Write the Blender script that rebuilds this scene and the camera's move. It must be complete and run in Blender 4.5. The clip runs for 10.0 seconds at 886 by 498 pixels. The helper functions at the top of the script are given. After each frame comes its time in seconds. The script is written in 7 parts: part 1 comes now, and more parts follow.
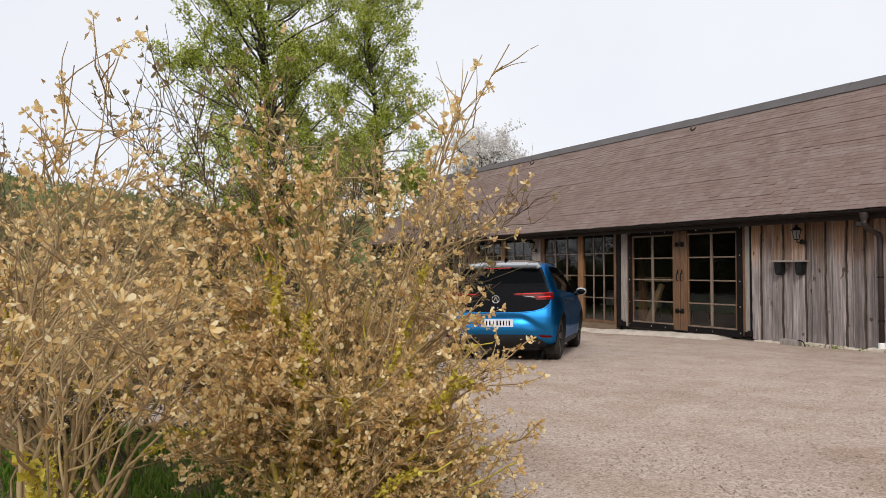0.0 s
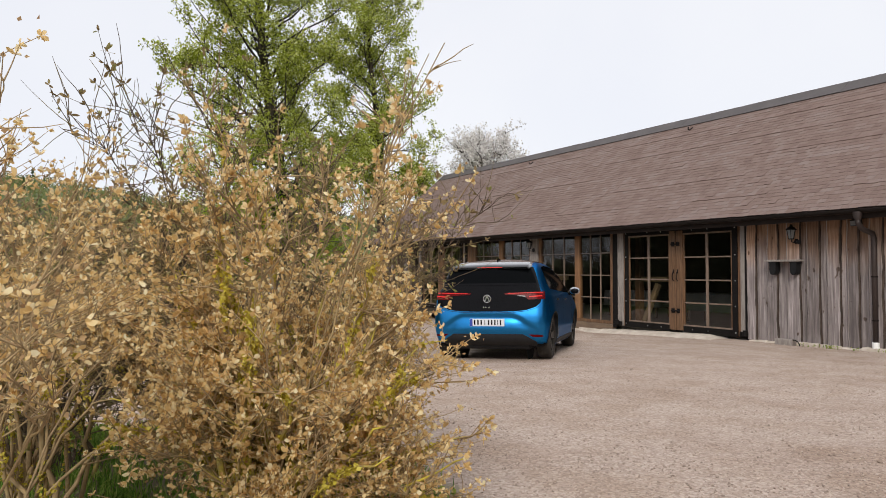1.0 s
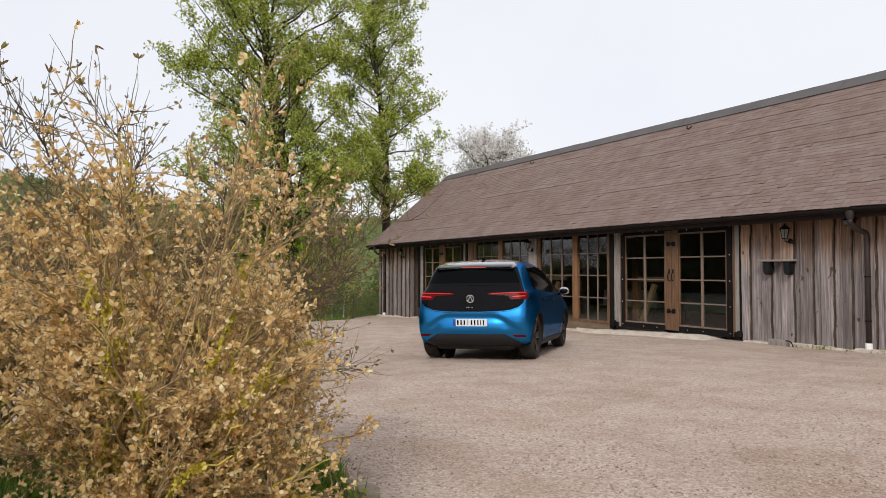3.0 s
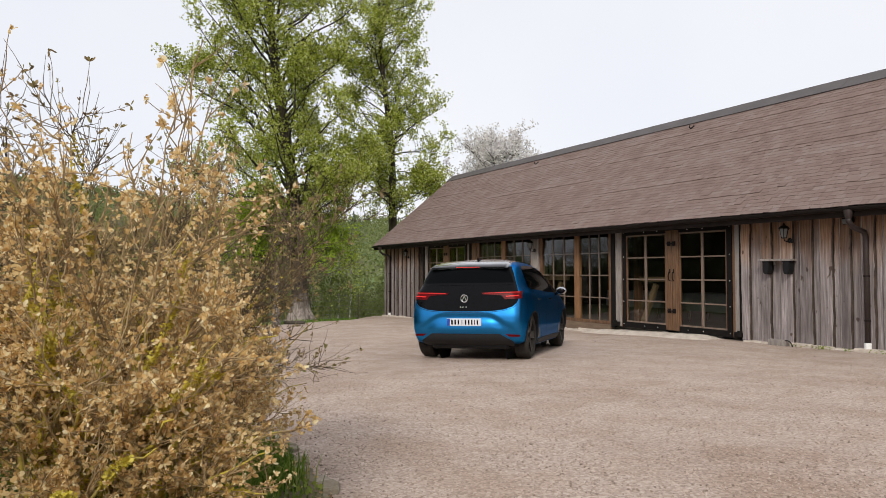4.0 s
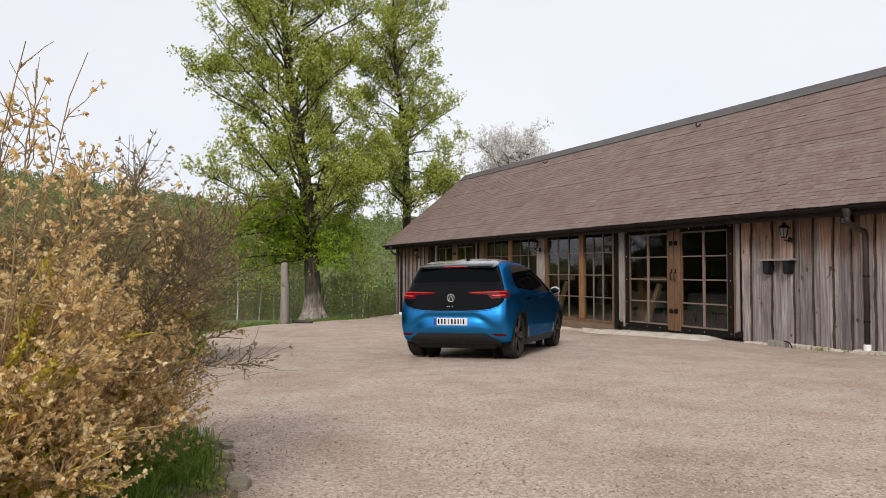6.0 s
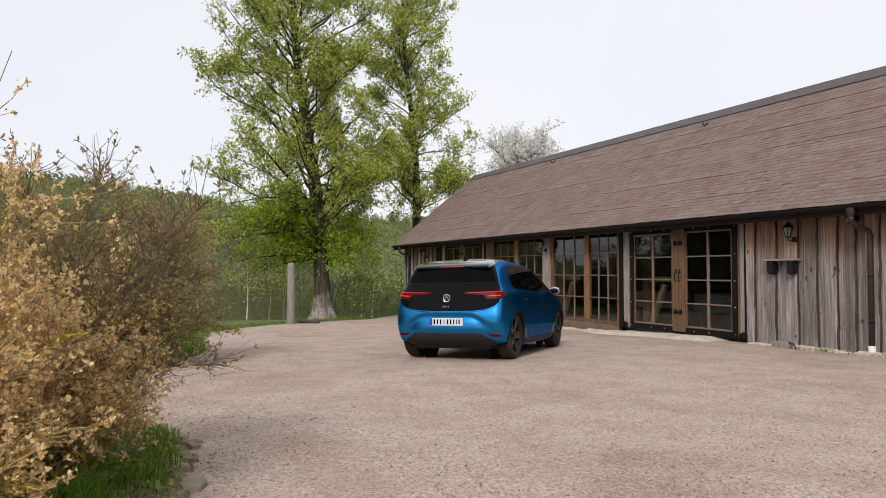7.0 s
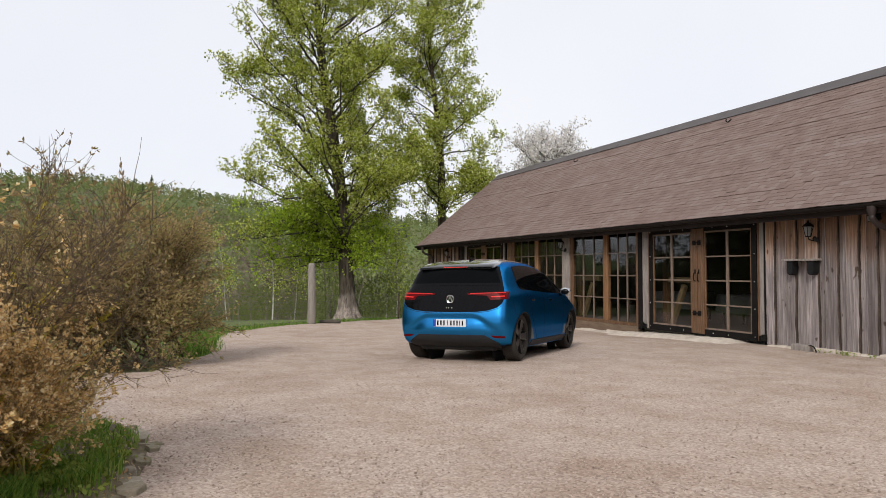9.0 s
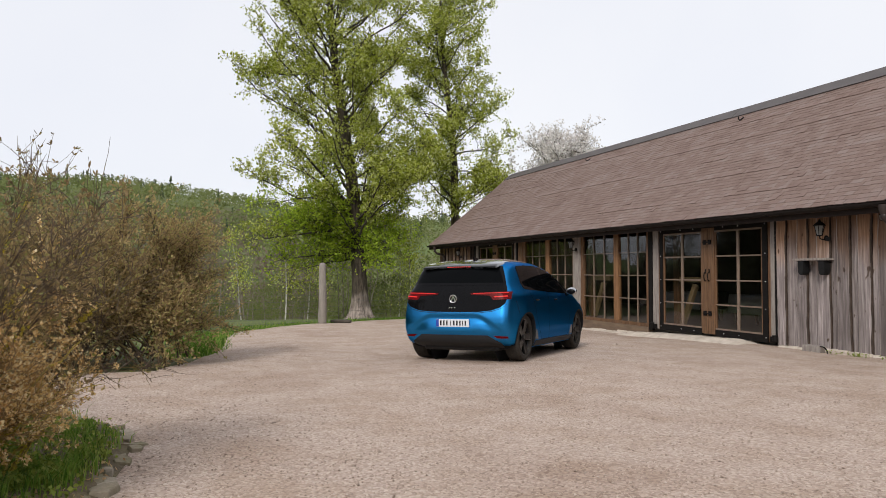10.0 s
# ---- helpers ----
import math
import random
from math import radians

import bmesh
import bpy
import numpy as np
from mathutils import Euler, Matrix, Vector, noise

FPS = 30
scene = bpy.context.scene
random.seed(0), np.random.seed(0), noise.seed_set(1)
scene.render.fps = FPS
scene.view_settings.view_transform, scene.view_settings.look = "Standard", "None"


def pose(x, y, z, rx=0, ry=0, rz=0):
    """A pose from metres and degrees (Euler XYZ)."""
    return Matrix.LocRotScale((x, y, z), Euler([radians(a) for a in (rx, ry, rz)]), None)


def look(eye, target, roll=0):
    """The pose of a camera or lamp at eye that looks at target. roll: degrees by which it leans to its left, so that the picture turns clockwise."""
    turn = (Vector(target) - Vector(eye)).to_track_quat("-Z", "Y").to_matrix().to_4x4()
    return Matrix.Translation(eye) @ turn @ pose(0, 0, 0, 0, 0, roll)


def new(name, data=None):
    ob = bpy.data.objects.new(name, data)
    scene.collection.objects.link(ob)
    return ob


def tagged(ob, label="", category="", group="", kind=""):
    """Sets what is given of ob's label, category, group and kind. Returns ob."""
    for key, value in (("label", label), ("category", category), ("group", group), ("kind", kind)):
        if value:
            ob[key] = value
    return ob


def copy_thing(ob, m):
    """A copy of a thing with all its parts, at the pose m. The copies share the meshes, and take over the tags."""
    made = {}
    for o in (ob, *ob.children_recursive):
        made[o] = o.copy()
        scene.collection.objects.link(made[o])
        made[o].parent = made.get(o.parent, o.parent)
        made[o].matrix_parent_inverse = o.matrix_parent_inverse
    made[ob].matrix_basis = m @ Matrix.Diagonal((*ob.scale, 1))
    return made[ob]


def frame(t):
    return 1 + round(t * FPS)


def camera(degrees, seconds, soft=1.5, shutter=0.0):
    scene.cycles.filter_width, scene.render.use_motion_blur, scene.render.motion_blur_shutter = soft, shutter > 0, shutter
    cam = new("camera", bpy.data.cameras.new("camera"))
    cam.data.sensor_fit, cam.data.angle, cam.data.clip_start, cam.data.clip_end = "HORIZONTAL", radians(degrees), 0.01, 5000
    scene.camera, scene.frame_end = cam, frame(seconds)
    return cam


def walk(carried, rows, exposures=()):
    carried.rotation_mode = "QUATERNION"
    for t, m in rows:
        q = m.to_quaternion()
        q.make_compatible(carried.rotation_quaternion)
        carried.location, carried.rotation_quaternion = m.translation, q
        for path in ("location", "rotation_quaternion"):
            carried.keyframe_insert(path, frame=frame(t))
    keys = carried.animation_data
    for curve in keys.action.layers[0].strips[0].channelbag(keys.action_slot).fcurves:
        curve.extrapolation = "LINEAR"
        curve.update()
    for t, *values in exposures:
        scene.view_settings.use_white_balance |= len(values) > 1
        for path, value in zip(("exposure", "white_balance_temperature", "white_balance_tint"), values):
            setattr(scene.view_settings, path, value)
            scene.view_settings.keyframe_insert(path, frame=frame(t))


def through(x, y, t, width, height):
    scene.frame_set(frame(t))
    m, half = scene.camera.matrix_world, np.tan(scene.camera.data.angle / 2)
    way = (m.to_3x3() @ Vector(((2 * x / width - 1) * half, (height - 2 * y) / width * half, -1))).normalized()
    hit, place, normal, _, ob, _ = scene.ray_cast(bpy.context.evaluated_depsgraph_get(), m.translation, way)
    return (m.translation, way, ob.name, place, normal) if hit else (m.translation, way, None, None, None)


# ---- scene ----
cam = camera(63.6, 10.0, soft=0.8)
PATH = [
    (0, (-1.233, -12.754, 1.322), (-2.964, -11.753, 1.381), -0.0),
    (0.5, (-1.196, -12.68, 1.318), (-2.928, -11.682, 1.377), -0.1),
    (1, (-1.131, -12.609, 1.314), (-2.866, -11.617, 1.373), -0.0),
    (1.5, (-1.054, -12.526, 1.324), (-2.793, -11.539, 1.382), -0.0),
    (2, (-1.011, -12.422, 1.322), (-2.753, -11.443, 1.38), 0.0),
    (2.5, (-0.983, -12.309, 1.313), (-2.731, -11.339, 1.372), 0.0),
    (4, (-0.779, -12.001, 1.295), (-2.548, -11.07, 1.357), -0.1),
    (4.5, (-0.711, -11.888, 1.291), (-2.487, -10.972, 1.352), -0.1),
    (5, (-0.656, -11.762, 1.288), (-2.44, -10.86, 1.349), -0.0),
    (5.5, (-0.589, -11.642, 1.288), (-2.381, -10.755, 1.349), -0.0),
    (7, (-0.443, -11.233, 1.286), (-2.261, -10.401, 1.348), -0.0),
    (7.5, (-0.422, -11.115, 1.283), (-2.249, -10.305, 1.345), -0.0),
    (8, (-0.42, -11.005, 1.285), (-2.257, -10.214, 1.348), -0.0),
    (8.5, (-0.391, -10.905, 1.288), (-2.236, -10.135, 1.35), -0.0),
    (9, (-0.366, -10.785, 1.294), (-2.221, -10.04, 1.356), -0.0),
    (9.5, (-0.358, -10.686, 1.29), (-2.221, -9.962, 1.352), -0.0),
    (10, (-0.34, -10.579, 1.296), (-2.212, -9.878, 1.357), 0.0),
]
walk(cam, [(t, look(eye, target, roll)) for t, eye, target, roll in PATH])

# ---- daylight: thin bright cloud, a soft sun from behind the camera ----
SUN_AZ, SUN_EL = radians(-40.0), radians(38.0)      # direction towards the sun, in plan and above the horizon
world = bpy.data.worlds.new("sky")
scene.world = world
world.use_nodes = True
wt = world.node_tree
wt.nodes.clear()
w_out = wt.nodes.new("ShaderNodeOutputWorld")
w_bg = wt.nodes.new("ShaderNodeBackground")
w_sky = wt.nodes.new("ShaderNodeTexSky")
w_sky.sky_type = "NISHITA"
w_sky.sun_disc = False
w_sky.sun_elevation = SUN_EL
w_sky.sun_rotation = radians(90.0) - SUN_AZ
w_dim = wt.nodes.new("ShaderNodeMix")
w_dim.data_type = "RGBA"
w_dim.blend_type = "MULTIPLY"
w_dim.inputs["Factor"].default_value = 1.0
w_dim.inputs["B"].default_value = (0.12, 0.12, 0.12, 1)
w_cloud = wt.nodes.new("ShaderNodeTexNoise")
w_cloud.inputs["Scale"].default_value = 1.6
w_cloud.inputs["Detail"].default_value = 5
w_ramp = wt.nodes.new("ShaderNodeValToRGB")
w_ramp.color_ramp.elements[0].position = 0.25
w_ramp.color_ramp.elements[0].color = (0.86, 0.88, 0.96, 1)
w_ramp.color_ramp.elements[1].position = 0.75
w_ramp.color_ramp.elements[1].color = (1.0, 1.0, 1.02, 1)
w_mix = wt.nodes.new("ShaderNodeMix")
w_mix.data_type = "RGBA"
w_mix.inputs["Factor"].default_value = 0.92
wt.links.new(w_sky.outputs["Color"], w_dim.inputs["A"])
wt.links.new(w_cloud.outputs["Fac"], w_ramp.inputs["Fac"])
wt.links.new(w_dim.outputs["Result"], w_mix.inputs["A"])
wt.links.new(w_ramp.outputs["Color"], w_mix.inputs["B"])
wt.links.new(w_mix.outputs["Result"], w_bg.inputs["Color"])
w_bg.inputs["Strength"].default_value = 1.0
wt.links.new(w_bg.outputs["Background"], w_out.inputs["Surface"])

sun_data = bpy.data.lights.new("sun", "SUN")
sun_data.energy = 2.6
sun_data.angle = radians(15.0)
sun_data.color = (1.0, 0.95, 0.88)
sun = new("sun", sun_data)
sun.matrix_world = look((30 * math.cos(SUN_AZ) * math.cos(SUN_EL), 30 * math.sin(SUN_AZ) * math.cos(SUN_EL), 30 * math.sin(SUN_EL)), (0, 0, 0))
scene.view_settings.exposure = 0.0

# ---- materials ----
def shader(name):
    m = bpy.data.materials.new(name)
    m.use_nodes = True
    nt = m.node_tree
    return m, nt, nt.nodes["Principled BSDF"]


def ramp_of(nt, fac, colours, lo=0.3, hi=0.7):
    r = nt.nodes.new("ShaderNodeValToRGB")
    els = r.color_ramp.elements
    n = len(colours)
    while len(els) < n:
        els.new(0.5)
    for i, c in enumerate(colours):
        els[i].position = lo + (hi - lo) * i / max(1, n - 1)
        els[i].color = (*c, 1)
    nt.links.new(fac, r.inputs["Fac"])
    return r.outputs["Color"]


def noise_of(nt, scale, detail=4, stretch=(1, 1, 1), rough=0.55, coord="Object", offset=None):
    tc = nt.nodes.new("ShaderNodeTexCoord")
    mp = nt.nodes.new("ShaderNodeMapping")
    mp.inputs["Scale"].default_value = stretch
    nt.links.new(tc.outputs[coord], mp.inputs["Vector"])
    if offset is not None:
        nt.links.new(offset, mp.inputs["Location"])
    n = nt.nodes.new("ShaderNodeTexNoise")
    n.inputs["Scale"].default_value = scale
    n.inputs["Detail"].default_value = detail
    n.inputs["Roughness"].default_value = rough
    nt.links.new(mp.outputs["Vector"], n.inputs["Vector"])
    return n.outputs["Fac"]


def mixed(nt, fac, a, b, blend="MIX"):
    m = nt.nodes.new("ShaderNodeMix")
    m.data_type = "RGBA"
    m.blend_type = blend
    for sock, val in (("Factor", fac), ("A", a), ("B", b)):
        if isinstance(val, (int, float)):
            m.inputs[sock].default_value = val
        elif isinstance(val, tuple):
            m.inputs[sock].default_value = (*val, 1)
        else:
            nt.links.new(val, m.inputs[sock])
    return m.outputs["Result"]


def math_of(nt, op, a, b):
    m = nt.nodes.new("ShaderNodeMath")
    m.operation = op
    for i, val in enumerate((a, b)):
        if isinstance(val, (int, float)):
            m.inputs[i].default_value = val
        else:
            nt.links.new(val, m.inputs[i])
    return m.outputs[0]


def bump_of(nt, bsdf, height, strength=0.4, distance=0.01):
    b = nt.nodes.new("ShaderNodeBump")
    b.inputs["Strength"].default_value = strength
    b.inputs["Distance"].default_value = distance
    nt.links.new(height, b.inputs["Height"])
    nt.links.new(b.outputs["Normal"], bsdf.inputs["Normal"])


def surface(name, colours, scale=6.0, stretch=(1, 1, 1), rough=0.8, metal=0.0, spec=0.5, bump=0.3, depth=0.004, fine=40.0, random_mix=0.0, island=False, coat=0.0):
    """A matt or glossy surface with colour varying at two scales, and relief."""
    m, nt, b = shader(name)
    info = nt.nodes.new("ShaderNodeObjectInfo")
    geo = nt.nodes.new("ShaderNodeNewGeometry")
    rnd = geo.outputs["Random Per Island"] if island else info.outputs["Random"]
    shift = nt.nodes.new("ShaderNodeCombineXYZ")
    far = math_of(nt, "MULTIPLY", info.outputs["Random"], 37.0)
    for k in ("X", "Y", "Z"):
        nt.links.new(far, shift.inputs[k])
    big = noise_of(nt, scale, 5, stretch, offset=shift.outputs["Vector"])
    small = noise_of(nt, fine, 3, stretch, offset=shift.outputs["Vector"])
    fac = math_of(nt, "ADD", math_of(nt, "MULTIPLY", big, 0.7), math_of(nt, "MULTIPLY", small, 0.3))
    if random_mix:
        fac = math_of(nt, "ADD", math_of(nt, "MULTIPLY", fac, 1 - random_mix), math_of(nt, "MULTIPLY", rnd, random_mix))
    nt.links.new(ramp_of(nt, fac, colours, 0.28, 0.72), b.inputs["Base Color"])
    b.inputs["Roughness"].default_value = rough
    b.inputs["Metallic"].default_value = metal
    b.inputs["Specular IOR Level"].default_value = spec
    b.inputs["Coat Weight"].default_value = coat
    b.inputs["Coat Roughness"].default_value = 0.05
    if bump:
        bump_of(nt, b, math_of(nt, "ADD", math_of(nt, "MULTIPLY", big, 0.5), small), bump, depth)
    return m


def leafy(name, colours, through=0.35, rough=0.6, single=0.7, patch_scale=0.9):
    """Leaves: each leaf has its own tone; part of the light passes through."""
    m, nt, b = shader(name)
    geo = nt.nodes.new("ShaderNodeNewGeometry")
    patch = noise_of(nt, patch_scale, 2)
    fac = math_of(nt, "ADD", math_of(nt, "MULTIPLY", geo.outputs["Random Per Island"], single), math_of(nt, "MULTIPLY", patch, 1.0 - single))
    col = ramp_of(nt, fac, colours, 0.1, 0.85)
    nt.links.new(col, b.inputs["Base Color"])
    b.inputs["Roughness"].default_value = rough
    b.inputs["Specular IOR Level"].default_value = 0.3
    tr = nt.nodes.new("ShaderNodeBsdfTranslucent")
    nt.links.new(col, tr.inputs["Color"])
    mx = nt.nodes.new("ShaderNodeMixShader")
    mx.inputs["Fac"].default_value = through
    nt.links.new(b.outputs["BSDF"], mx.inputs[1])
    nt.links.new(tr.outputs["BSDF"], mx.inputs[2])
    nt.links.new(mx.outputs["Shader"], nt.nodes["Material Output"].inputs["Surface"])
    return m


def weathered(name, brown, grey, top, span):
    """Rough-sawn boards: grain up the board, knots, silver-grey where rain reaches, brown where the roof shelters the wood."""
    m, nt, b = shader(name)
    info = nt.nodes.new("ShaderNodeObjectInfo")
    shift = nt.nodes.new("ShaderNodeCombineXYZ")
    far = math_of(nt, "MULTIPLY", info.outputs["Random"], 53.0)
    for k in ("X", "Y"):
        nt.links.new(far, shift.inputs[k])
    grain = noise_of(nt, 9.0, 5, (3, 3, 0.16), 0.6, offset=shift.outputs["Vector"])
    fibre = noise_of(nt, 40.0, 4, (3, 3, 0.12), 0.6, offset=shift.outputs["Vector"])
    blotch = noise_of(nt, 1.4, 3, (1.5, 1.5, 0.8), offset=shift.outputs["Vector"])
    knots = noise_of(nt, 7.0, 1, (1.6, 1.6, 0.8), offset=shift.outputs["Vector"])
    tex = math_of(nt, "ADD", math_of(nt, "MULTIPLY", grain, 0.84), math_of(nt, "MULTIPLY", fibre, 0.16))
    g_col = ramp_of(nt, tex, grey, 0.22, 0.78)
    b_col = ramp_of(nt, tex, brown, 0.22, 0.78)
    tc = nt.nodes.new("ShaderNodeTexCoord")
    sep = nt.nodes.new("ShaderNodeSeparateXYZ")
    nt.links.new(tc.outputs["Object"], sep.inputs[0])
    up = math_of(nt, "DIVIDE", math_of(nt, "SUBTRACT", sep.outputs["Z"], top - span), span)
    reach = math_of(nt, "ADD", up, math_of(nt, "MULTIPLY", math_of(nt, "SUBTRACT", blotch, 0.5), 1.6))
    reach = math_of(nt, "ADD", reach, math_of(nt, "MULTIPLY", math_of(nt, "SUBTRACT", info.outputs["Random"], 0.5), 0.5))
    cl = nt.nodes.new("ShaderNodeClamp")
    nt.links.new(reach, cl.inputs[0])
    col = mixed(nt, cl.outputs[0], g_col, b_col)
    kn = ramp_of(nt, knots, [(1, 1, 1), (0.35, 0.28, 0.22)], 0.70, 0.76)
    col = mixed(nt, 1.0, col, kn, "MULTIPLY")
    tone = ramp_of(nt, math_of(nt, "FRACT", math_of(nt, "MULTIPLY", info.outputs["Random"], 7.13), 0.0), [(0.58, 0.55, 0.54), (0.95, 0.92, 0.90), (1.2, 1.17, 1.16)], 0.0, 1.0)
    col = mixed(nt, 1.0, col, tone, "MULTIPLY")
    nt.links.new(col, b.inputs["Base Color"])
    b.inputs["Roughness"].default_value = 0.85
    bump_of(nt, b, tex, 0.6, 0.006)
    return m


def trunk_bark():
    """Furrowed dark bark, with a paler grey foot."""
    m, nt, b = shader("poplar_bark")
    furrow = noise_of(nt, 5.0, 5, (2.2, 2.2, 0.35), 0.65)
    patch = noise_of(nt, 1.2, 3)
    dark = ramp_of(nt, furrow, [(0.016, 0.012, 0.009), (0.062, 0.048, 0.036), (0.12, 0.098, 0.07)], 0.32, 0.7)
    pale = ramp_of(nt, furrow, [(0.07, 0.055, 0.048), (0.26, 0.215, 0.19), (0.42, 0.36, 0.33)], 0.32, 0.66)
    tc = nt.nodes.new("ShaderNodeTexCoord")
    sep = nt.nodes.new("ShaderNodeSeparateXYZ")
    nt.links.new(tc.outputs["Object"], sep.inputs[0])
    up = math_of(nt, "ADD", sep.outputs["Z"], math_of(nt, "MULTIPLY", math_of(nt, "SUBTRACT", patch, 0.5), 2.2))
    foot = ramp_of(nt, math_of(nt, "DIVIDE", up, 3.0), [(1, 1, 1), (0, 0, 0)], 0.18, 0.5)
    nt.links.new(mixed(nt, foot, dark, pale), b.inputs["Base Color"])
    b.inputs["Roughness"].default_value = 0.95
    bump_of(nt, b, furrow, 1.0, 0.06)
    return m


M = {}
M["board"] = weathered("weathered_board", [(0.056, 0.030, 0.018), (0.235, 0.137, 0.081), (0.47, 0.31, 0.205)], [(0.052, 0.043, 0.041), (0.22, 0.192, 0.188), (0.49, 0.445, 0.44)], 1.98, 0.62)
# dark bark, which also paints in the shadow line beside proud boards
M["board_bark"] = surface("bark_and_shadow_edge", [(0.014, 0.009, 0.007), (0.045, 0.030, 0.022), (0.10, 0.07, 0.052)], 8, (1, 1, 0.5), 0.95, bump=0.8, depth=0.01, fine=40)
M["board_pale"] = surface("pale_sapwood_edge", [(0.20, 0.165, 0.145), (0.40, 0.35, 0.32)], 6, (3, 3, 0.5), 0.85, bump=0.4)
M["post_grey"] = surface("grey_timber", [(0.11, 0.09, 0.078), (0.24, 0.21, 0.19), (0.33, 0.30, 0.27)], 5, (5, 5, 0.5), 0.85, bump=0.5, fine=30)
M["wood_brown"] = surface("oiled_larch", [(0.052, 0.026, 0.012), (0.125, 0.064, 0.030), (0.20, 0.108, 0.054)], 6, (5, 5, 0.4), 0.6, bump=0.3, fine=40)
M["wood_pale"] = surface("pale_glazing_bar", [(0.12, 0.082, 0.058), (0.215, 0.158, 0.12)], 6, (3, 3, 1), 0.65, bump=0.2)
M["wood_dark"] = surface("dark_timber", [(0.035, 0.025, 0.02), (0.09, 0.06, 0.045)], 4, (1, 3, 3), 0.85, bump=0.4)
# near-black: the shade under the eaves is put into this wood's colour
M["eave_wood"] = surface("shade_dark_eave_wood", [(0.010, 0.007, 0.006), (0.028, 0.019, 0.015)], 4, (1, 3, 3), 0.85, spec=0.2, bump=0.3)
M["wood_warm"] = surface("warm_larch", [(0.105, 0.048, 0.019), (0.20, 0.10, 0.042), (0.29, 0.155, 0.07)], 6, (5, 5, 0.4), 0.6, bump=0.3, fine=40)
M["sill"] = surface("sill_timber", [(0.09, 0.06, 0.04), (0.19, 0.13, 0.085)], 4, (0.6, 3, 3), 0.8, bump=0.4)
M["steel_black"] = surface("blackened_steel", [(0.005, 0.0042, 0.004), (0.011, 0.0095, 0.009)], 8, rough=0.6, spec=0.12, bump=0.15)
M["bolt"] = surface("zinc_bolt", [(0.5, 0.5, 0.5), (0.62, 0.62, 0.62)], 30, rough=0.35, metal=1.0, bump=0)
M["gutter"] = surface("brown_gutter_metal", [(0.008, 0.006, 0.005), (0.016, 0.012, 0.011)], 3, rough=0.6, spec=0.15, bump=0.1)
M["pipe"] = surface("aged_downpipe", [(0.025, 0.019, 0.018), (0.060, 0.042, 0.038)], 2, (1, 1, 0.6), 0.5, metal=0.3, bump=0.1)
M["white_plastic"] = surface("white_plastic", [(0.72, 0.72, 0.70), (0.82, 0.82, 0.80)], 8, rough=0.45, bump=0.05)
M["black_plastic"] = surface("black_plastic", [(0.007, 0.007, 0.008), (0.014, 0.014, 0.014)], 8, rough=0.6, spec=0.2, bump=0.1)
M["shingle"] = surface("roof_shingle", [(0.128, 0.083, 0.068), (0.172, 0.118, 0.101), (0.205, 0.160, 0.147)], 1.6, (1, 1, 1), 0.9, bump=0.5, depth=0.003, fine=90, random_mix=0.19, island=True)
M["shingle_piece"] = surface("roof_shingle_piece", [(0.128, 0.083, 0.068), (0.172, 0.118, 0.101), (0.205, 0.160, 0.147)], 1.6, (1, 1, 1), 0.9, bump=0.5, depth=0.003, fine=90, random_mix=0.19)
M["underlay"] = surface("roof_underlay", [(0.05, 0.035, 0.03), (0.08, 0.055, 0.045)], 3, rough=0.9)
M["ridge"] = surface("ridge_cap", [(0.060, 0.052, 0.052), (0.095, 0.083, 0.082)], 2.5, rough=0.7, bump=0.2)
M["stone"] = surface("pale_stone", [(0.32, 0.27, 0.22), (0.49, 0.425, 0.36), (0.61, 0.545, 0.48)], 5, rough=0.9, bump=0.7, depth=0.02, fine=30)
M["slab"] = surface("mossy_stone", [(0.13, 0.115, 0.05), (0.25, 0.21, 0.15), (0.40, 0.35, 0.285)], 9, rough=0.9, bump=0.7, depth=0.01, fine=50, random_mix=0.3)
# the dimness indoors is put into these low wall, floor and cloth colours
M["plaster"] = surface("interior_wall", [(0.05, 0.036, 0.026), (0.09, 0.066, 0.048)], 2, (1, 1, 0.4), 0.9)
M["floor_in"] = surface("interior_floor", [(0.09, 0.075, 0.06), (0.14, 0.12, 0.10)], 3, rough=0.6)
M["timber_new"] = surface("new_timber", [(0.22, 0.15, 0.075), (0.34, 0.245, 0.13)], 5, (3, 3, 0.6), 0.7)
M["cloth_white"] = surface("white_cloth", [(0.25, 0.25, 0.25), (0.36, 0.36, 0.36)], 4, rough=0.9)
M["lamp_glass"] = surface("frosted_lamp_glass", [(0.13, 0.13, 0.125), (0.19, 0.19, 0.18)], 9, rough=0.3, bump=0.1)
M["bark"] = trunk_bark()
M["bark_limb"] = surface("dark_limb_bark", [(0.035, 0.03, 0.025), (0.085, 0.07, 0.055)], 5, rough=0.95, bump=0.4)
M["birch"] = surface("birch_bark", [(0.08, 0.075, 0.07), (0.48, 0.46, 0.43), (0.60, 0.58, 0.55)], 4, (1, 1, 2), 0.8)
M["sapling"] = surface("sapling_bark", [(0.10, 0.085, 0.065), (0.20, 0.175, 0.14), (0.34, 0.31, 0.26)], 3, (1, 1, 1), 0.9, bump=0)
M["twig_dark"] = surface("dark_twig", [(0.045, 0.032, 0.024), (0.10, 0.070, 0.047), (0.27, 0.21, 0.05)], 6, rough=0.9, bump=0.4, fine=30)
M["post_wood"] = surface("fence_post_wood", [(0.16, 0.14, 0.12), (0.30, 0.27, 0.24)], 5, (4, 4, 0.5), 0.9, bump=0.5)
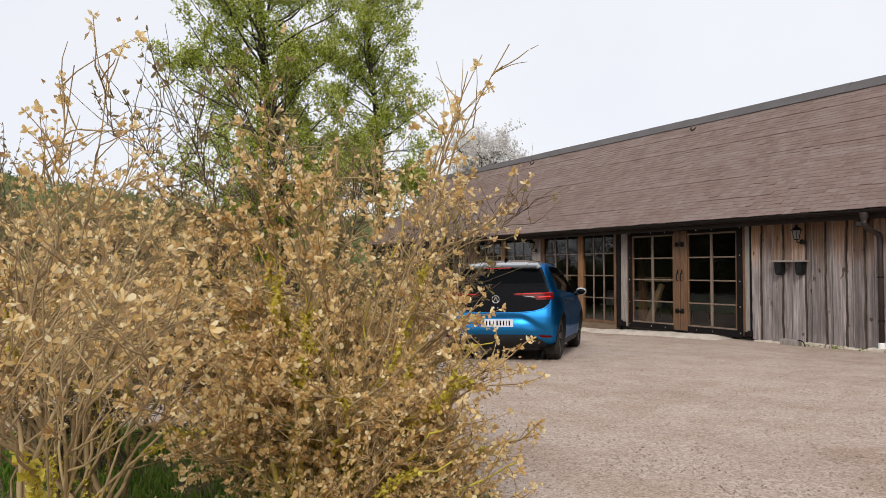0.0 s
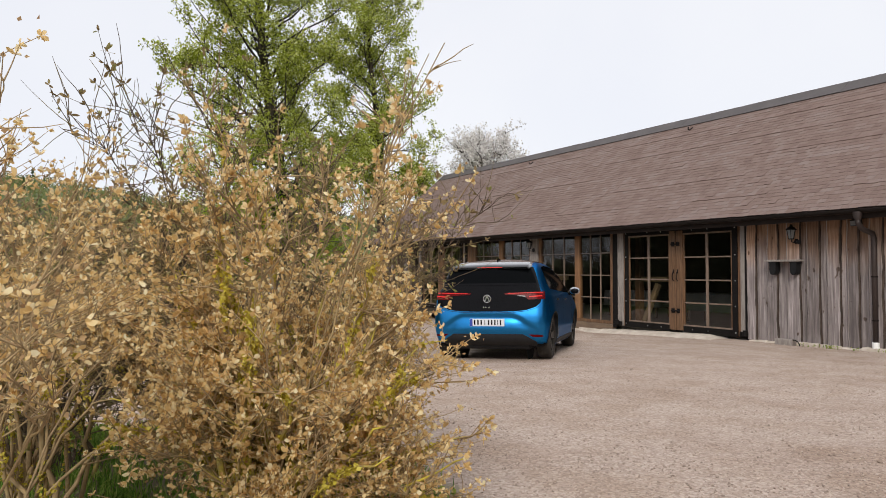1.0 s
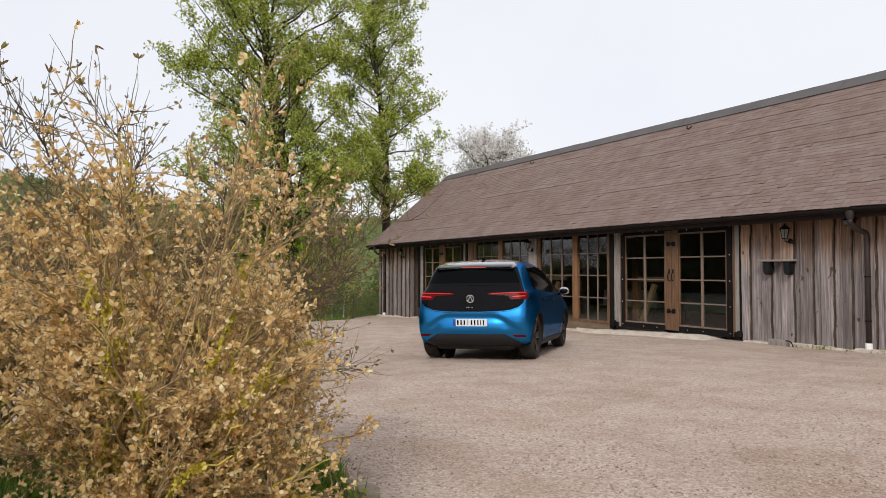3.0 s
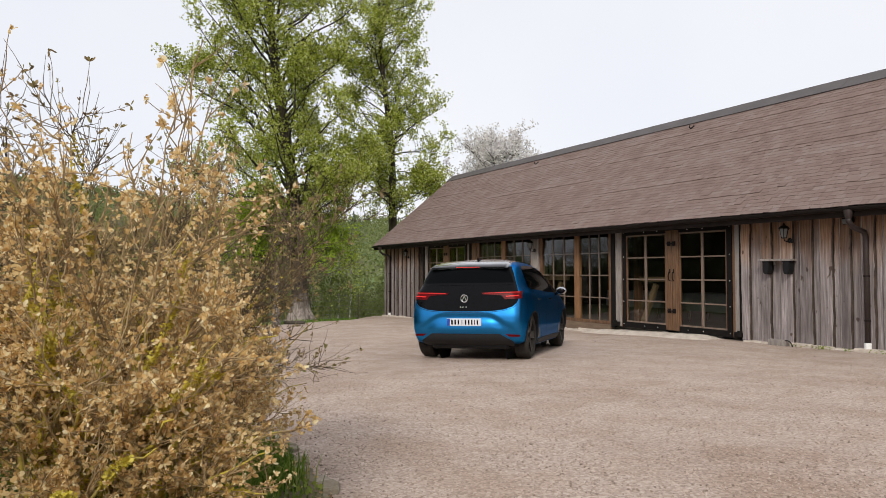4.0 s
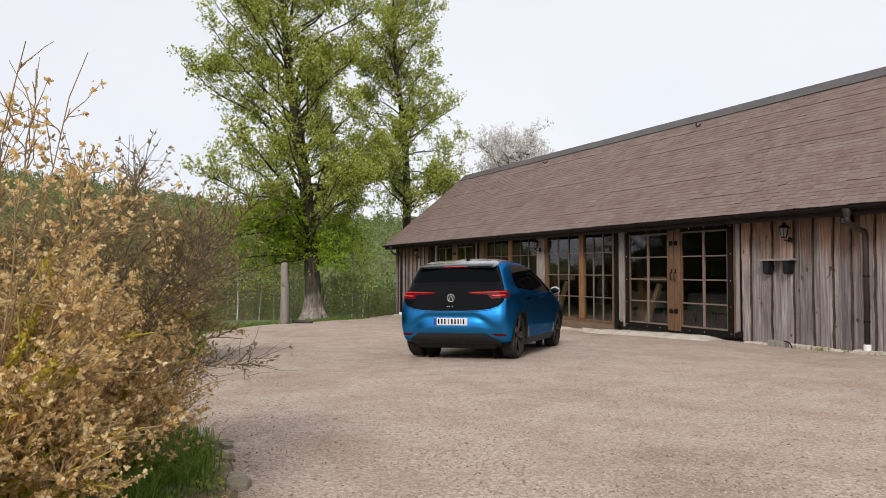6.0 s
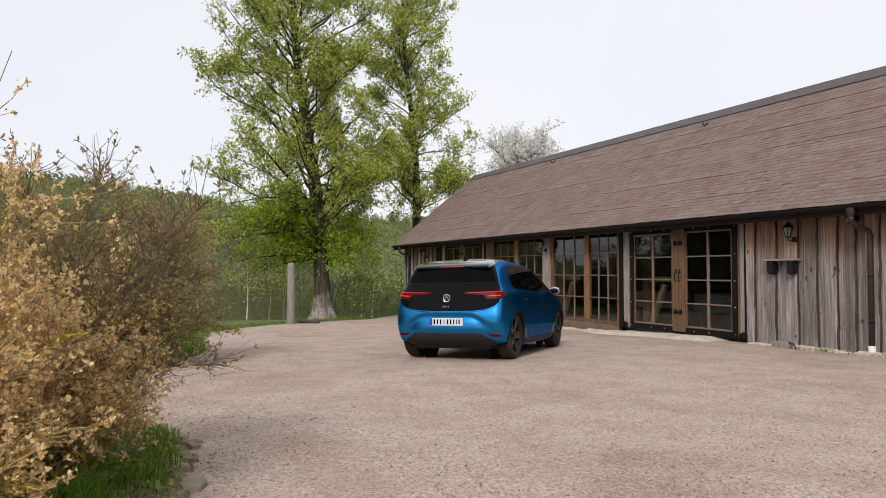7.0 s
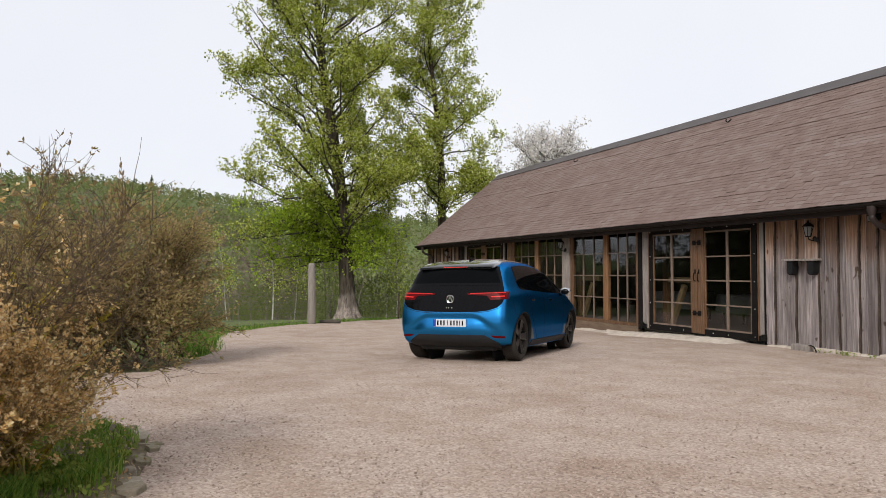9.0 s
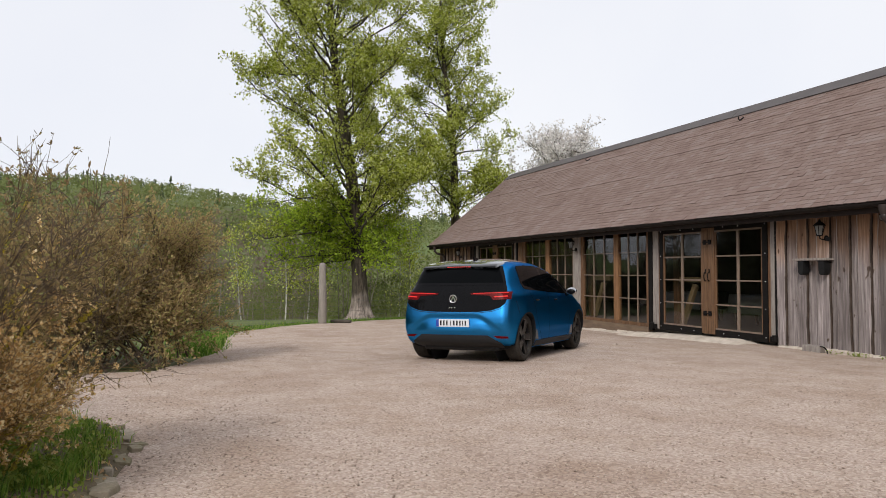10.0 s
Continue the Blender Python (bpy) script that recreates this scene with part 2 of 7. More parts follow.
M["wire"] = surface("fence_wire", [(0.10, 0.10, 0.10), (0.16, 0.16, 0.16)], 9, rough=0.6, metal=0.5, bump=0)
M["twig_lichen"] = surface("lichen_crusted_stem", [(0.11, 0.078, 0.045), (0.22, 0.16, 0.07), (0.46, 0.37, 0.05), (0.62, 0.52, 0.06)], 11, rough=0.9, bump=0.4, fine=40)
M["twig_tan"] = surface("tan_twig", [(0.17, 0.115, 0.062), (0.32, 0.225, 0.115), (0.44, 0.34, 0.16)], 8, rough=0.9, bump=0.3, fine=40)
M["leaf_poplar"] = leafy("poplar_leaf", [(0.17, 0.20, 0.026), (0.35, 0.40, 0.046), (0.51, 0.56, 0.10), (0.72, 0.74, 0.32)], 0.60)
M["leaf_poplar_low"] = leafy("poplar_shoot_leaf", [(0.19, 0.29, 0.018), (0.33, 0.45, 0.03), (0.45, 0.55, 0.06)], 0.5)
M["blossom"] = leafy("cherry_blossom", [(0.62, 0.58, 0.55), (0.82, 0.79, 0.77), (0.90, 0.88, 0.87)], 0.5)
M["leaf_straw"] = leafy("straw_leaf", [(0.50, 0.31, 0.12), (0.72, 0.50, 0.21), (0.89, 0.70, 0.37), (0.97, 0.89, 0.62)], 0.55)
M["leaf_bract"] = leafy("bud_scale", [(0.33, 0.19, 0.095), (0.56, 0.37, 0.19), (0.72, 0.53, 0.29)], 0.5)
M["leaf_lichen"] = leafy("lichen_tuft", [(0.36, 0.28, 0.03), (0.54, 0.44, 0.045), (0.64, 0.55, 0.12)], 0.3)
M["leaf_brown"] = leafy("brown_bud_leaf", [(0.14, 0.095, 0.05), (0.26, 0.185, 0.09), (0.38, 0.28, 0.14), (0.28, 0.29, 0.09)], 0.45)
M["leaf_olive"] = leafy("olive_leaf", [(0.19, 0.13, 0.06), (0.33, 0.235, 0.105), (0.46, 0.35, 0.17), (0.30, 0.30, 0.085)], 0.45)
M["grass"] = leafy("grass_blade", [(0.045, 0.095, 0.010), (0.09, 0.19, 0.020), (0.17, 0.29, 0.038), (0.30, 0.35, 0.085)], 0.5)
M["weed"] = leafy("weed_leaf", [(0.10, 0.14, 0.02), (0.20, 0.27, 0.04), (0.34, 0.38, 0.08)], 0.45)
M["dandelion"] = leafy("dandelion_flower", [(0.65, 0.50, 0.02), (0.75, 0.62, 0.05)], 0.2)
# slight distance haze is put into these paler, less saturated greens
M["wood_far"] = leafy("far_green_crown", [(0.080, 0.105, 0.035), (0.135, 0.17, 0.052), (0.20, 0.235, 0.08), (0.27, 0.28, 0.13)], 0.35, single=0.2, patch_scale=0.16)
M["wood_bare"] = leafy("far_bare_crown", [(0.13, 0.105, 0.075), (0.21, 0.17, 0.125), (0.28, 0.23, 0.175)], 0.5, single=0.35, patch_scale=0.16)
M["wood_valley"] = leafy("valley_crown", [(0.085, 0.105, 0.030), (0.13, 0.16, 0.045), (0.18, 0.21, 0.065), (0.22, 0.20, 0.11)], 0.55, single=0.35, patch_scale=0.16)
# near-black crowns, so that the added trees darken what glass and car reflect
M["wood_rear"] = leafy("dark_rear_crown", [(0.03, 0.04, 0.018), (0.05, 0.06, 0.025), (0.08, 0.085, 0.04)], 0.15)
M["wood_fir"] = leafy("far_fir_crown", [(0.04, 0.06, 0.032), (0.06, 0.085, 0.042), (0.095, 0.12, 0.06)], 0.15, single=0.35, patch_scale=0.16)


def ground_material():
    m, nt, b = shader("meadow")
    big = noise_of(nt, 0.02, 4)
    mid = noise_of(nt, 0.5, 5)
    fine = noise_of(nt, 14.0, 4)
    fac = math_of(nt, "ADD", math_of(nt, "MULTIPLY", mid, 0.6), math_of(nt, "MULTIPLY", fine, 0.4))
    a = ramp_of(nt, fac, [(0.05, 0.075, 0.018), (0.09, 0.14, 0.03), (0.15, 0.17, 0.055)], 0.3, 0.7)
    c = ramp_of(nt, fac, [(0.07, 0.06, 0.03), (0.11, 0.11, 0.04), (0.13, 0.15, 0.05)], 0.3, 0.7)
    nt.links.new(mixed(nt, ramp_of(nt, big, [(0, 0, 0), (1, 1, 1)], 0.4, 0.6), a, c), b.inputs["Base Color"])
    b.inputs["Roughness"].default_value = 0.95
    bump_of(nt, b, fine, 0.8, 0.03)
    return m


def gravel_material():
    m, nt, b = shader("crushed_gravel")
    tc = nt.nodes.new("ShaderNodeTexCoord")
    vor = nt.nodes.new("ShaderNodeTexVoronoi")
    vor.inputs["Scale"].default_value = 68.0
    nt.links.new(tc.outputs["Object"], vor.inputs["Vector"])
    vor2 = nt.nodes.new("ShaderNodeTexVoronoi")
    vor2.inputs["Scale"].default_value = 24.0
    nt.links.new(tc.outputs["Object"], vor2.inputs["Vector"])
    sep = nt.nodes.new("ShaderNodeSeparateColor")
    nt.links.new(vor.outputs["Color"], sep.inputs[0])
    stones = ramp_of(nt, sep.outputs[0], [(0.29, 0.218, 0.176), (0.375, 0.290, 0.240), (0.435, 0.346, 0.290), (0.52, 0.43, 0.365)], 0.0, 1.0)
    tracks = noise_of(nt, 0.35, 4, (1, 1.4, 1), 0.6)
    wear = ramp_of(nt, tracks, [(0.86, 0.82, 0.79), (1, 1, 1), (1.0, 0.99, 0.985)], 0.35, 0.65)
    fines = noise_of(nt, 2.2, 5)
    dirt = ramp_of(nt, fines, [(0.86, 0.82, 0.77), (1, 1, 1)], 0.38, 0.58)
    col = mixed(nt, 1.0, mixed(nt, 1.0, stones, wear, "MULTIPLY"), dirt, "MULTIPLY")
    nt.links.new(col, b.inputs["Base Color"])
    b.inputs["Roughness"].default_value = 0.92
    inv = math_of(nt, "SUBTRACT", 1.0, vor.outputs["Distance"])
    hgt = math_of(nt, "ADD", inv, math_of(nt, "MULTIPLY", math_of(nt, "SUBTRACT", 1.0, vor2.outputs["Distance"]), 0.8))
    bump_of(nt, b, hgt, 0.55, 0.012)
    return m


def glass_material(name, tint, gloss_ior=1.6):
    m = bpy.data.materials.new(name)
    m.use_nodes = True
    nt = m.node_tree
    nt.nodes.remove(nt.nodes["Principled BSDF"])
    clear = nt.nodes.new("ShaderNodeBsdfTransparent")
    clear.inputs["Color"].default_value = (*tint, 1)
    gloss = nt.nodes.new("ShaderNodeBsdfGlossy")
    gloss.inputs["Roughness"].default_value = 0.01
    gloss.inputs["Color"].default_value = (0.95, 0.97, 1.0, 1)
    wav = nt.nodes.new("ShaderNodeTexNoise")
    wav.inputs["Scale"].default_value = 2.5
    bp = nt.nodes.new("ShaderNodeBump")
    bp.inputs["Strength"].default_value = 0.10
    bp.inputs["Distance"].default_value = 0.01
    nt.links.new(wav.outputs["Fac"], bp.inputs["Height"])
    nt.links.new(bp.outputs["Normal"], gloss.inputs["Normal"])
    fr = nt.nodes.new("ShaderNodeFresnel")
    fr.inputs["IOR"].default_value = gloss_ior
    mx = nt.nodes.new("ShaderNodeMixShader")
    nt.links.new(fr.outputs["Fac"], mx.inputs["Fac"])
    nt.links.new(clear.outputs["BSDF"], mx.inputs[1])
    nt.links.new(gloss.outputs["BSDF"], mx.inputs[2])
    nt.links.new(mx.outputs["Shader"], nt.nodes["Material Output"].inputs["Surface"])
    return m


def paint_material():
    m, nt, b = shader("metallic_blue_paint")
    flake = noise_of(nt, 900.0, 1)
    nt.links.new(ramp_of(nt, flake, [(0.020, 0.205, 0.52), (0.028, 0.260, 0.62)], 0.35, 0.65), b.inputs["Base Color"])
    b.inputs["Metallic"].default_value = 1.0
    b.inputs["Specular Tint"].default_value = (0.22, 0.32, 0.48, 1)
    b.inputs["Roughness"].default_value = 0.28
    b.inputs["Coat Weight"].default_value = 0.10
    b.inputs["Coat Roughness"].default_value = 0.08
    return m


M["meadow"] = ground_material()
M["gravel"] = gravel_material()
M["pebble"] = surface("pebble", [(0.26, 0.197, 0.158), (0.34, 0.268, 0.221), (0.405, 0.325, 0.272), (0.46, 0.375, 0.318)], 2, rough=0.9, bump=0, random_mix=0.8, island=True)
M["soil"] = surface("bed_soil", [(0.05, 0.038, 0.022), (0.12, 0.09, 0.052), (0.15, 0.14, 0.05)], 4, rough=0.95, bump=0.8, depth=0.02, fine=40)
M["pane"] = glass_material("window_pane", (0.66, 0.66, 0.64))
M["paint"] = paint_material()
M["car_black"] = surface("gloss_black_panel", [(0.0025, 0.0025, 0.003), (0.004, 0.004, 0.005)], 5, rough=0.05, spec=0.12, bump=0)
M["car_glass"] = surface("tinted_car_glass", [(0.002, 0.0025, 0.003), (0.003, 0.0035, 0.004)], 3, rough=0.03, spec=0.04, bump=0)
M["car_plastic"] = surface("grey_bumper_plastic", [(0.016, 0.017, 0.019), (0.026, 0.027, 0.030)], 9, rough=0.6, spec=0.25, bump=0.1)
M["car_roof"] = surface("black_roof_paint", [(0.008, 0.008, 0.009), (0.012, 0.012, 0.013)], 4, rough=0.15, bump=0, coat=1.0)
M["car_seam"] = surface("panel_gap", [(0.003, 0.004, 0.006), (0.005, 0.006, 0.008)], 5, rough=0.8, bump=0)
M["tyre"] = surface("tyre_rubber", [(0.022, 0.020, 0.018), (0.060, 0.053, 0.046)], 12, rough=0.9, spec=0.15, bump=0.3)
M["rim_dark"] = surface("dark_rim", [(0.012, 0.012, 0.013), (0.02, 0.02, 0.02)], 6, rough=0.3, metal=0.3, bump=0)
M["rim_silver"] = surface("machined_rim", [(0.12, 0.12, 0.125), (0.17, 0.17, 0.175)], 6, rough=0.3, metal=0.9, bump=0)
M["chrome"] = surface("chrome", [(0.72, 0.72, 0.73), (0.8, 0.8, 0.8)], 6, rough=0.12, metal=1.0, bump=0)
M["plate_white"] = surface("plate_white", [(0.56, 0.57, 0.60), (0.63, 0.64, 0.67)], 6, rough=0.5, bump=0)
M["plate_blue"] = surface("plate_blue", [(0.01, 0.04, 0.28), (0.015, 0.05, 0.32)], 6, rough=0.5, bump=0)
M["guard"] = surface("grey_guard_film", [(0.10, 0.105, 0.11), (0.15, 0.155, 0.16)], 9, rough=0.5, bump=0)
M["silver"] = surface("satin_silver", [(0.45, 0.46, 0.48), (0.55, 0.56, 0.58)], 6, rough=0.25, metal=0.8, bump=0)


def lamp_red(name, glow):
    m, nt, b = shader(name)
    band = noise_of(nt, 60.0, 1, (1, 1, 3))
    nt.links.new(ramp_of(nt, band, [(0.05, 0.001, 0.002), (0.14, 0.003, 0.005)], 0.3, 0.7), b.inputs["Base Color"])
    b.inputs["Roughness"].default_value = 0.12
    b.inputs["Roughness"].default_value = 0.35
    b.inputs["Specular IOR Level"].default_value = 0.08
    if glow:
        b.inputs["Emission Color"].default_value = (1.0, 0.06, 0.05, 1)
        b.inputs["Emission Strength"].default_value = glow
    return m


M["tail_red"] = lamp_red("tail_lamp_red", 0.0)
M["tail_lit"] = lamp_red("tail_lamp_lit", 0.75)

# ---- helpers for building ----
def mesh_of(name, verts, faces, material=None, smooth=False):
    me = bpy.data.meshes.new(name)
    me.from_pydata([tuple(v) for v in verts], [], faces)
    me.update()
    if material is not None:
        me.materials.append(material)
    if smooth:
        me.polygons.foreach_set("use_smooth", [True] * len(me.polygons))
    return me


def part(name, bm, material, parent=None, label="", smooth=False):
    """Links a bmesh as one mesh object, under a thing or a part where one is given."""
    me = bpy.data.meshes.new(name)
    bm.to_mesh(me)
    bm.free()
    if material is not None:
        me.materials.append(material)
    if smooth:
        me.polygons.foreach_set("use_smooth", [True] * len(me.polygons))
    ob = new(name, me)
    ob.parent = parent
    if label:
        tagged(ob, label)
    return ob


def piece(name, me, parent, label=""):
    ob = new(name, me)
    ob.parent = parent
    if label:
        tagged(ob, label)
    return ob


def thing(name, m, label, category, group="", kind=""):
    ob = new(name)
    ob.empty_display_size = 0.1
    ob.matrix_basis = m
    return tagged(ob, label, category, group, kind)


def box(bm, a, b, bevel=0.0, m=None):
    """A box from corner a to corner b, added to bm; edges rounded by bevel."""
    made = bmesh.ops.create_cube(bm, size=1.0)["verts"]
    for v in made:
        v.co = Vector([a[i] + (v.co[i] + 0.5) * (b[i] - a[i]) for i in range(3)])
    if bevel:
        edges = list({e for v in made for e in v.link_edges})
        made = bmesh.ops.bevel(bm, geom=edges, offset=bevel, segments=1, affect="EDGES")["verts"]
    if m is not None:
        bmesh.ops.transform(bm, matrix=m, verts=list(set(made)))
    return bm


def boxed(a, b, bevel=0.0, m=None):
    return box(bmesh.new(), a, b, bevel, m)


def tube(bm, pts, radii, sides=8, cap=True):
    """A tapered tube along points."""
    pts = [Vector(p) for p in pts]
    rings = []
    for i, p in enumerate(pts):
        d = (pts[min(i + 1, len(pts) - 1)] - pts[max(i - 1, 0)]).normalized()
        side = d.orthogonal().normalized() if i == 0 else (side - d * side.dot(d)).normalized()
        up = d.cross(side)
        r = radii[i] if isinstance(radii, (list, tuple)) else radii
        rings.append([bm.verts.new(p + (side * math.cos(a) + up * math.sin(a)) * r) for a in (2 * math.pi * k / sides for k in range(sides))])
    for a, b in zip(rings, rings[1:]):
        for k in range(sides):
            bm.faces.new((a[k], a[(k + 1) % sides], b[(k + 1) % sides], b[k]))
    if cap:
        bm.faces.new(rings[0][::-1])
        bm.faces.new(rings[-1])
    return bm


def lathe(bm, profile, sides=24, m=None):
    """A body of revolution round z from (radius, z) pairs."""
    rings = [[bm.verts.new((r * math.cos(2 * math.pi * k / sides), r * math.sin(2 * math.pi * k / sides), z)) for k in range(sides)] for r, z in profile]
    for a, b in zip(rings, rings[1:]):
        for k in range(sides):
            bm.faces.new((a[k], a[(k + 1) % sides], b[(k + 1) % sides], b[k]))
    if m is not None:
        bmesh.ops.transform(bm, matrix=m, verts=[v for r in rings for v in r])
    return bm


def ball(bm, centre, radius, scale=(1, 1, 1)):
    made = bmesh.ops.create_uvsphere(bm, u_segments=14, v_segments=9, radius=radius)["verts"]
    for v in made:
        v.co = Vector([centre[i] + v.co[i] * scale[i] for i in range(3)])
    return bm


# ---- ground ----
def step(a, b, x):
    k = np.clip((x - a) / (b - a), 0, 1)
    return k * k * (3 - 2 * k)


def wall_dip(x, y):
    """The ground sinks a little along the boarded end of the barn, and where cars stand before it."""
    return 0.085 * step(-12.2, -7.6, x) * step(-4.5, -0.8, y) + 0.038 * np.exp(-((x + 11.3) / 2.6) ** 2 - ((y + 5.4) / 2.4) ** 2)


def gz(x, y):
    """Height of the yard, which falls gently away from the camera."""
    u = x + 9.5
    z = 0.035 * max(u, -4.5) + 0.027 * min(u + 4.5, 0.0)
    return z - 0.01 * (min(max(y, -25.0), 8.0) + 5.0) - float(wall_dip(x, y))


HILL = ((-180, 34), (-150, 30), (-60, 26), (60, 26), (120, 34), (150, 38), (158, 40), (163, 42), (170, 48), (177, 58), (184, 66), (191, 65), (200, 58), (207, 44), (212, 10), (220, 9), (223, 34), (240, 30), (300, 26), (540, 30))


def land(x, y):
    """Height of the whole land: the yard, a dip behind the fence, and wooded hills all round."""
    dx, dy = x + 1.0, y + 11.0
    r = np.hypot(dx, dy)
    az = np.degrees(np.arctan2(dy, dx)) % 360
    u = np.clip(x, -40, 14) + 9.5
    near = 0.035 * np.maximum(u, -4.5) + 0.027 * np.minimum(u + 4.5, 0.0) - 0.01 * (np.clip(y, -25, 8) + 5.0) - wall_dip(x, y)
    top = np.interp(az, [h[0] for h in HILL], [h[1] for h in HILL])
    roll = 1.5 * np.sin(x * 0.021 + 1.0) * np.cos(y * 0.017) + 0.8 * np.sin(x * 0.05 + y * 0.043)
    far = -0.3 * step(27, 34, r) - 5.5 * step(33, 80, r) + (top + 6.0) * step(110, 640, r) + roll * step(60, 160, r)
    return near + far


def build_ground():
    rs = np.concatenate([np.linspace(0.0, 40.0, 50)[1:], 40.0 * (2500.0 / 40.0) ** np.linspace(0, 1, 70)[1:]])
    n = 240
    verts = [(-1.0, -11.0, float(land(-1.0, -11.0)) - 0.05)]
    for r in rs:
        a = np.arange(n) * 2 * np.pi / n
        x, y = -1.0 + r * np.cos(a), -11.0 + r * np.sin(a)
        z = land(x, y) - 0.05
        verts += list(zip(x.tolist(), y.tolist(), z.tolist()))
    faces = [(0, 1 + k, 1 + (k + 1) % n) for k in range(n)]
    for i in range(len(rs) - 1):
        o = 1 + i * n
        faces += [(o + k, o + n + k, o + n + (k + 1) % n, o + (k + 1) % n) for k in range(n)]
    ob = new("ground", mesh_of("ground", verts, faces, M["meadow"], True))
    return tagged(ob, "rolling green meadow land with wooded hills", "ground", kind="structure")


ground = build_ground()

# outline of the gravel yard, going round it
YARD = [(-29.4, -0.3), (-27.0, -2.0), (-25.7, -2.9), (-24.3, -4.9), (-22.6, -6.9), (-19.6, -9.0), (-17.0, -9.5), (-14.0, -9.75), (-12.3, -10.05), (-11.0, -10.45),
        (-10.1, -10.8), (-10.0, -11.6), (-10.2, -12.6), (-10.6, -15.0), (-9.0, -22.0), (6.0, -24.0), (9.0, -10.0), (8.0, 0.4), (-29.4, 0.4)]


def inside(poly, x, y):
    hit = False
    for (x0, y0), (x1, y1) in zip(poly, poly[1:] + poly[:1]):
        if (y0 > y) != (y1 > y) and x < (x1 - x0) * (y - y0) / (y1 - y0) + x0:
            hit = not hit
    return hit


def build_yard():
    bm = bmesh.new()
    pts = []
    for (x0, y0), (x1, y1) in zip(YARD, YARD[1:] + YARD[:1]):
        k = max(1, int(math.hypot(x1 - x0, y1 - y0) / 0.25))
        for i in range(k):
            x, y = x0 + (x1 - x0) * i / k, y0 + (y1 - y0) * i / k
            w = 0.05 * noise.noise((x * 1.3, y * 1.3, 2.0)) + 0.05 * noise.noise((x * 4, y * 4, 5.0))
            pts.append((x + w, y + (w if y < -0.5 else 0)))
    step_m = 0.5
    gx = np.arange(-30, 10, step_m)
    gy = np.arange(-24.5, 1, step_m)
    vs = [bm.verts.new((x, y, 0)) for x, y in pts]
    f = bm.faces.new(vs)
    for x in gx:
        bmesh.ops.bisect_plane(bm, geom=bm.verts[:] + bm.edges[:] + bm.faces[:], plane_co=(x, 0, 0), plane_no=(1, 0, 0))
    for y in gy:
        bmesh.ops.bisect_plane(bm, geom=bm.verts[:] + bm.edges[:] + bm.faces[:], plane_co=(0, y, 0), plane_no=(0, 1, 0))
    for v in bm.verts:
        x, y = v.co.x, v.co.y
        v.co.z = gz(x, y) + 0.022 * noise.noise((x * 0.5, y * 0.5, 1.0)) + 0.008 * noise.noise((x * 1.7, y * 1.7, 4.0))
    bmesh.ops.recalc_face_normals(bm, faces=bm.faces[:])
    if sum(fc.normal.z for fc in bm.faces) < 0:
        bmesh.ops.reverse_faces(bm, faces=bm.faces[:])
    ob = part("gravel_yard", bm, M["gravel"], smooth=True)
    return tagged(ob, "pinkish-beige crushed gravel yard with faint wheel tracks", "gravel", kind="structure")


yard = build_yard()


def yard_z(x, y):
    return gz(x, y) + 0.022 * noise.noise((x * 0.5, y * 0.5, 1.0)) + 0.008 * noise.noise((x * 1.7, y * 1.7, 4.0))


# outline of the planted bed beside the camera's way
BED = [(-1.9, -14.6), (-1.6, -13.9), (-2.1, -12.9), (-2.6, -12.0), (-3.1, -11.3), (-3.6, -10.98), (-4.1, -10.88), (-4.6, -10.83), (-5.1, -10.82), (-5.7, -10.92), (-6.2, -11.3),
       (-6.6, -11.9), (-6.9, -12.6), (-6.9, -13.6), (-6.0, -14.8), (-3.5, -15.4)]


def build_pebbles():
    """Loose stones on the yard, dense near the camera's way."""
    rng = np.random.default_rng(5)
    verts, faces = [], []
    base = np.array([(1, 0, 0), (0, 1, 0), (-1, 0, 0), (0, -1, 0), (0, 0, 0.8), (0, 0, -0.5)])
    tris = [(0, 1, 4), (1, 2, 4), (2, 3, 4), (3, 0, 4), (1, 0, 5), (2, 1, 5), (3, 2, 5), (0, 3, 5)]
    made = 0
    while made < 36000:
        d = 1.6 + 14.0 * rng.random() ** 1.5
        a = radians(rng.uniform(112, 200))
        x, y = -0.8 + d * math.cos(a), -11.6 + d * math.sin(a)
        if not inside(YARD, x, y) or inside(BED, x, y) or y > -0.15:
            continue
        s = (0.003 + 0.0055 * rng.random() ** 2) * (1.0 + d / 40.0)
        if rng.random() < 0.004:
            s *= 2.0
        q = Euler((rng.uniform(-0.5, 0.5), rng.uniform(-0.5, 0.5), rng.uniform(0, 6.28))).to_matrix()
        p = (base * (rng.uniform(0.7, 1.4, (6, 3))) * s) @ np.array(q).T + (x, y, yard_z(x, y) + s * 0.3)
        o = len(verts)
        verts += p.tolist()
        faces += [(o + i, o + j, o + k) for i, j, k in tris]
        made += 1
    ob = new("loose_gravel", mesh_of("loose_gravel", verts, faces, M["pebble"]))
    return tagged(ob, "loose pinkish and grey crushed stones on the yard", "gravel", kind="stuff")


build_pebbles()

# ---- barn ----
X_LEFT, X_RIGHT = -28.85, 3.0        # ends of the front wall
EAVE_Y, EAVE_Z = -0.46, 2.38
RIDGE_Y, RIDGE_Z = 3.45, 5.585
VERGE = -29.06
BACK_Y = 6.7

wall_front = thing("wall_front", pose(0, 0, 0), "barn wall of weathered waney-edged boards above a stone footing", "wall", kind="structure")
wall_rng = random.Random(3)


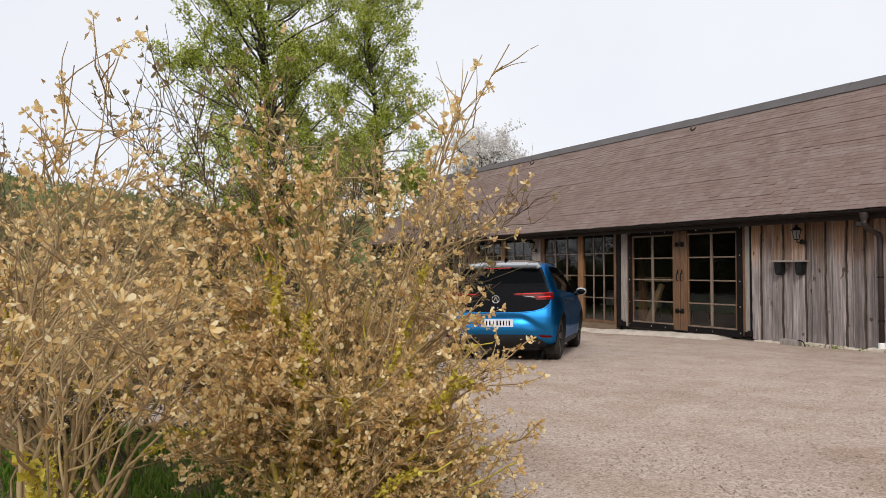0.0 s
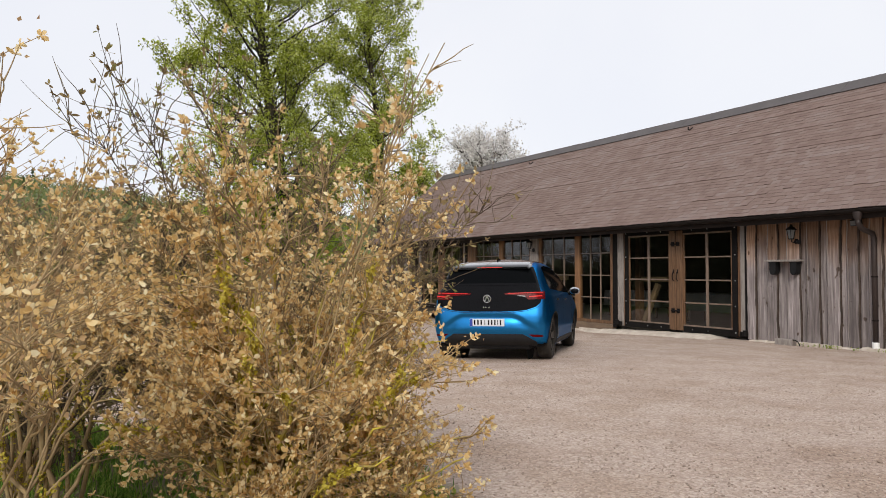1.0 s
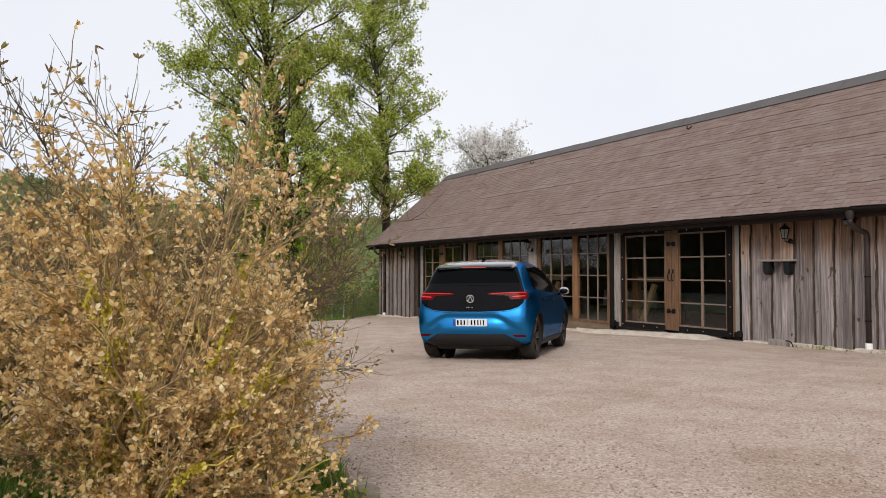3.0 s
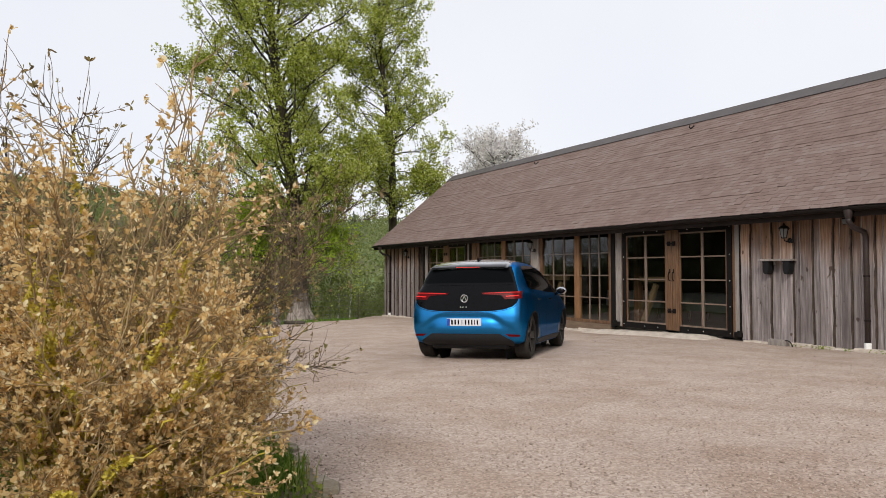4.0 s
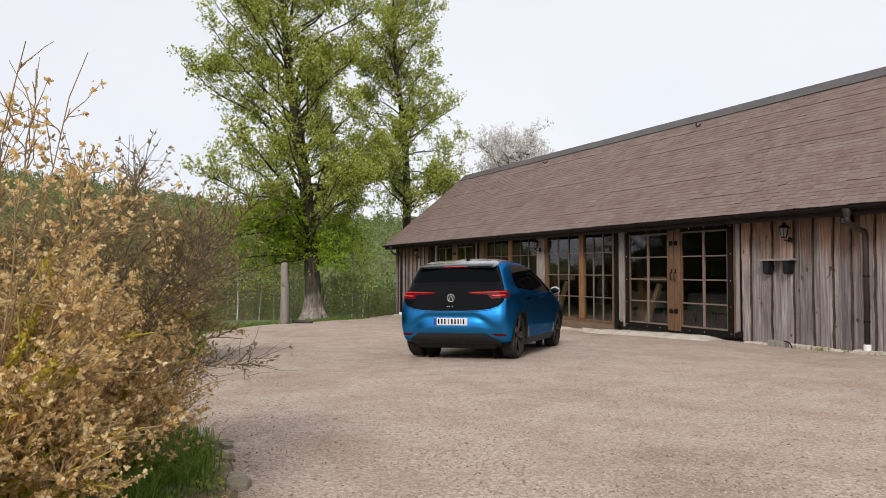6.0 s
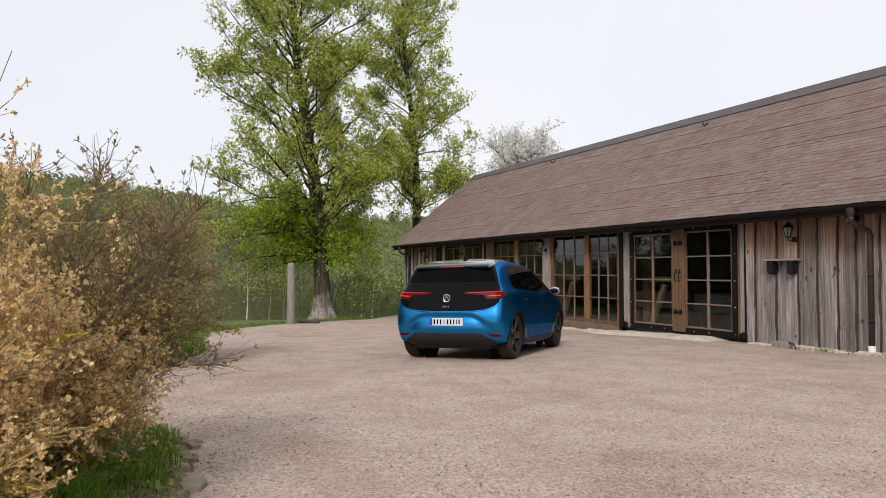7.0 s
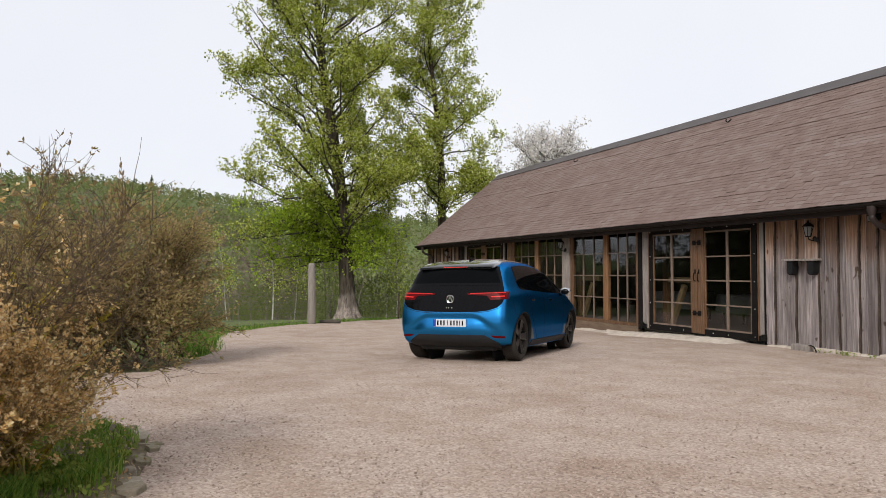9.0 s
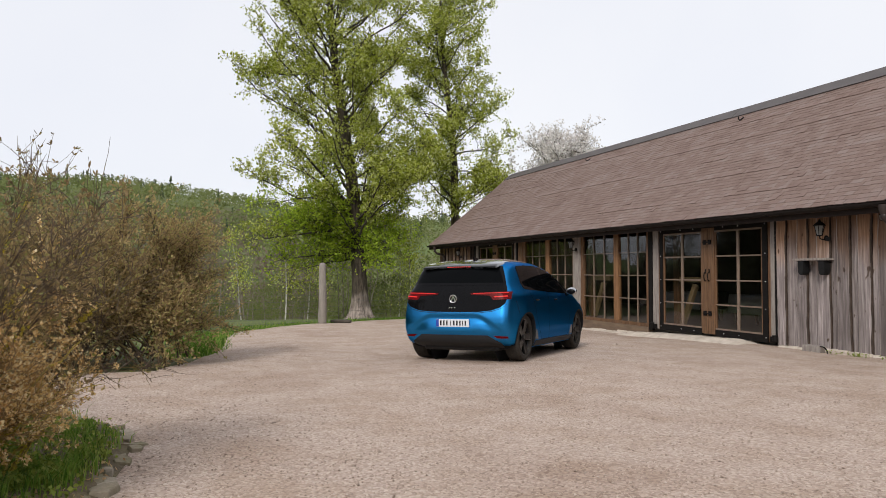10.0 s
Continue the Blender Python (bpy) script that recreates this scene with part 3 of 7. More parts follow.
def waney_board(x0, x1, z0, z1, y, thick, seed, waney=1.0, bark=False):
    """One rough-sawn upright board with wavy natural edges, its face at y."""
    bm = bmesh.new()
    n = 90
    left, right = [], []
    for i in range(n + 1):
        z = z0 + (z1 - z0) * i / n
        a = waney * (0.022 * noise.noise((seed * 3.1, z * 1.6, 0)) + 0.012 * noise.noise((seed * 5.7, z * 5.0, 3)))
        b = waney * (0.022 * noise.noise((seed * 4.3 + 9, z * 1.6, 0)) + 0.012 * noise.noise((seed * 7.7, z * 5.0, 8)))
        left.append((x0 + a, z))
        right.append((x1 + b, z))
    def rim_l(z):
        return 0.018 + (0.012 * max(0.0, 0.35 + noise.noise((seed * 1.9, z * 3.0, 6.0))) if bark else 0.0)

    def rim_r(z):
        return 0.014 + (0.018 * max(0.0, 0.45 + noise.noise((seed * 2.9, z * 3.0, 2.0))) if bark else 0.0)

    cup = 0.004 * noise.noise((seed, 2.2, 1.1))
    fl = [bm.verts.new((x, y + 0.010, z)) for x, z in left]
    fl2 = [bm.verts.new((x + rim_l(z), y, z)) for x, z in left]
    fm = [bm.verts.new(((a[0] + b[0]) / 2, y + cup, a[1])) for a, b in zip(left, right)]
    fr2 = [bm.verts.new((x - rim_r(z), y, z)) for x, z in right]
    fr = [bm.verts.new((x, y + 0.006, z)) for x, z in right]
    bl = [bm.verts.new((x, y + thick, z)) for x, z in left]
    br = [bm.verts.new((x, y + thick, z)) for x, z in right]
    rows = (bl, fl, fl2, fm, fr2, fr, br)
    for r, (a, b) in enumerate(zip(rows, rows[1:])):
        for i in range(n):
            f = bm.faces.new((a[i], b[i], b[i + 1], a[i + 1]))
            if bark and r in (0, 1, 4, 5):
                z = z0 + (z1 - z0) * i / n
                f.material_index = 2 if r == 1 else 1
    bm.faces.new([r[0] for r in rows][::-1])
    bm.faces.new([r[n] for r in rows])
    return bm


def board_run(edges, z_low, parent):
    """Boards over boards: every second one lies proud of its neighbours."""
    for i, (a, b) in enumerate(zip(edges, edges[1:])):
        over = i % 2 == 0
        seed = a * 1.7 + 40
        lap = 0.0 if over else 0.035
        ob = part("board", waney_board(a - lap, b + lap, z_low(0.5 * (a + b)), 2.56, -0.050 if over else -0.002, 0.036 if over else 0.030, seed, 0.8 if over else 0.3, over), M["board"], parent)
        if over:
            ob.data.materials.append(M["board_bark"])
            ob.data.materials.append(M["board_pale"])


def base_z(x):
    return gz(x, 0.0) + 0.035


right_edges = [-10.68, -10.45, -10.21, -9.97, -9.79, -9.50, -9.38, -9.11, -8.98, -8.72, -8.61, -8.39, -8.22, -7.98, -7.86]
x = right_edges[-1]
while x < X_RIGHT - 0.3:
    x += wall_rng.uniform(0.11, 0.22)
    right_edges.append(x)
right_edges[-1] = X_RIGHT
board_run(right_edges, base_z, wall_front)
left_edges = [X_LEFT, -28.62, -28.47, -28.22, -28.10, -27.84, -27.70, -27.46, -27.30, -27.06, -26.92, -26.66, -26.52, -26.26, -26.14, -25.90, -25.78, -25.50]
board_run(left_edges, base_z, wall_front)
# the wall's body behind the boards, and the lintel over the openings
part("wall_core", boxed((-10.72, 0.03, -0.5), (X_RIGHT, 0.18, 2.6)), M["wood_dark"], wall_front)
part("wall_core", boxed((X_LEFT, 0.03, -0.9), (-25.46, 0.18, 2.6)), M["wood_dark"], wall_front)
part("lintel", boxed((-25.46, -0.035, 2.31), (-10.72, 0.16, 2.62), 0.01), M["wood_dark"], wall_front, "dark lintel beam under the eaves")


def footing(x0, x1, seed):
    """A rough run of footing stones along the wall."""
    rng = random.Random(seed)
    x = x0
    while x < x1:
        w = rng.uniform(0.3, 0.75)
        e = min(x + w, x1)
        top = gz(x, 0) + rng.uniform(0.03, 0.075)
        bm = boxed((x + 0.008, -0.10 - rng.uniform(0, 0.09), gz(x, 0) - 0.2), (e - 0.008, 0.12, top), 0.02)
        bmesh.ops.subdivide_edges(bm, edges=bm.edges[:], cuts=1)
        for v in bm.verts:
            v.co += Vector([0.014 * noise.noise(v.co * 6 + Vector((k, 0, seed))) for k in (0, 7, 13)])
        part("stone", bm, M["stone"], wall_front)
        x = e


footing(-10.6, 0.5, 4)
footing(X_LEFT, -25.4, 5)
footing(-21.4, -17.4, 6)
footing(-17.4, -14.6, 7)

# low broken stone threshold before the glazed door
def threshold(x0, x1, depth, seed, rise):
    bm = bmesh.new()
    bmesh.ops.create_grid(bm, x_segments=90, y_segments=16, size=0.5)
    for v in bm.verts:
        u, w = v.co.x + 0.5, v.co.y + 0.5
        x = x0 + (x1 - x0) * u
        y = 0.1 - (0.1 + depth) * w
        edge = min(u * 9, (1 - u) * 9, (1 - w) * 3.0, 1.0)
        h = rise * max(edge, 0) ** 0.5 + (0.022 * noise.noise((x * 3, y * 5, seed)) + 0.018 * noise.noise((x * 9, y * 11, seed))) * min(1, edge * 2)
        v.co = Vector((x, y + 0.07 * noise.noise((x * 2.3, w * 2, seed + 4)), gz(x, y) - 0.02 + h))
    ob = part("threshold_stone", bm, M["stone"], smooth=True)
    return tagged(ob, "worn pale stone threshold slab before the glazed door", "threshold", kind="structure")


threshold(-15.05, -11.2, 0.62, 2, 0.09)
threshold(-17.9, -15.1, 0.30, 9, 0.045)

# side and back walls, floor and loft inside
def plain(name, a, b, mat, label, category="wall"):
    return tagged(part(name, boxed(a, b), mat), label, category, kind="structure")


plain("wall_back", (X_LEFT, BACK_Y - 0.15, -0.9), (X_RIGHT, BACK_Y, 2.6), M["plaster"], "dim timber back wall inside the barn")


def gable(name, x0, x1):
    bm = bmesh.new()
    prof = [(0.02, -0.9), (BACK_Y - 0.02, -0.9), (BACK_Y - 0.02, 2.6), (RIDGE_Y, RIDGE_Z - 0.16), (0.02, 2.6)]
    a = [bm.verts.new((x0, y, z)) for y, z in prof]
    b = [bm.verts.new((x1, y, z)) for y, z in prof]
    bm.faces.new(a)
    bm.faces.new(b[::-1])
    for i in range(len(prof)):
        j = (i + 1) % len(prof)
        bm.faces.new((a[j], a[i], b[i], b[j]))
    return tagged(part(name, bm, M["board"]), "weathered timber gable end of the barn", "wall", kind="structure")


gable("wall_west", X_LEFT, X_LEFT + 0.15)
gable("wall_east", X_RIGHT - 0.15, X_RIGHT)
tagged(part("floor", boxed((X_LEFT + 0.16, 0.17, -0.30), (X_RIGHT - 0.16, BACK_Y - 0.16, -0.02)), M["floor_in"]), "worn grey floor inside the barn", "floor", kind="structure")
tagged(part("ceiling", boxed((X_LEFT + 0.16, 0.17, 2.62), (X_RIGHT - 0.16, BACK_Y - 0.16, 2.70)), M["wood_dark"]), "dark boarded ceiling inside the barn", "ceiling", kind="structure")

# ---- roof ----
roof = thing("roof", pose(0, 0, 0), "long barn roof of brown wooden shingles with a dark ridge", "roof", kind="structure")
SLOPE = Vector((0, RIDGE_Y - EAVE_Y, RIDGE_Z - EAVE_Z))
SLOPE_LEN = SLOPE.length
SL = SLOPE.normalized()
NRM = Vector((0, -SL.z, SL.y))
bm = bmesh.new()
sec = [(EAVE_Y, EAVE_Z - 0.03), (RIDGE_Y, RIDGE_Z - 0.03), (2 * RIDGE_Y - EAVE_Y, EAVE_Z - 0.03), (2 * RIDGE_Y - EAVE_Y, EAVE_Z - 0.11), (RIDGE_Y, RIDGE_Z - 0.13), (EAVE_Y, EAVE_Z - 0.10)]
a = [bm.verts.new((VERGE + 0.01, y, z)) for y, z in sec]
b = [bm.verts.new((X_RIGHT + 0.25, y, z)) for y, z in sec]
bm.faces.new(a)
bm.faces.new(b[::-1])
for i in range(6):
    j = (i + 1) % 6
    bm.faces.new((a[j], a[i], b[i], b[j]))
bmesh.ops.recalc_face_normals(bm, faces=bm.faces[:])
part("roof_deck", bm, M["underlay"], roof)
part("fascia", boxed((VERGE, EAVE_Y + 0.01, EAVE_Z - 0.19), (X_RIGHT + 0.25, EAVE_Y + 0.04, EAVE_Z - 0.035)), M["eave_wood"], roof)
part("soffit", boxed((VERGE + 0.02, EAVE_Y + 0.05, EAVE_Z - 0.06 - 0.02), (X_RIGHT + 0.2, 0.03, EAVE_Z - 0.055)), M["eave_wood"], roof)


def on_roof(x, s, h):
    p = Vector((x, EAVE_Y, EAVE_Z)) + SL * s + NRM * h
    return p


EXPOSE = 0.120
N_COURSE = int((SLOPE_LEN - 0.1) / EXPOSE)


def shingle_corners(x, w, s, thick, lift, skew, length=0.24):
    """Eight corners of one shingle, its butt end at s along the slope."""
    top_h = 0.004
    out = []
    for u, v, hh in ((x, s + skew, lift), (x + w, s - skew, lift), (x + w, s + length, 0.004), (x, s + length, 0.004)):
        out.append(on_roof(u, v, hh - 0.004))
    for u, v, hh in ((x, s + skew, lift + thick), (x + w, s - skew, lift + thick), (x + w, s + length, top_h + 0.002), (x, s + length, top_h + 0.002)):
        out.append(on_roof(u, v, hh))
    return out


SHINGLE_FACES = [(4, 5, 6, 7), (0, 1, 5, 4), (3, 0, 4, 7), (1, 2, 6, 5)]
rest_v, rest_f, singles = [], [], []
rng = random.Random(11)
for c in range(N_COURSE):
    s = c * EXPOSE - 0.02
    x = VERGE - 0.02 - rng.uniform(0, 0.1)
    while x < X_RIGHT + 0.25:
        heavy = c % 7 == 6 and noise.noise((x * 0.35, c * 1.7, 0.0)) > -0.05
        w = rng.uniform(0.12, 0.24)
        jut = rng.uniform(-0.010, 0.010)
        th = rng.uniform(0.005, 0.009) + (0.005 if heavy else 0.0)
        if rng.random() < 0.03:
            th += 0.009
        x_a = max(x, VERGE - 0.02)
        cs = shingle_corners(x_a, max(0.05, w - 0.006), s + jut, th, 0.008 + (0.003 if heavy else 0), rng.uniform(-0.004, 0.004))
        if -11.3 < x < -8.1 and c < 16:
            singles.append(cs)
        else:
            o = len(rest_v)
            rest_v += cs
            rest_f += [tuple(o + i for i in f) for f in SHINGLE_FACES]
        x += w
tagged(piece("shingles", mesh_of("shingles", rest_v, rest_f, M["shingle"]), roof), kind="stuff")
# ridge cap
bm = bmesh.new()
cap = [on_roof(0, SLOPE_LEN - 0.46, 0.020), on_roof(0, SLOPE_LEN - 0.46, 0.036), on_roof(0, SLOPE_LEN - 0.02, 0.036)]
prof = [(p.y, p.z) for p in cap]
prof = prof + [(2 * RIDGE_Y - y, z) for y, z in prof[::-1]]
n_cap = 14
for i in range(n_cap):
    x0 = VERGE - 0.03 + (X_RIGHT + 0.3 - VERGE) * i / n_cap
    x1 = VERGE - 0.03 + (X_RIGHT + 0.3 - VERGE) * (i + 1) / n_cap + 0.05
    dz0, dz1 = 0.004 * (i % 2), 0.004 * (i % 2) + 0.003
    a = [bm.verts.new((x0, y, z + dz0)) for y, z in prof]
    b = [bm.verts.new((x1, y, z + dz1)) for y, z in prof]
    for j in range(len(prof) - 1):
        bm.faces.new((a[j], a[j + 1], b[j + 1], b[j]))
    bm.faces.new(a)
    bm.faces.new(b)
part("ridge_cap", bm, M["ridge"], roof, "dark grey ridge capping")
# verge board at the gable end
bm = bmesh.new()
for k in (1,):
    a = [bm.verts.new((VERGE - 0.025, p.y, p.z)) for p in (on_roof(0, -0.02, 0.012), on_roof(0, SLOPE_LEN, 0.012), on_roof(0, SLOPE_LEN, -0.14), on_roof(0, -0.02, -0.12))]
    b = [bm.verts.new((VERGE + 0.005, p.co.y, p.co.z)) for p in a]
    bm.faces.new(a)
    bm.faces.new(b[::-1])
    for i in range(4):
        bm.faces.new((a[(i + 1) % 4], a[i], b[i], b[(i + 1) % 4]))
part("verge_board", bm, M["wood_dark"], roof)


def roof_hook(x, s):
    """Iron ladder hook standing out of the shingles below the ridge."""
    bm = bmesh.new()
    tube(bm, [on_roof(x, s + 0.10, 0.03), on_roof(x, s - 0.02, 0.035), on_roof(x, s - 0.06, 0.05), on_roof(x, s - 0.075, 0.10), on_roof(x, s - 0.03, 0.13)], 0.016, 6)
    return part("roof_hook", bm, M["steel_black"], roof, "small black iron roof hook")


for hx in (-14.6, -21.8, -7.4):
    roof_hook(hx, 4.33)

# gutter and downpipes
gutter = thing("gutter", pose(0, 0, 0), "dark brown half-round metal gutter along the barn eaves", "gutter", kind="structure")
bm = bmesh.new()
GY, GZ, GR = EAVE_Y - 0.055, EAVE_Z - 0.035, 0.062
rows = []
for xx in (VERGE + 0.02, X_RIGHT + 0.2):
    rows.append([bm.verts.new((xx, GY + GR * math.cos(a), GZ + GR * math.sin(a))) for a in np.linspace(math.pi, 2 * math.pi, 9)] + [bm.verts.new((xx, GY + (GR - 0.006) * math.cos(a), GZ + (GR - 0.006) * math.sin(a))) for a in np.linspace(2 * math.pi, math.pi, 9)])
for i in range(18):
    j = (i + 1) % 18
    bm.faces.new((rows[0][i], rows[0][j], rows[1][j], rows[1][i]))
bm.faces.new(rows[0][::-1])
bm.faces.new(rows[1])
bmesh.ops.recalc_face_normals(bm, faces=bm.faces[:])
part("trough", bm, M["gutter"], gutter, smooth=False)
for i in range(24):
    gx = -28.6 + i * 1.3
    bm = bmesh.new()
    tube(bm, [(gx, EAVE_Y + 0.01, GZ + 0.005), (gx, GY + GR + 0.004, GZ), (gx, GY + 0.05, GZ - 0.05), (gx, GY, GZ - GR - 0.006), (gx, GY - 0.05, GZ - 0.05), (gx, GY - GR - 0.004, GZ)], 0.007, 4)
    part("bracket", bm, M["gutter"], gutter)


def downpipe(x, white_foot):
    p = thing("downpipe", pose(x, 0, 0), "dark metal downpipe on the boards with a white plastic foot", "downpipe", "downpipes")
    bm = bmesh.new()
    lathe(bm, [(0.075, 0.0), (0.075, -0.06), (0.045, -0.15)], 14, pose(0.0, GY, GZ - GR + 0.02))
    part("funnel", bm, M["pipe"], p, smooth=True)
    bm = bmesh.new()
    z_b = gz(x, -0.09) + (0.13 if white_foot else 0.02)
    tube(bm, [(0, GY, GZ - GR - 0.10), (0, GY, GZ - GR - 0.17), (0.015, GY + 0.10, GZ - GR - 0.27), (0.03, -0.14, GZ - GR - 0.34), (0.03, -0.105, GZ - GR - 0.42), (0.03, -0.10, GZ - GR - 0.6), (0.03, -0.10, z_b)], 0.045, 12)
    part("pipe", bm, M["pipe"], p, smooth=True)
    for zz in (1.2, 0.45):
        bm = bmesh.new()
        lathe(bm, [(0.046, -0.012), (0.053, -0.012), (0.053, 0.012), (0.046, 0.012)], 14, pose(0.03, -0.10, zz))
        box(bm, (0.02, -0.056, zz - 0.008), (0.04, -0.02, zz + 0.008))
        part("clip", bm, M["gutter"], p)
    if white_foot:
        bm = bmesh.new()
        lathe(bm, [(0.0, gz(x, -0.1) - 0.05), (0.058, gz(x, -0.1) - 0.05), (0.058, z_b + 0.02), (0.05, z_b + 0.03), (0.0, z_b + 0.03)], 16, pose(0.03, -0.10, 0))
        part("foot", bm, M["white_plastic"], p, "white plastic pipe foot")
    return p


downpipe(-8.13, True)
downpipe(-28.20, True)


# ---- windows and doors ----
def bar(parent, name, a, b, mat, bevel=0.004, label=""):
    return part(name, boxed(a, b, bevel), mat, parent, label)


Z_ROWS = (0.02, 0.61, 1.18, 1.75, 2.29)


def window_bay(name, x0, x1, mullion, label, cols=3, seed=0):
    """A fixed window: brown frame and mullion, two lights of three by four panes."""
    w = thing(name, pose(0, 0, 0), label, "window", kind="structure")
    yf = 0.0
    bar(w, "window_frame", (x0, yf, -0.04), (x0 + 0.13, yf + 0.09, 2.31), M["wood_brown"])
    bar(w, "window_frame", (x1 - 0.09, yf, -0.04), (x1, yf + 0.09, 2.31), M["wood_brown"])
    bar(w, "window_frame", (x0 + 0.13, yf + 0.005, 2.26), (x1 - 0.09, yf + 0.085, 2.31), M["wood_brown"])
    bar(w, "window_frame", (x0 + 0.13, yf + 0.002, -0.04), (x1 - 0.09, yf + 0.088, 0.04), M["wood_brown"])
    bar(w, "mullion", (mullion - 0.10, yf - 0.012, 0.04), (mullion + 0.10, yf + 0.09, 2.26), M["wood_warm"])
    bar(w, "window_sill", (x0 - 0.02, yf - 0.06, -0.26), (x1 + 0.02, yf + 0.12, -0.042), M["sill"], 0.012, "dark brown timber sill beam")
    for a, b in ((x0 + 0.13, mullion - 0.10), (mullion + 0.10, x1 - 0.09)):
        xs = [a + (b - a) * i / cols for i in range(cols + 1)]
        for xm in xs[1:-1]:
            bar(w, "glazing_bar", (xm - 0.012, yf + 0.015, 0.04), (xm + 0.012, yf + 0.06, 2.26), M["wood_pale"], 0.003)
        for zr in Z_ROWS[1:-1]:
            for p, q in zip(xs, xs[1:]):
                bar(w, "glazing_bar", (p + (0.016 if p > a else 0), yf + 0.018, zr - 0.012), (q - (0.016 if q < b else 0), yf + 0.057, zr + 0.012), M["wood_pale"], 0.003)
        for p, q in zip(xs, xs[1:]):
            for za, zb in zip(Z_ROWS, Z_ROWS[1:]):
                add_pane(w, p, q, za, zb, yf + 0.04)
    return w


pane_rng = random.Random(8)


def add_pane(parent, x0, x1, z0, z1, y):
    """A glass pane, set a hair out of true as old glazing is."""
    bm = bmesh.new()
    t = [pane_rng.uniform(-0.0025, 0.0025) for k in range(4)]
    f = [bm.verts.new(p) for p in ((x0, y + t[0], z0), (x1, y + t[1], z0), (x1, y + t[2] , z1), (x0, y + t[0] + t[2] - t[1], z1))]
    bm.faces.new(f)
    ob = part("pane", bm, M["pane"], parent)
    ob.visible_shadow = False
    return ob


def glazed_door(name, xc, half, label):
    """A pair of glazed leaves in a bolted black steel frame with wide brown meeting stiles."""
    d = thing(name, pose(xc, 0, 0), label, "door", kind="structure")
    y = -0.035
    W = half
    st = 0.125
    steel = M["steel_black"]
    # steel surround
    bar(d, "steel_frame", (-W, y, -0.06), (-W + st, y + 0.05, 2.25), steel, 0.003)
    bar(d, "steel_frame", (W - st, y, -0.06), (W, y + 0.05, 2.25), steel, 0.003)
    bar(d, "steel_frame", (-W + st, y + 0.002, 2.14), (W - st, y + 0.048, 2.25), steel, 0.003)
    bar(d, "steel_frame", (-W + st, y + 0.002, -0.06), (-0.2, y + 0.048, 0.07), steel, 0.003)
    bar(d, "steel_frame", (0.2, y + 0.002, -0.06), (W - st, y + 0.048, 0.07), steel, 0.003)
    # bolts
    bolts = [(sx * (W - 0.045), z) for sx in (-1, 1) for z in (0.02, 0.56, 1.09, 1.63, 2.20)] + [(sx * k, z) for sx in (-1, 1) for k in (0.45, 0.87) for z in (0.005, 2.20)]
    for bx, bz in bolts:
        bm = bmesh.new()
        lathe(bm, [(0.0, 0.012), (0.008, 0.010), (0.012, 0.004), (0.013, 0.0)], 8, pose(bx, y, bz, 90))
        part("bolt", bm, M["bolt"], d)
    # meeting stiles
    for sx in (-1, 1):
        a, b = (0.004, 0.195) if sx > 0 else (-0.195, -0.004)
        part("stile", waney_board(a, b, -0.03, 2.20, y - 0.012, 0.05, 5 + sx, 0.1), M["wood_brown"], d, "wide brown oiled meeting stile")
    # leaves
    for sx in (-1, 1):
        lo, hi = sorted((sx * 0.195, sx * (W - st)))
        bar(d, "leaf_rail", (lo, y + 0.01, 0.07), (hi, y + 0.055, 0.105), M["wood_pale"], 0.003)
        bar(d, "leaf_rail", (lo, y + 0.01, 2.105), (hi, y + 0.055, 2.14), M["wood_pale"], 0.003)
        for xa in (lo, hi - 0.035):
            bar(d, "leaf_stile", (xa, y + 0.012, 0.105), (xa + 0.035, y + 0.055, 2.105), M["wood_brown"], 0.003)
        mid = 0.5 * (lo + hi)
        bar(d, "glazing_bar", (mid - 0.028, y + 0.008, 0.105), (mid + 0.028, y + 0.052, 2.105), M["wood_pale"], 0.004)
        for zr in (0.59, 1.095, 1.60):
            for p, q in ((lo + 0.035, mid - 0.036), (mid + 0.036, hi - 0.035)):
                bar(d, "glazing_bar", (p, y + 0.014, zr - 0.015), (q, y + 0.05, zr + 0.015), M["wood_pale"], 0.003)
        zs = (0.105, 0.59, 1.095, 1.60, 2.105)
        for p, q in ((lo + 0.035, mid - 0.036), (mid + 0.036, hi - 0.035)):
            for za, zb in zip(zs, zs[1:]):
                add_pane(d, p, q, za, zb, y + 0.033)
    # bolts and handles on the stiles
    for z in (1.90, 0.40):
        bm = boxed((-0.12, y - 0.030, z - 0.05), (-0.03, y - 0.010, z + 0.05), 0.004)
        box(bm, (0.03, y - 0.030, z - 0.05), (0.12, y - 0.010, z + 0.05), 0.004)
        tube(bm, [(-0.11, y - 0.038, z), (0.13, y - 0.038, z)], 0.014, 8)
        part("slide_bolt", bm, steel, d)
    for sx in (-1, 1):
        bm = bmesh.new()
        tube(bm, [(sx * 0.055, y - 0.012, 1.27), (sx * 0.055, y - 0.05, 1.25), (sx * 0.060, y - 0.06, 1.18), (sx * 0.055, y - 0.05, 1.10), (sx * 0.055, y - 0.012, 1.08)], 0.011, 8)
        box(bm, (sx * 0.055 - 0.02, y - 0.018, 1.24), (sx * 0.055 + 0.02, y - 0.010, 1.33), 0.003)
        part("door_handle", bm, steel, d, "black iron handle")
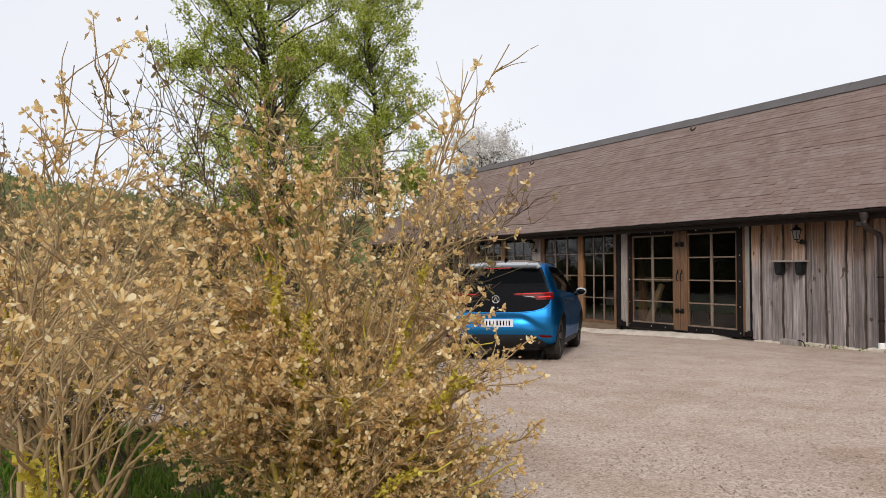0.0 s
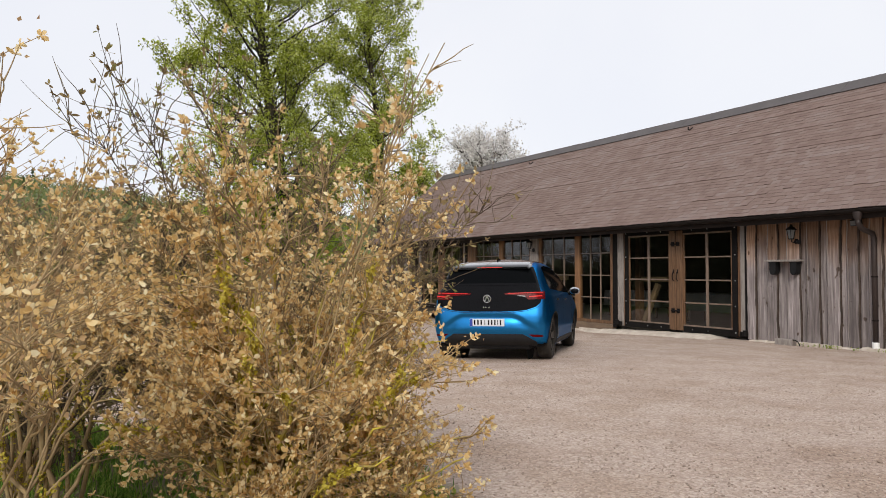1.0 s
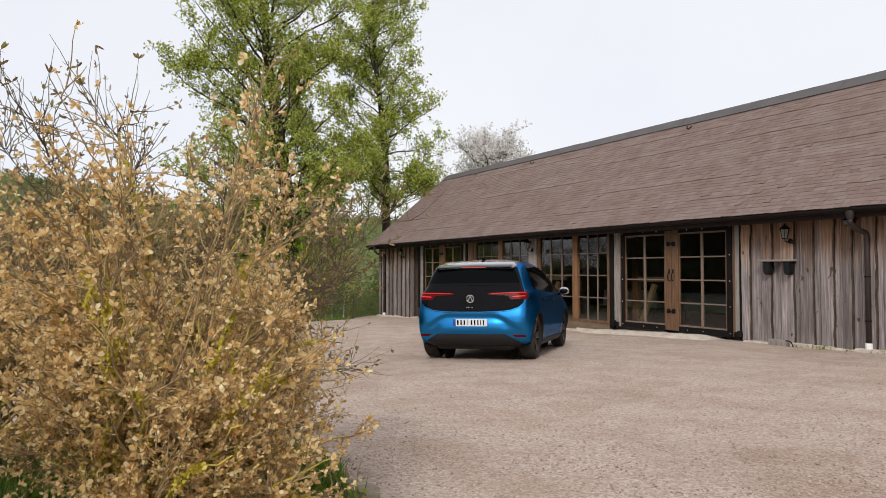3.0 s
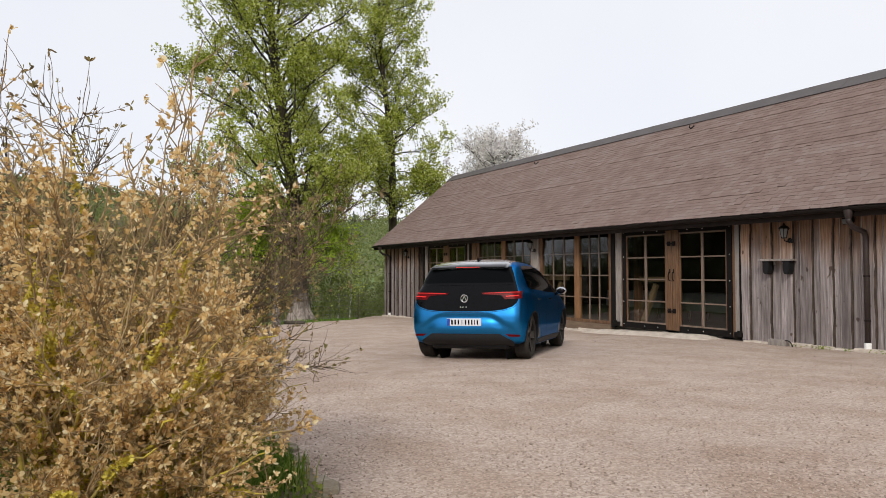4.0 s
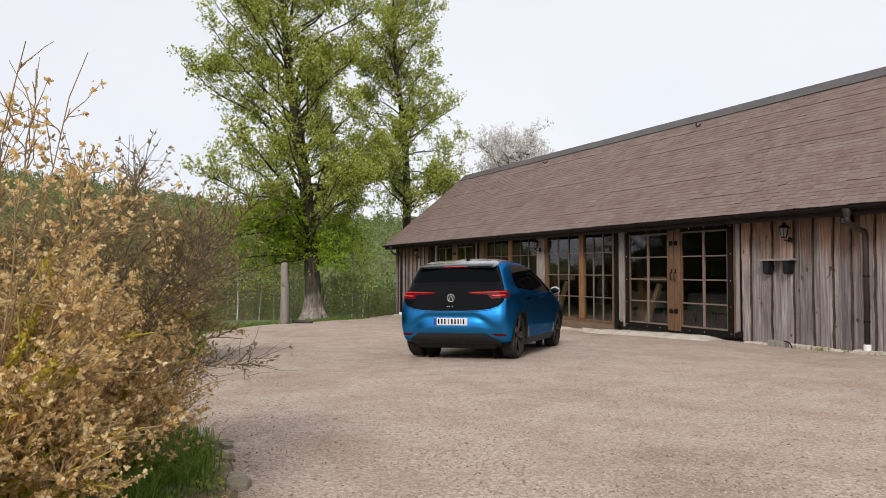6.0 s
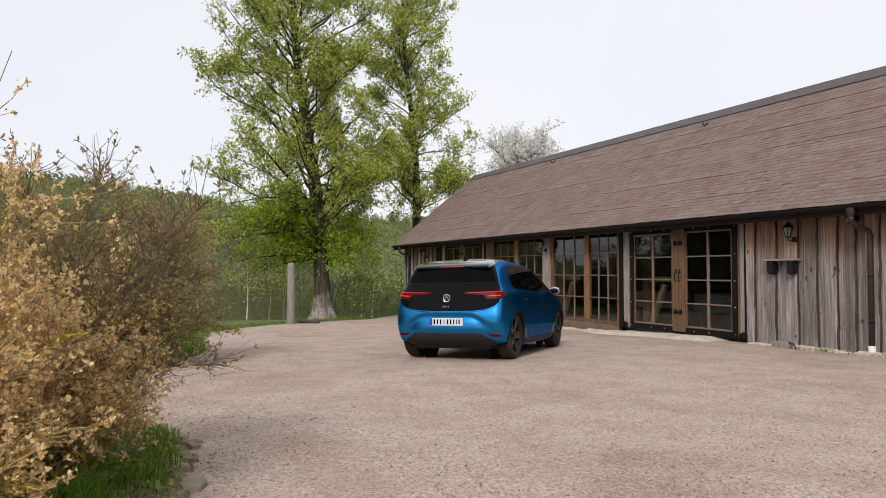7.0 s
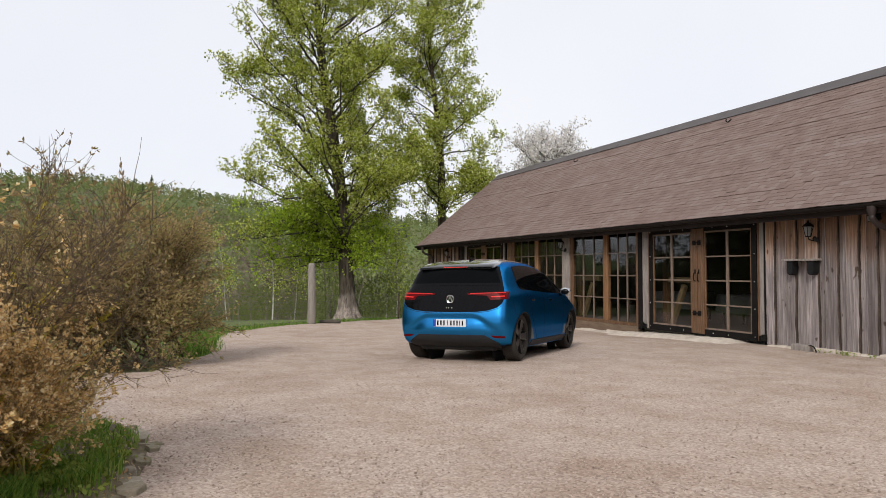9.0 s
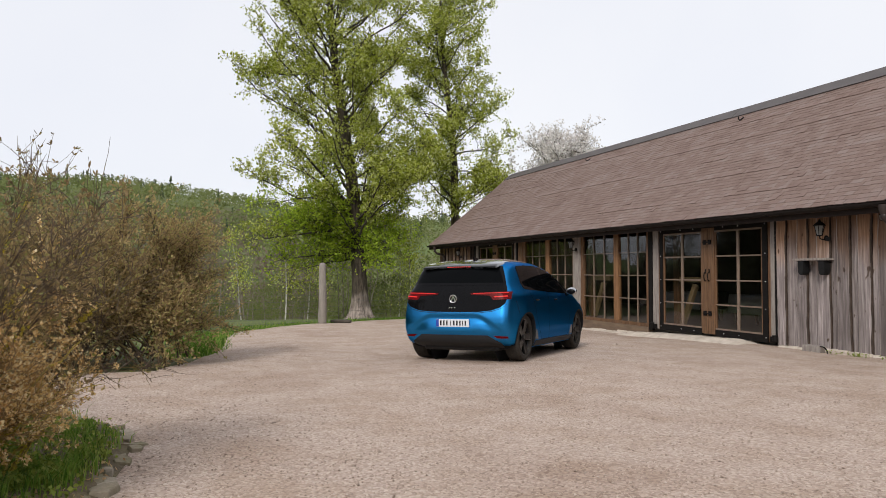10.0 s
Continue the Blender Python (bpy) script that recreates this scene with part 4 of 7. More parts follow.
    # jamb trims: weathered outer boards and black edge bars with hinge feet
    for sx, cuts in ((-1, (0.05, 0.26, 0.41)), (1, (0.07, 0.19, 0.295))):
        lo, hi = sorted((sx * W, sx * (W + cuts[0])))
        bar(d, "jamb", (lo + 0.003, y + 0.02, -0.05), (hi, y + 0.07, 2.24), M["wood_brown"])
        lo, hi = sorted((sx * (W + cuts[0]), sx * (W + cuts[1])))
        bar(d, "jamb", (lo + 0.003, y + 0.008, -0.05), (hi - 0.003, y + 0.08, 2.30), M["post_grey"])
        lo, hi = sorted((sx * (W + cuts[1]), sx * (W + cuts[2])))
        bar(d, "edge_bar", (lo, y - 0.01, -0.10), (hi, y + 0.06, 2.33), steel, 0.006)
        bm = bmesh.new()
        lathe(bm, [(0.0, 0.11), (0.05, 0.11), (0.055, 0.0), (0.0, 0.0)], 10, pose(sx * (W + 0.22), y - 0.05, -0.02))
        box(bm, (sx * (W + 0.17) - 0.10, y - 0.04, -0.05), (sx * (W + 0.17) + 0.10, y - 0.01, 0.06), 0.01)
        part("pivot_hinge", bm, steel, d, "heavy black pivot hinge")
    return d


glazed_door("door_1", -12.53, 1.615, "pair of glazed barn doors in a bolted black steel frame")
window_bay("window_1", -17.64, -14.60, -15.94, "brown-framed barn window of small panes beside the glazed doors")
window_bay("window_2", -21.16, -18.0, -19.55, "brown-framed barn window of small panes behind the parked car")
glazed_door("door_2", -23.28, 1.46, "pair of glazed barn doors at the far end of the barn")
tagged(part("post_1", waney_board(-18.0, -17.64, -0.3, 2.32, -0.05, 0.2, 21, 0.3), M["post_grey"]), "grey weathered timber post between two windows", "post", kind="structure")
tagged(part("post_2", boxed((-21.48, -0.03, -0.45), (-21.165, 0.15, 2.31), 0.01), M["wood_brown"]), "dark brown timber post between door and window", "post", kind="structure")


# ---- on the wall ----
def wall_lantern(m):
    """Black carriage lantern on a bracket, with a round sensor below it."""
    l = thing("wall_lantern", m, "black iron wall lantern with frosted glass and a round sensor", "wall lamp", "lanterns on the barn")
    bm = bmesh.new()
    lathe(bm, [(0.0, 0.02), (0.05, 0.018), (0.055, 0.0), (0.0, 0.0)], 14, pose(0.02, 0.0, -0.13, 90))
    tube(bm, [(0.02, 0, -0.13), (0.02, -0.06, -0.16), (0.0, -0.14, -0.14), (0, -0.15, -0.09)], 0.010, 8)
    part("bracket", bm, M["steel_black"], l)
    bm = bmesh.new()
    lathe(bm, [(0.035, -0.08), (0.045, -0.075), (0.078, 0.08), (0.072, 0.085), (0.0, 0.085)], 6, pose(0, -0.15, 0))
    part("glass", bm, M["lamp_glass"], l, "frosted glass")
    bm = bmesh.new()
    for k in range(6):
        a = k * math.pi / 3
        tube(bm, [(0.047 * math.cos(a), -0.15 + 0.047 * math.sin(a), -0.085), (0.083 * math.cos(a), -0.15 + 0.083 * math.sin(a), 0.085)], 0.006, 5)
    lathe(bm, [(0.0, -0.10), (0.05, -0.095), (0.052, -0.08), (0.0, -0.08)], 12, pose(0, -0.15, 0))
    part("cage", bm, M["steel_black"], l)
    bm = bmesh.new()
    lathe(bm, [(0.098, 0.082), (0.10, 0.09), (0.06, 0.135), (0.03, 0.15), (0.022, 0.165), (0.012, 0.19), (0.0, 0.20)], 12, pose(0, -0.15, 0))
    part("cap", bm, M["steel_black"], l)
    bm = ball(bmesh.new(), (0.105, -0.07, -0.15), 0.045, (1, 0.8, 0.85))
    tube(bm, [(0.03, -0.02, -0.13), (0.105, -0.05, -0.15)], 0.018, 8)
    part("sensor", bm, M["black_plastic"], l, "round black sensor", True)
    return l


lantern = wall_lantern(pose(-9.59, -0.032, 1.99))
copy_thing(lantern, pose(-17.82, -0.052, 2.02))
copy_thing(lantern, pose(-26.42, -0.032, 1.98))

shelf = thing("wall_shelf", pose(-9.80, -0.032, 1.495), "narrow weathered wooden shelf on the board wall", "shelf")
part("shelf_board", boxed((-0.36, -0.17, -0.02), (0.36, 0.0, 0.018), 0.005), M["post_grey"], shelf)
for sx in (-0.10, 0.10):
    part("batten", boxed((sx - 0.02, -0.03, -0.10), (sx + 0.02, 0.0, -0.021), 0.003), M["post_grey"], shelf)


def wall_tub(m):
    """Black tub with a rounded bottom hanging on the wall under the shelf."""
    t = thing("wall_bucket", m, "black round-bottomed wall bucket hung under the shelf", "bucket", "buckets under the shelf")
    bm = bmesh.new()
    w, h = 0.072, 0.25
    prof = [(-w, 0.0), (-w, -h + 0.09), (-w * 0.85, -h + 0.035), (-w * 0.45, -h + 0.006), (0.0, -h), (w * 0.45, -h + 0.006), (w * 0.85, -h + 0.035), (w, -h + 0.09), (w, 0.0)]
    a = [bm.verts.new((x, -0.15, z)) for x, z in prof]
    b = [bm.verts.new((x, -0.005, z)) for x, z in prof]
    bm.faces.new(a)
    bm.faces.new(b[::-1])
    for i in range(len(prof)):
        j = (i + 1) % len(prof)
        bm.faces.new((a[j], a[i], b[i], b[j]))
    bmesh.ops.bevel(bm, geom=[e for e in bm.edges if abs(e.verts[0].co.y - e.verts[1].co.y) < 0.01], offset=0.012, segments=2, affect="EDGES")
    bmesh.ops.recalc_face_normals(bm, faces=bm.faces[:])
    part("tub", bm, M["black_plastic"], t, smooth=False)
    part("rim", boxed((-w - 0.006, -0.156, -0.018), (w + 0.006, -0.003, -0.004), 0.004), M["black_plastic"], t)
    return t


tub = wall_tub(pose(-10.0, -0.032, 1.472))
copy_thing(tub, pose(-9.565, -0.032, 1.472))
scraper = thing("boot_scraper", pose(-9.60, -0.22, gz(-9.6, -0.22)), "low timber block with an iron boot scraper hoop", "boot scraper")
part("block", boxed((-0.30, -0.07, -0.02), (0.08, 0.09, 0.11), 0.012), M["post_grey"], scraper)
bm = bmesh.new()
tube(bm, [(0.10 + 0.11 * math.cos(a), -0.05, 0.0 + 0.11 * math.sin(a)) for a in np.linspace(0, math.pi, 9)], 0.012, 6)
part("hoop", bm, M["steel_black"], scraper, "rusty iron hoop")


def flood_light(m):
    """Small black flood light on a bracket under the eaves."""
    f = thing("flood_light", m, "small black flood light under the barn eaves beside the downpipe", "flood light")
    bm = boxed((-0.085, -0.17, -0.055), (0.085, -0.09, 0.055), 0.012)
    for k in range(5):
        box(bm, (-0.075 + 0.035 * k, -0.09, -0.045), (-0.067 + 0.035 * k, -0.065, 0.045))
    part("housing", bm, M["black_plastic"], f)
    part("lens", boxed((-0.07, -0.176, -0.04), (0.07, -0.172, 0.04), 0.001), M["lamp_glass"], f, "pale glass front")
    bm = boxed((-0.02, -0.066, -0.012), (0.02, 0.0, 0.012), 0.003)
    box(bm, (-0.04, -0.008, -0.05), (0.04, 0.004, 0.05), 0.003)
    part("bracket", bm, M["steel_black"], f)
    return f


flood_light(pose(-8.36, -0.055, 2.17, 12, 0, 0))

# ---- inside the barn ----
def trestle(m):
    """Timber frame with a post, a rail and a slanting brace, standing on the barn floor."""
    t = thing("timber_frame", m, "pale new timber frame with a slanting brace inside the barn", "timber frame", "timber frames inside the barn")
    part("post", boxed((-0.08, -0.08, 0.0), (0.08, 0.08, 2.63), 0.008), M["wood_brown"], t)
    bm = boxed((-0.06, -0.05, -0.52), (0.06, 0.05, 0.52), 0.006)
    bmesh.ops.transform(bm, matrix=pose(0.42, -0.03, 0.52, 0, 26, 0), verts=bm.verts[:])
    part("brace", bm, M["timber_new"], t, "pale slanting brace")
    part("rail", boxed((0.09, -0.045, 1.05), (0.95, 0.045, 1.17), 0.006), M["timber_new"], t)
    return t


frame_in = trestle(pose(-18.05, 0.62, -0.02))
copy_thing(frame_in, pose(-14.30, 0.62, -0.02))
copy_thing(frame_in, pose(-21.7, 0.62, -0.02))


def covered_table(m):
    """Long table with a white cloth, on the barn floor."""
    t = thing("long_table", m, "long table covered with a white cloth inside the barn", "table", "tables inside the barn")
    part("tabletop", boxed((-0.9, -0.38, 0.70), (0.9, 0.38, 0.74), 0.005), M["wood_brown"], t)
    bm = bmesh.new()
    for sx in (-0.8, 0.8):
        for sy in (-0.3, 0.3):
            leg = boxed((sx - 0.03, sy - 0.03, 0.0), (sx + 0.03, sy + 0.03, 0.70))
            part("leg", leg, M["wood_brown"], t)
    n = 40
    ring = [(0.92, 0.40), (-0.92, 0.40), (-0.92, -0.40), (0.92, -0.40)]
    top = [bm.verts.new((x, y, 0.746)) for x, y in ring]
    low = [bm.verts.new((x * 1.03, y * 1.06, 0.30)) for x, y in ring]
    bm.faces.new(top)
    for i in range(4):
        bm.faces.new((top[i], low[i], low[(i + 1) % 4], top[(i + 1) % 4]))
    bmesh.ops.subdivide_edges(bm, edges=bm.edges[:], cuts=6, use_grid_fill=True)
    for v in bm.verts:
        if v.co.z < 0.74:
            k = (0.746 - v.co.z) / 0.45
            v.co.x += 0.03 * k * math.sin(v.co.y * 19)
            v.co.y += 0.03 * k * math.sin(v.co.x * 17)
    part("cloth", bm, M["cloth_white"], t, "white tablecloth", True)
    return t


table_in = covered_table(pose(-16.3, 2.6, -0.02, 0, 0, 8))
copy_thing(table_in, pose(-13.3, 2.4, -0.02, 0, 0, -5))
copy_thing(table_in, pose(-11.9, 4.2, -0.02, 0, 0, 3))

# ---- the parked car ----
from mathutils.bvhtree import BVHTree

# height, rear end, front end, half width: the body in level slices
CAR_SLICES = ((0.17, -0.22, 3.34, 0.800), (0.22, -0.44, 3.43, 0.850), (0.27, -0.595, 3.46, 0.868), (0.33, -0.645, 3.49, 0.880), (0.45, -0.690, 3.52, 0.895), (0.55, -0.700, 3.53, 0.900), (0.65, -0.692, 3.50, 0.900),
              (0.72, -0.680, 3.43, 0.897), (0.80, -0.665, 3.29, 0.893), (0.88, -0.652, 3.10, 0.883), (0.95, -0.636, 2.96, 0.868), (1.00, -0.618, 2.85, 0.846), (1.05, -0.596, 2.75, 0.818),
              (1.10, -0.575, 2.65, 0.797), (1.20, -0.525, 2.43, 0.762), (1.30, -0.470, 2.16, 0.725), (1.38, -0.415, 1.90, 0.690), (1.43, -0.300, 1.68, 0.652), (1.47, -0.110, 1.46, 0.600),
              (1.505, 0.200, 1.22, 0.490), (1.525, 0.480, 1.02, 0.300))
AXLES = (0.0, 2.77)
ARCH_R, ARCH_Z = 0.368, 0.335


def car_shell():
    zs = np.concatenate([np.linspace(0.17, 1.40, 68), np.linspace(1.41, 1.525, 12)])
    key = np.array(CAR_SLICES)
    n_pts = 420
    rings = []
    fine = np.linspace(0, 2 * np.pi, 6001)[:-1]
    for z in zs:
        xr, xf, w = (float(np.mean([np.interp(z + d, key[:, 0], key[:, i]) for d in (-0.02, -0.01, 0, 0.01, 0.02)])) for i in (1, 2, 3))
        e = 22.0 - 6.0 * float(step(0.95, 1.15, z)) if z < 1.34 else max(3.8, 16.0 - 85.0 * (z - 1.34))
        a, xc = (xf - xr) / 2, (xf + xr) / 2
        c, s = -np.cos(fine), np.sin(fine)
        px = xc + a * np.sign(c) * np.abs(c) ** (2 / e)
        py = w * np.sign(s) * np.abs(s) ** (2 / e)
        d = np.hypot(np.diff(px, append=px[0]), np.diff(py, append=py[0]))
        t = np.concatenate([[0], np.cumsum(d)])
        at = np.linspace(0, t[-1], n_pts + 1)[:-1]
        qx, qy = np.interp(at, t, np.append(px, px[0])), np.interp(at, t, np.append(py, py[0]))
        # tail drawn in and ends bowed in plan
        qy = qy * (1 - 0.05 * step(0.0, 0.62, -qx))
        k = (qx - xc) / a
        qx = qx + (qy / w) ** 2 * np.where(k < 0, 0.075 * step(0.2, 1.0, -k), -0.30 * step(0.1, 1.0, k))
        # scooped ledge over the number plate, crease along the flanks
        rear = step(0.0, 0.1, -0.30 - qx)
        ledge = 0.690 - 0.20 * step(0.34, 0.80, np.abs(qy))
        scoop = step(0.0, 0.055, ledge - z) * (1 - step(0.03, 0.26, ledge - z))
        qx = qx + 0.032 * rear * (1 - step(0.52, 0.82, np.abs(qy))) * scoop
        flank = step(0.1, 0.4, qx) * (1 - step(2.4, 2.7, qx))
        qy = qy * (1 - 0.010 * flank * step(0.30, 0.42, z) * (1 - step(0.52, 0.78, z)))
        bulge = np.exp(-((qx - 0.0) / 0.45) ** 2) + np.exp(-((qx - 2.77) / 0.45) ** 2)
        qy = qy * (1 + 0.014 * bulge * step(0.2, 0.4, z) * (1 - step(0.70, 0.98, z)))
        rings.append([(x, y, z) for x, y in zip(qx, qy)])
    verts = [p for r in rings for p in r]
    faces = []
    for i in range(len(zs) - 1):
        o = i * n_pts
        faces += [(o + k, o + n_pts + k, o + n_pts + (k + 1) % n_pts, o + (k + 1) % n_pts) for k in range(n_pts)]
    faces.append(tuple((len(zs) - 1) * n_pts + k for k in range(n_pts))[::-1])
    me = mesh_of("body_shell", verts, faces)
    bm = bmesh.new()
    bm.from_mesh(me)
    bpy.data.meshes.remove(me)
    bmesh.ops.recalc_face_normals(bm, faces=bm.faces[:])
    return bm


shell = car_shell()
CAR_TREE = BVHTree.FromBMesh(shell)


def cast(kind, u, v, lift):
    """A point lifted off the body: seen from the rear (y, z), a side (x, z), the front (y, z) or above (x, y)."""
    origin, way = {"rear": ((-3, u, v), (1, 0, 0)), "front": ((6, u, v), (-1, 0, 0)), "right": ((u, -3, v), (0, 1, 0)), "left": ((u, 3, v), (0, -1, 0)), "top": ((u, v, 3), (0, 0, -1))}[kind]
    hit, nrm, _, _ = CAR_TREE.ray_cast(Vector(origin), Vector(way))
    if hit is None:
        hit, nrm, _, _ = CAR_TREE.find_nearest(Vector(origin) + Vector(way) * 2.3)
    if nrm.dot(Vector(way)) > 0:
        nrm = -nrm
    return hit + nrm * lift, nrm


def panel(name, kind, outline, mat, parent, lift=0.004, grid=0.04, label="", mirror=False):
    """A panel cut to an outline and laid on the body, with a turned-in edge."""
    if mirror:
        outline = [(-u, v) for u, v in outline][::-1]
    bm = bmesh.new()
    bm.faces.new([bm.verts.new((u, v, 0)) for u, v in outline])
    us, vs = [p[0] for p in outline], [p[1] for p in outline]
    for axis, lo, hi in ((0, min(us), max(us)), (1, min(vs), max(vs))):
        k = int((hi - lo) / grid)
        for i in range(1, k + 1):
            co = [0, 0, 0]
            no = [0, 0, 0]
            co[axis] = lo + (hi - lo) * i / (k + 1)
            no[axis] = 1
            bmesh.ops.bisect_plane(bm, geom=bm.verts[:] + bm.edges[:] + bm.faces[:], plane_co=co, plane_no=no)
    normals = {}
    for v in bm.verts:
        p, nrm = cast(kind, v.co.x, v.co.y, lift)
        v.co = p
        normals[v] = nrm
    rim = [e for e in bm.edges if e.is_boundary]
    made = bmesh.ops.extrude_edge_only(bm, edges=rim)["geom"]
    old = {tuple(round(c, 5) for c in v.co): n for v, n in normals.items()}
    for v in made:
        if isinstance(v, bmesh.types.BMVert):
            n = old.get(tuple(round(c, 5) for c in v.co))
            if n is not None:
                v.co -= n * (lift + 0.006)
    bmesh.ops.recalc_face_normals(bm, faces=bm.faces[:])
    ob = part(name, bm, mat, parent, label)
    sharp_smooth(ob)
    return ob


def sharp_smooth(ob, degrees=35):
    me = ob.data
    me.polygons.foreach_set("use_smooth", [True] * len(me.polygons))
    me.set_sharp_from_angle(angle=radians(degrees))


def seam(name, kind, line, parent, width=0.007):
    """A panel gap along a line on the body."""
    pts = []
    for (a, b), (c, d) in zip(line, line[1:]):
        k = max(2, int(math.hypot(c - a, d - b) / 0.04))
        pts += [(a + (c - a) * i / k, b + (d - b) * i / k) for i in range(k)]
    pts.append(line[-1])
    bm = bmesh.new()
    rows = []
    for i, (u, v) in enumerate(pts):
        p, n = cast(kind, u, v, 0.0015)
        q = cast(kind, *pts[min(i + 1, len(pts) - 1)], 0.0015)[0] - cast(kind, *pts[max(i - 1, 0)], 0.0015)[0]
        side = q.cross(n).normalized() * width * 0.5
        rows.append((bm.verts.new(p - side), bm.verts.new(p + side)))
    for (a, b), (c, d) in zip(rows, rows[1:]):
        bm.faces.new((a, b, d, c))
    return part(name, bm, M["car_seam"], parent)


def wheel(parent, x, side):
    """Tyre, dark rim and five bright spokes; the wheel's face looks outwards."""
    w = new("wheel")
    w.empty_display_size = 0.1
    w.parent = parent
    w.matrix_basis = pose(x, side * 0.752, 0.345, -90 * side, 0, 0)
    prof = [(0.250, 0.085), (0.262, 0.105), (0.295, 0.112), (0.325, 0.104), (0.340, 0.085), (0.345, 0.05), (0.345, 0.0), (0.345, -0.05), (0.340, -0.085), (0.325, -0.104), (0.29, -0.112), (0.250, -0.10), (0.250, 0.085)]
    bm = lathe(bmesh.new(), prof, 56)
    bmesh.ops.recalc_face_normals(bm, faces=bm.faces[:])
    sharp_smooth(part("tyre", bm, M["tyre"], w))
    bm = bmesh.new()
    for k in range(64):
        a = 2 * math.pi * k / 64
        for zz in (-0.062, -0.02, 0.02, 0.062):
            box(bm, (0.343, -0.013, zz - 0.016), (0.349, 0.013, zz + 0.016), 0, pose(0, 0, 0, 0, 0, math.degrees(a) + zz * 60))
    part("tread", bm, M["tyre"], w)
    bm = lathe(bmesh.new(), [(0.252, 0.095), (0.262, 0.102), (0.252, 0.070), (0.236, 0.040), (0.236, -0.09), (0.0, -0.09)], 48)
    bmesh.ops.recalc_face_normals(bm, faces=bm.faces[:])
    rim = part("rim", bm, M["rim_dark"], w)
    sharp_smooth(rim)
    bm = bmesh.new()
    for k in range(5):
        a = 2 * math.pi * k / 5
        pts = [(0.035, -0.040, 0.070), (0.035, 0.040, 0.070), (0.238, 0.058, 0.092), (0.252, 0.0, 0.096), (0.238, -0.058, 0.092)]
        top = [bm.verts.new(Matrix.Rotation(a, 3, "Z") @ Vector(p)) for p in pts]
        low = [bm.verts.new(v.co - Vector((0, 0, 0.035))) for v in top]
        bm.faces.new(top)
        for i in range(5):
            bm.faces.new((top[i], low[i], low[(i + 1) % 5], top[(i + 1) % 5]))
    bmesh.ops.recalc_face_normals(bm, faces=bm.faces[:])
    part("spokes", bm, M["rim_dark"], w)
    bm = bmesh.new()
    for k in range(5):
        a = 2 * math.pi * k / 5
        for s in (-1, 1):
            pts = [(0.07, s * 0.030, 0.080), (0.07, s * 0.039, 0.079), (0.236, s * 0.057, 0.0965), (0.240, s * 0.044, 0.0985)]
            bm.faces.new([bm.verts.new(Matrix.Rotation(a, 3, "Z") @ Vector(p)) for p in pts][::s])
    part("spoke_facing", bm, M["rim_silver"], w, "bright machined spoke facings")
    bm = lathe(bmesh.new(), [(0.0, 0.088), (0.03, 0.087), (0.042, 0.078), (0.042, 0.05)], 20)
    part("hub_cap", bm, M["rim_dark"], w)
    return w


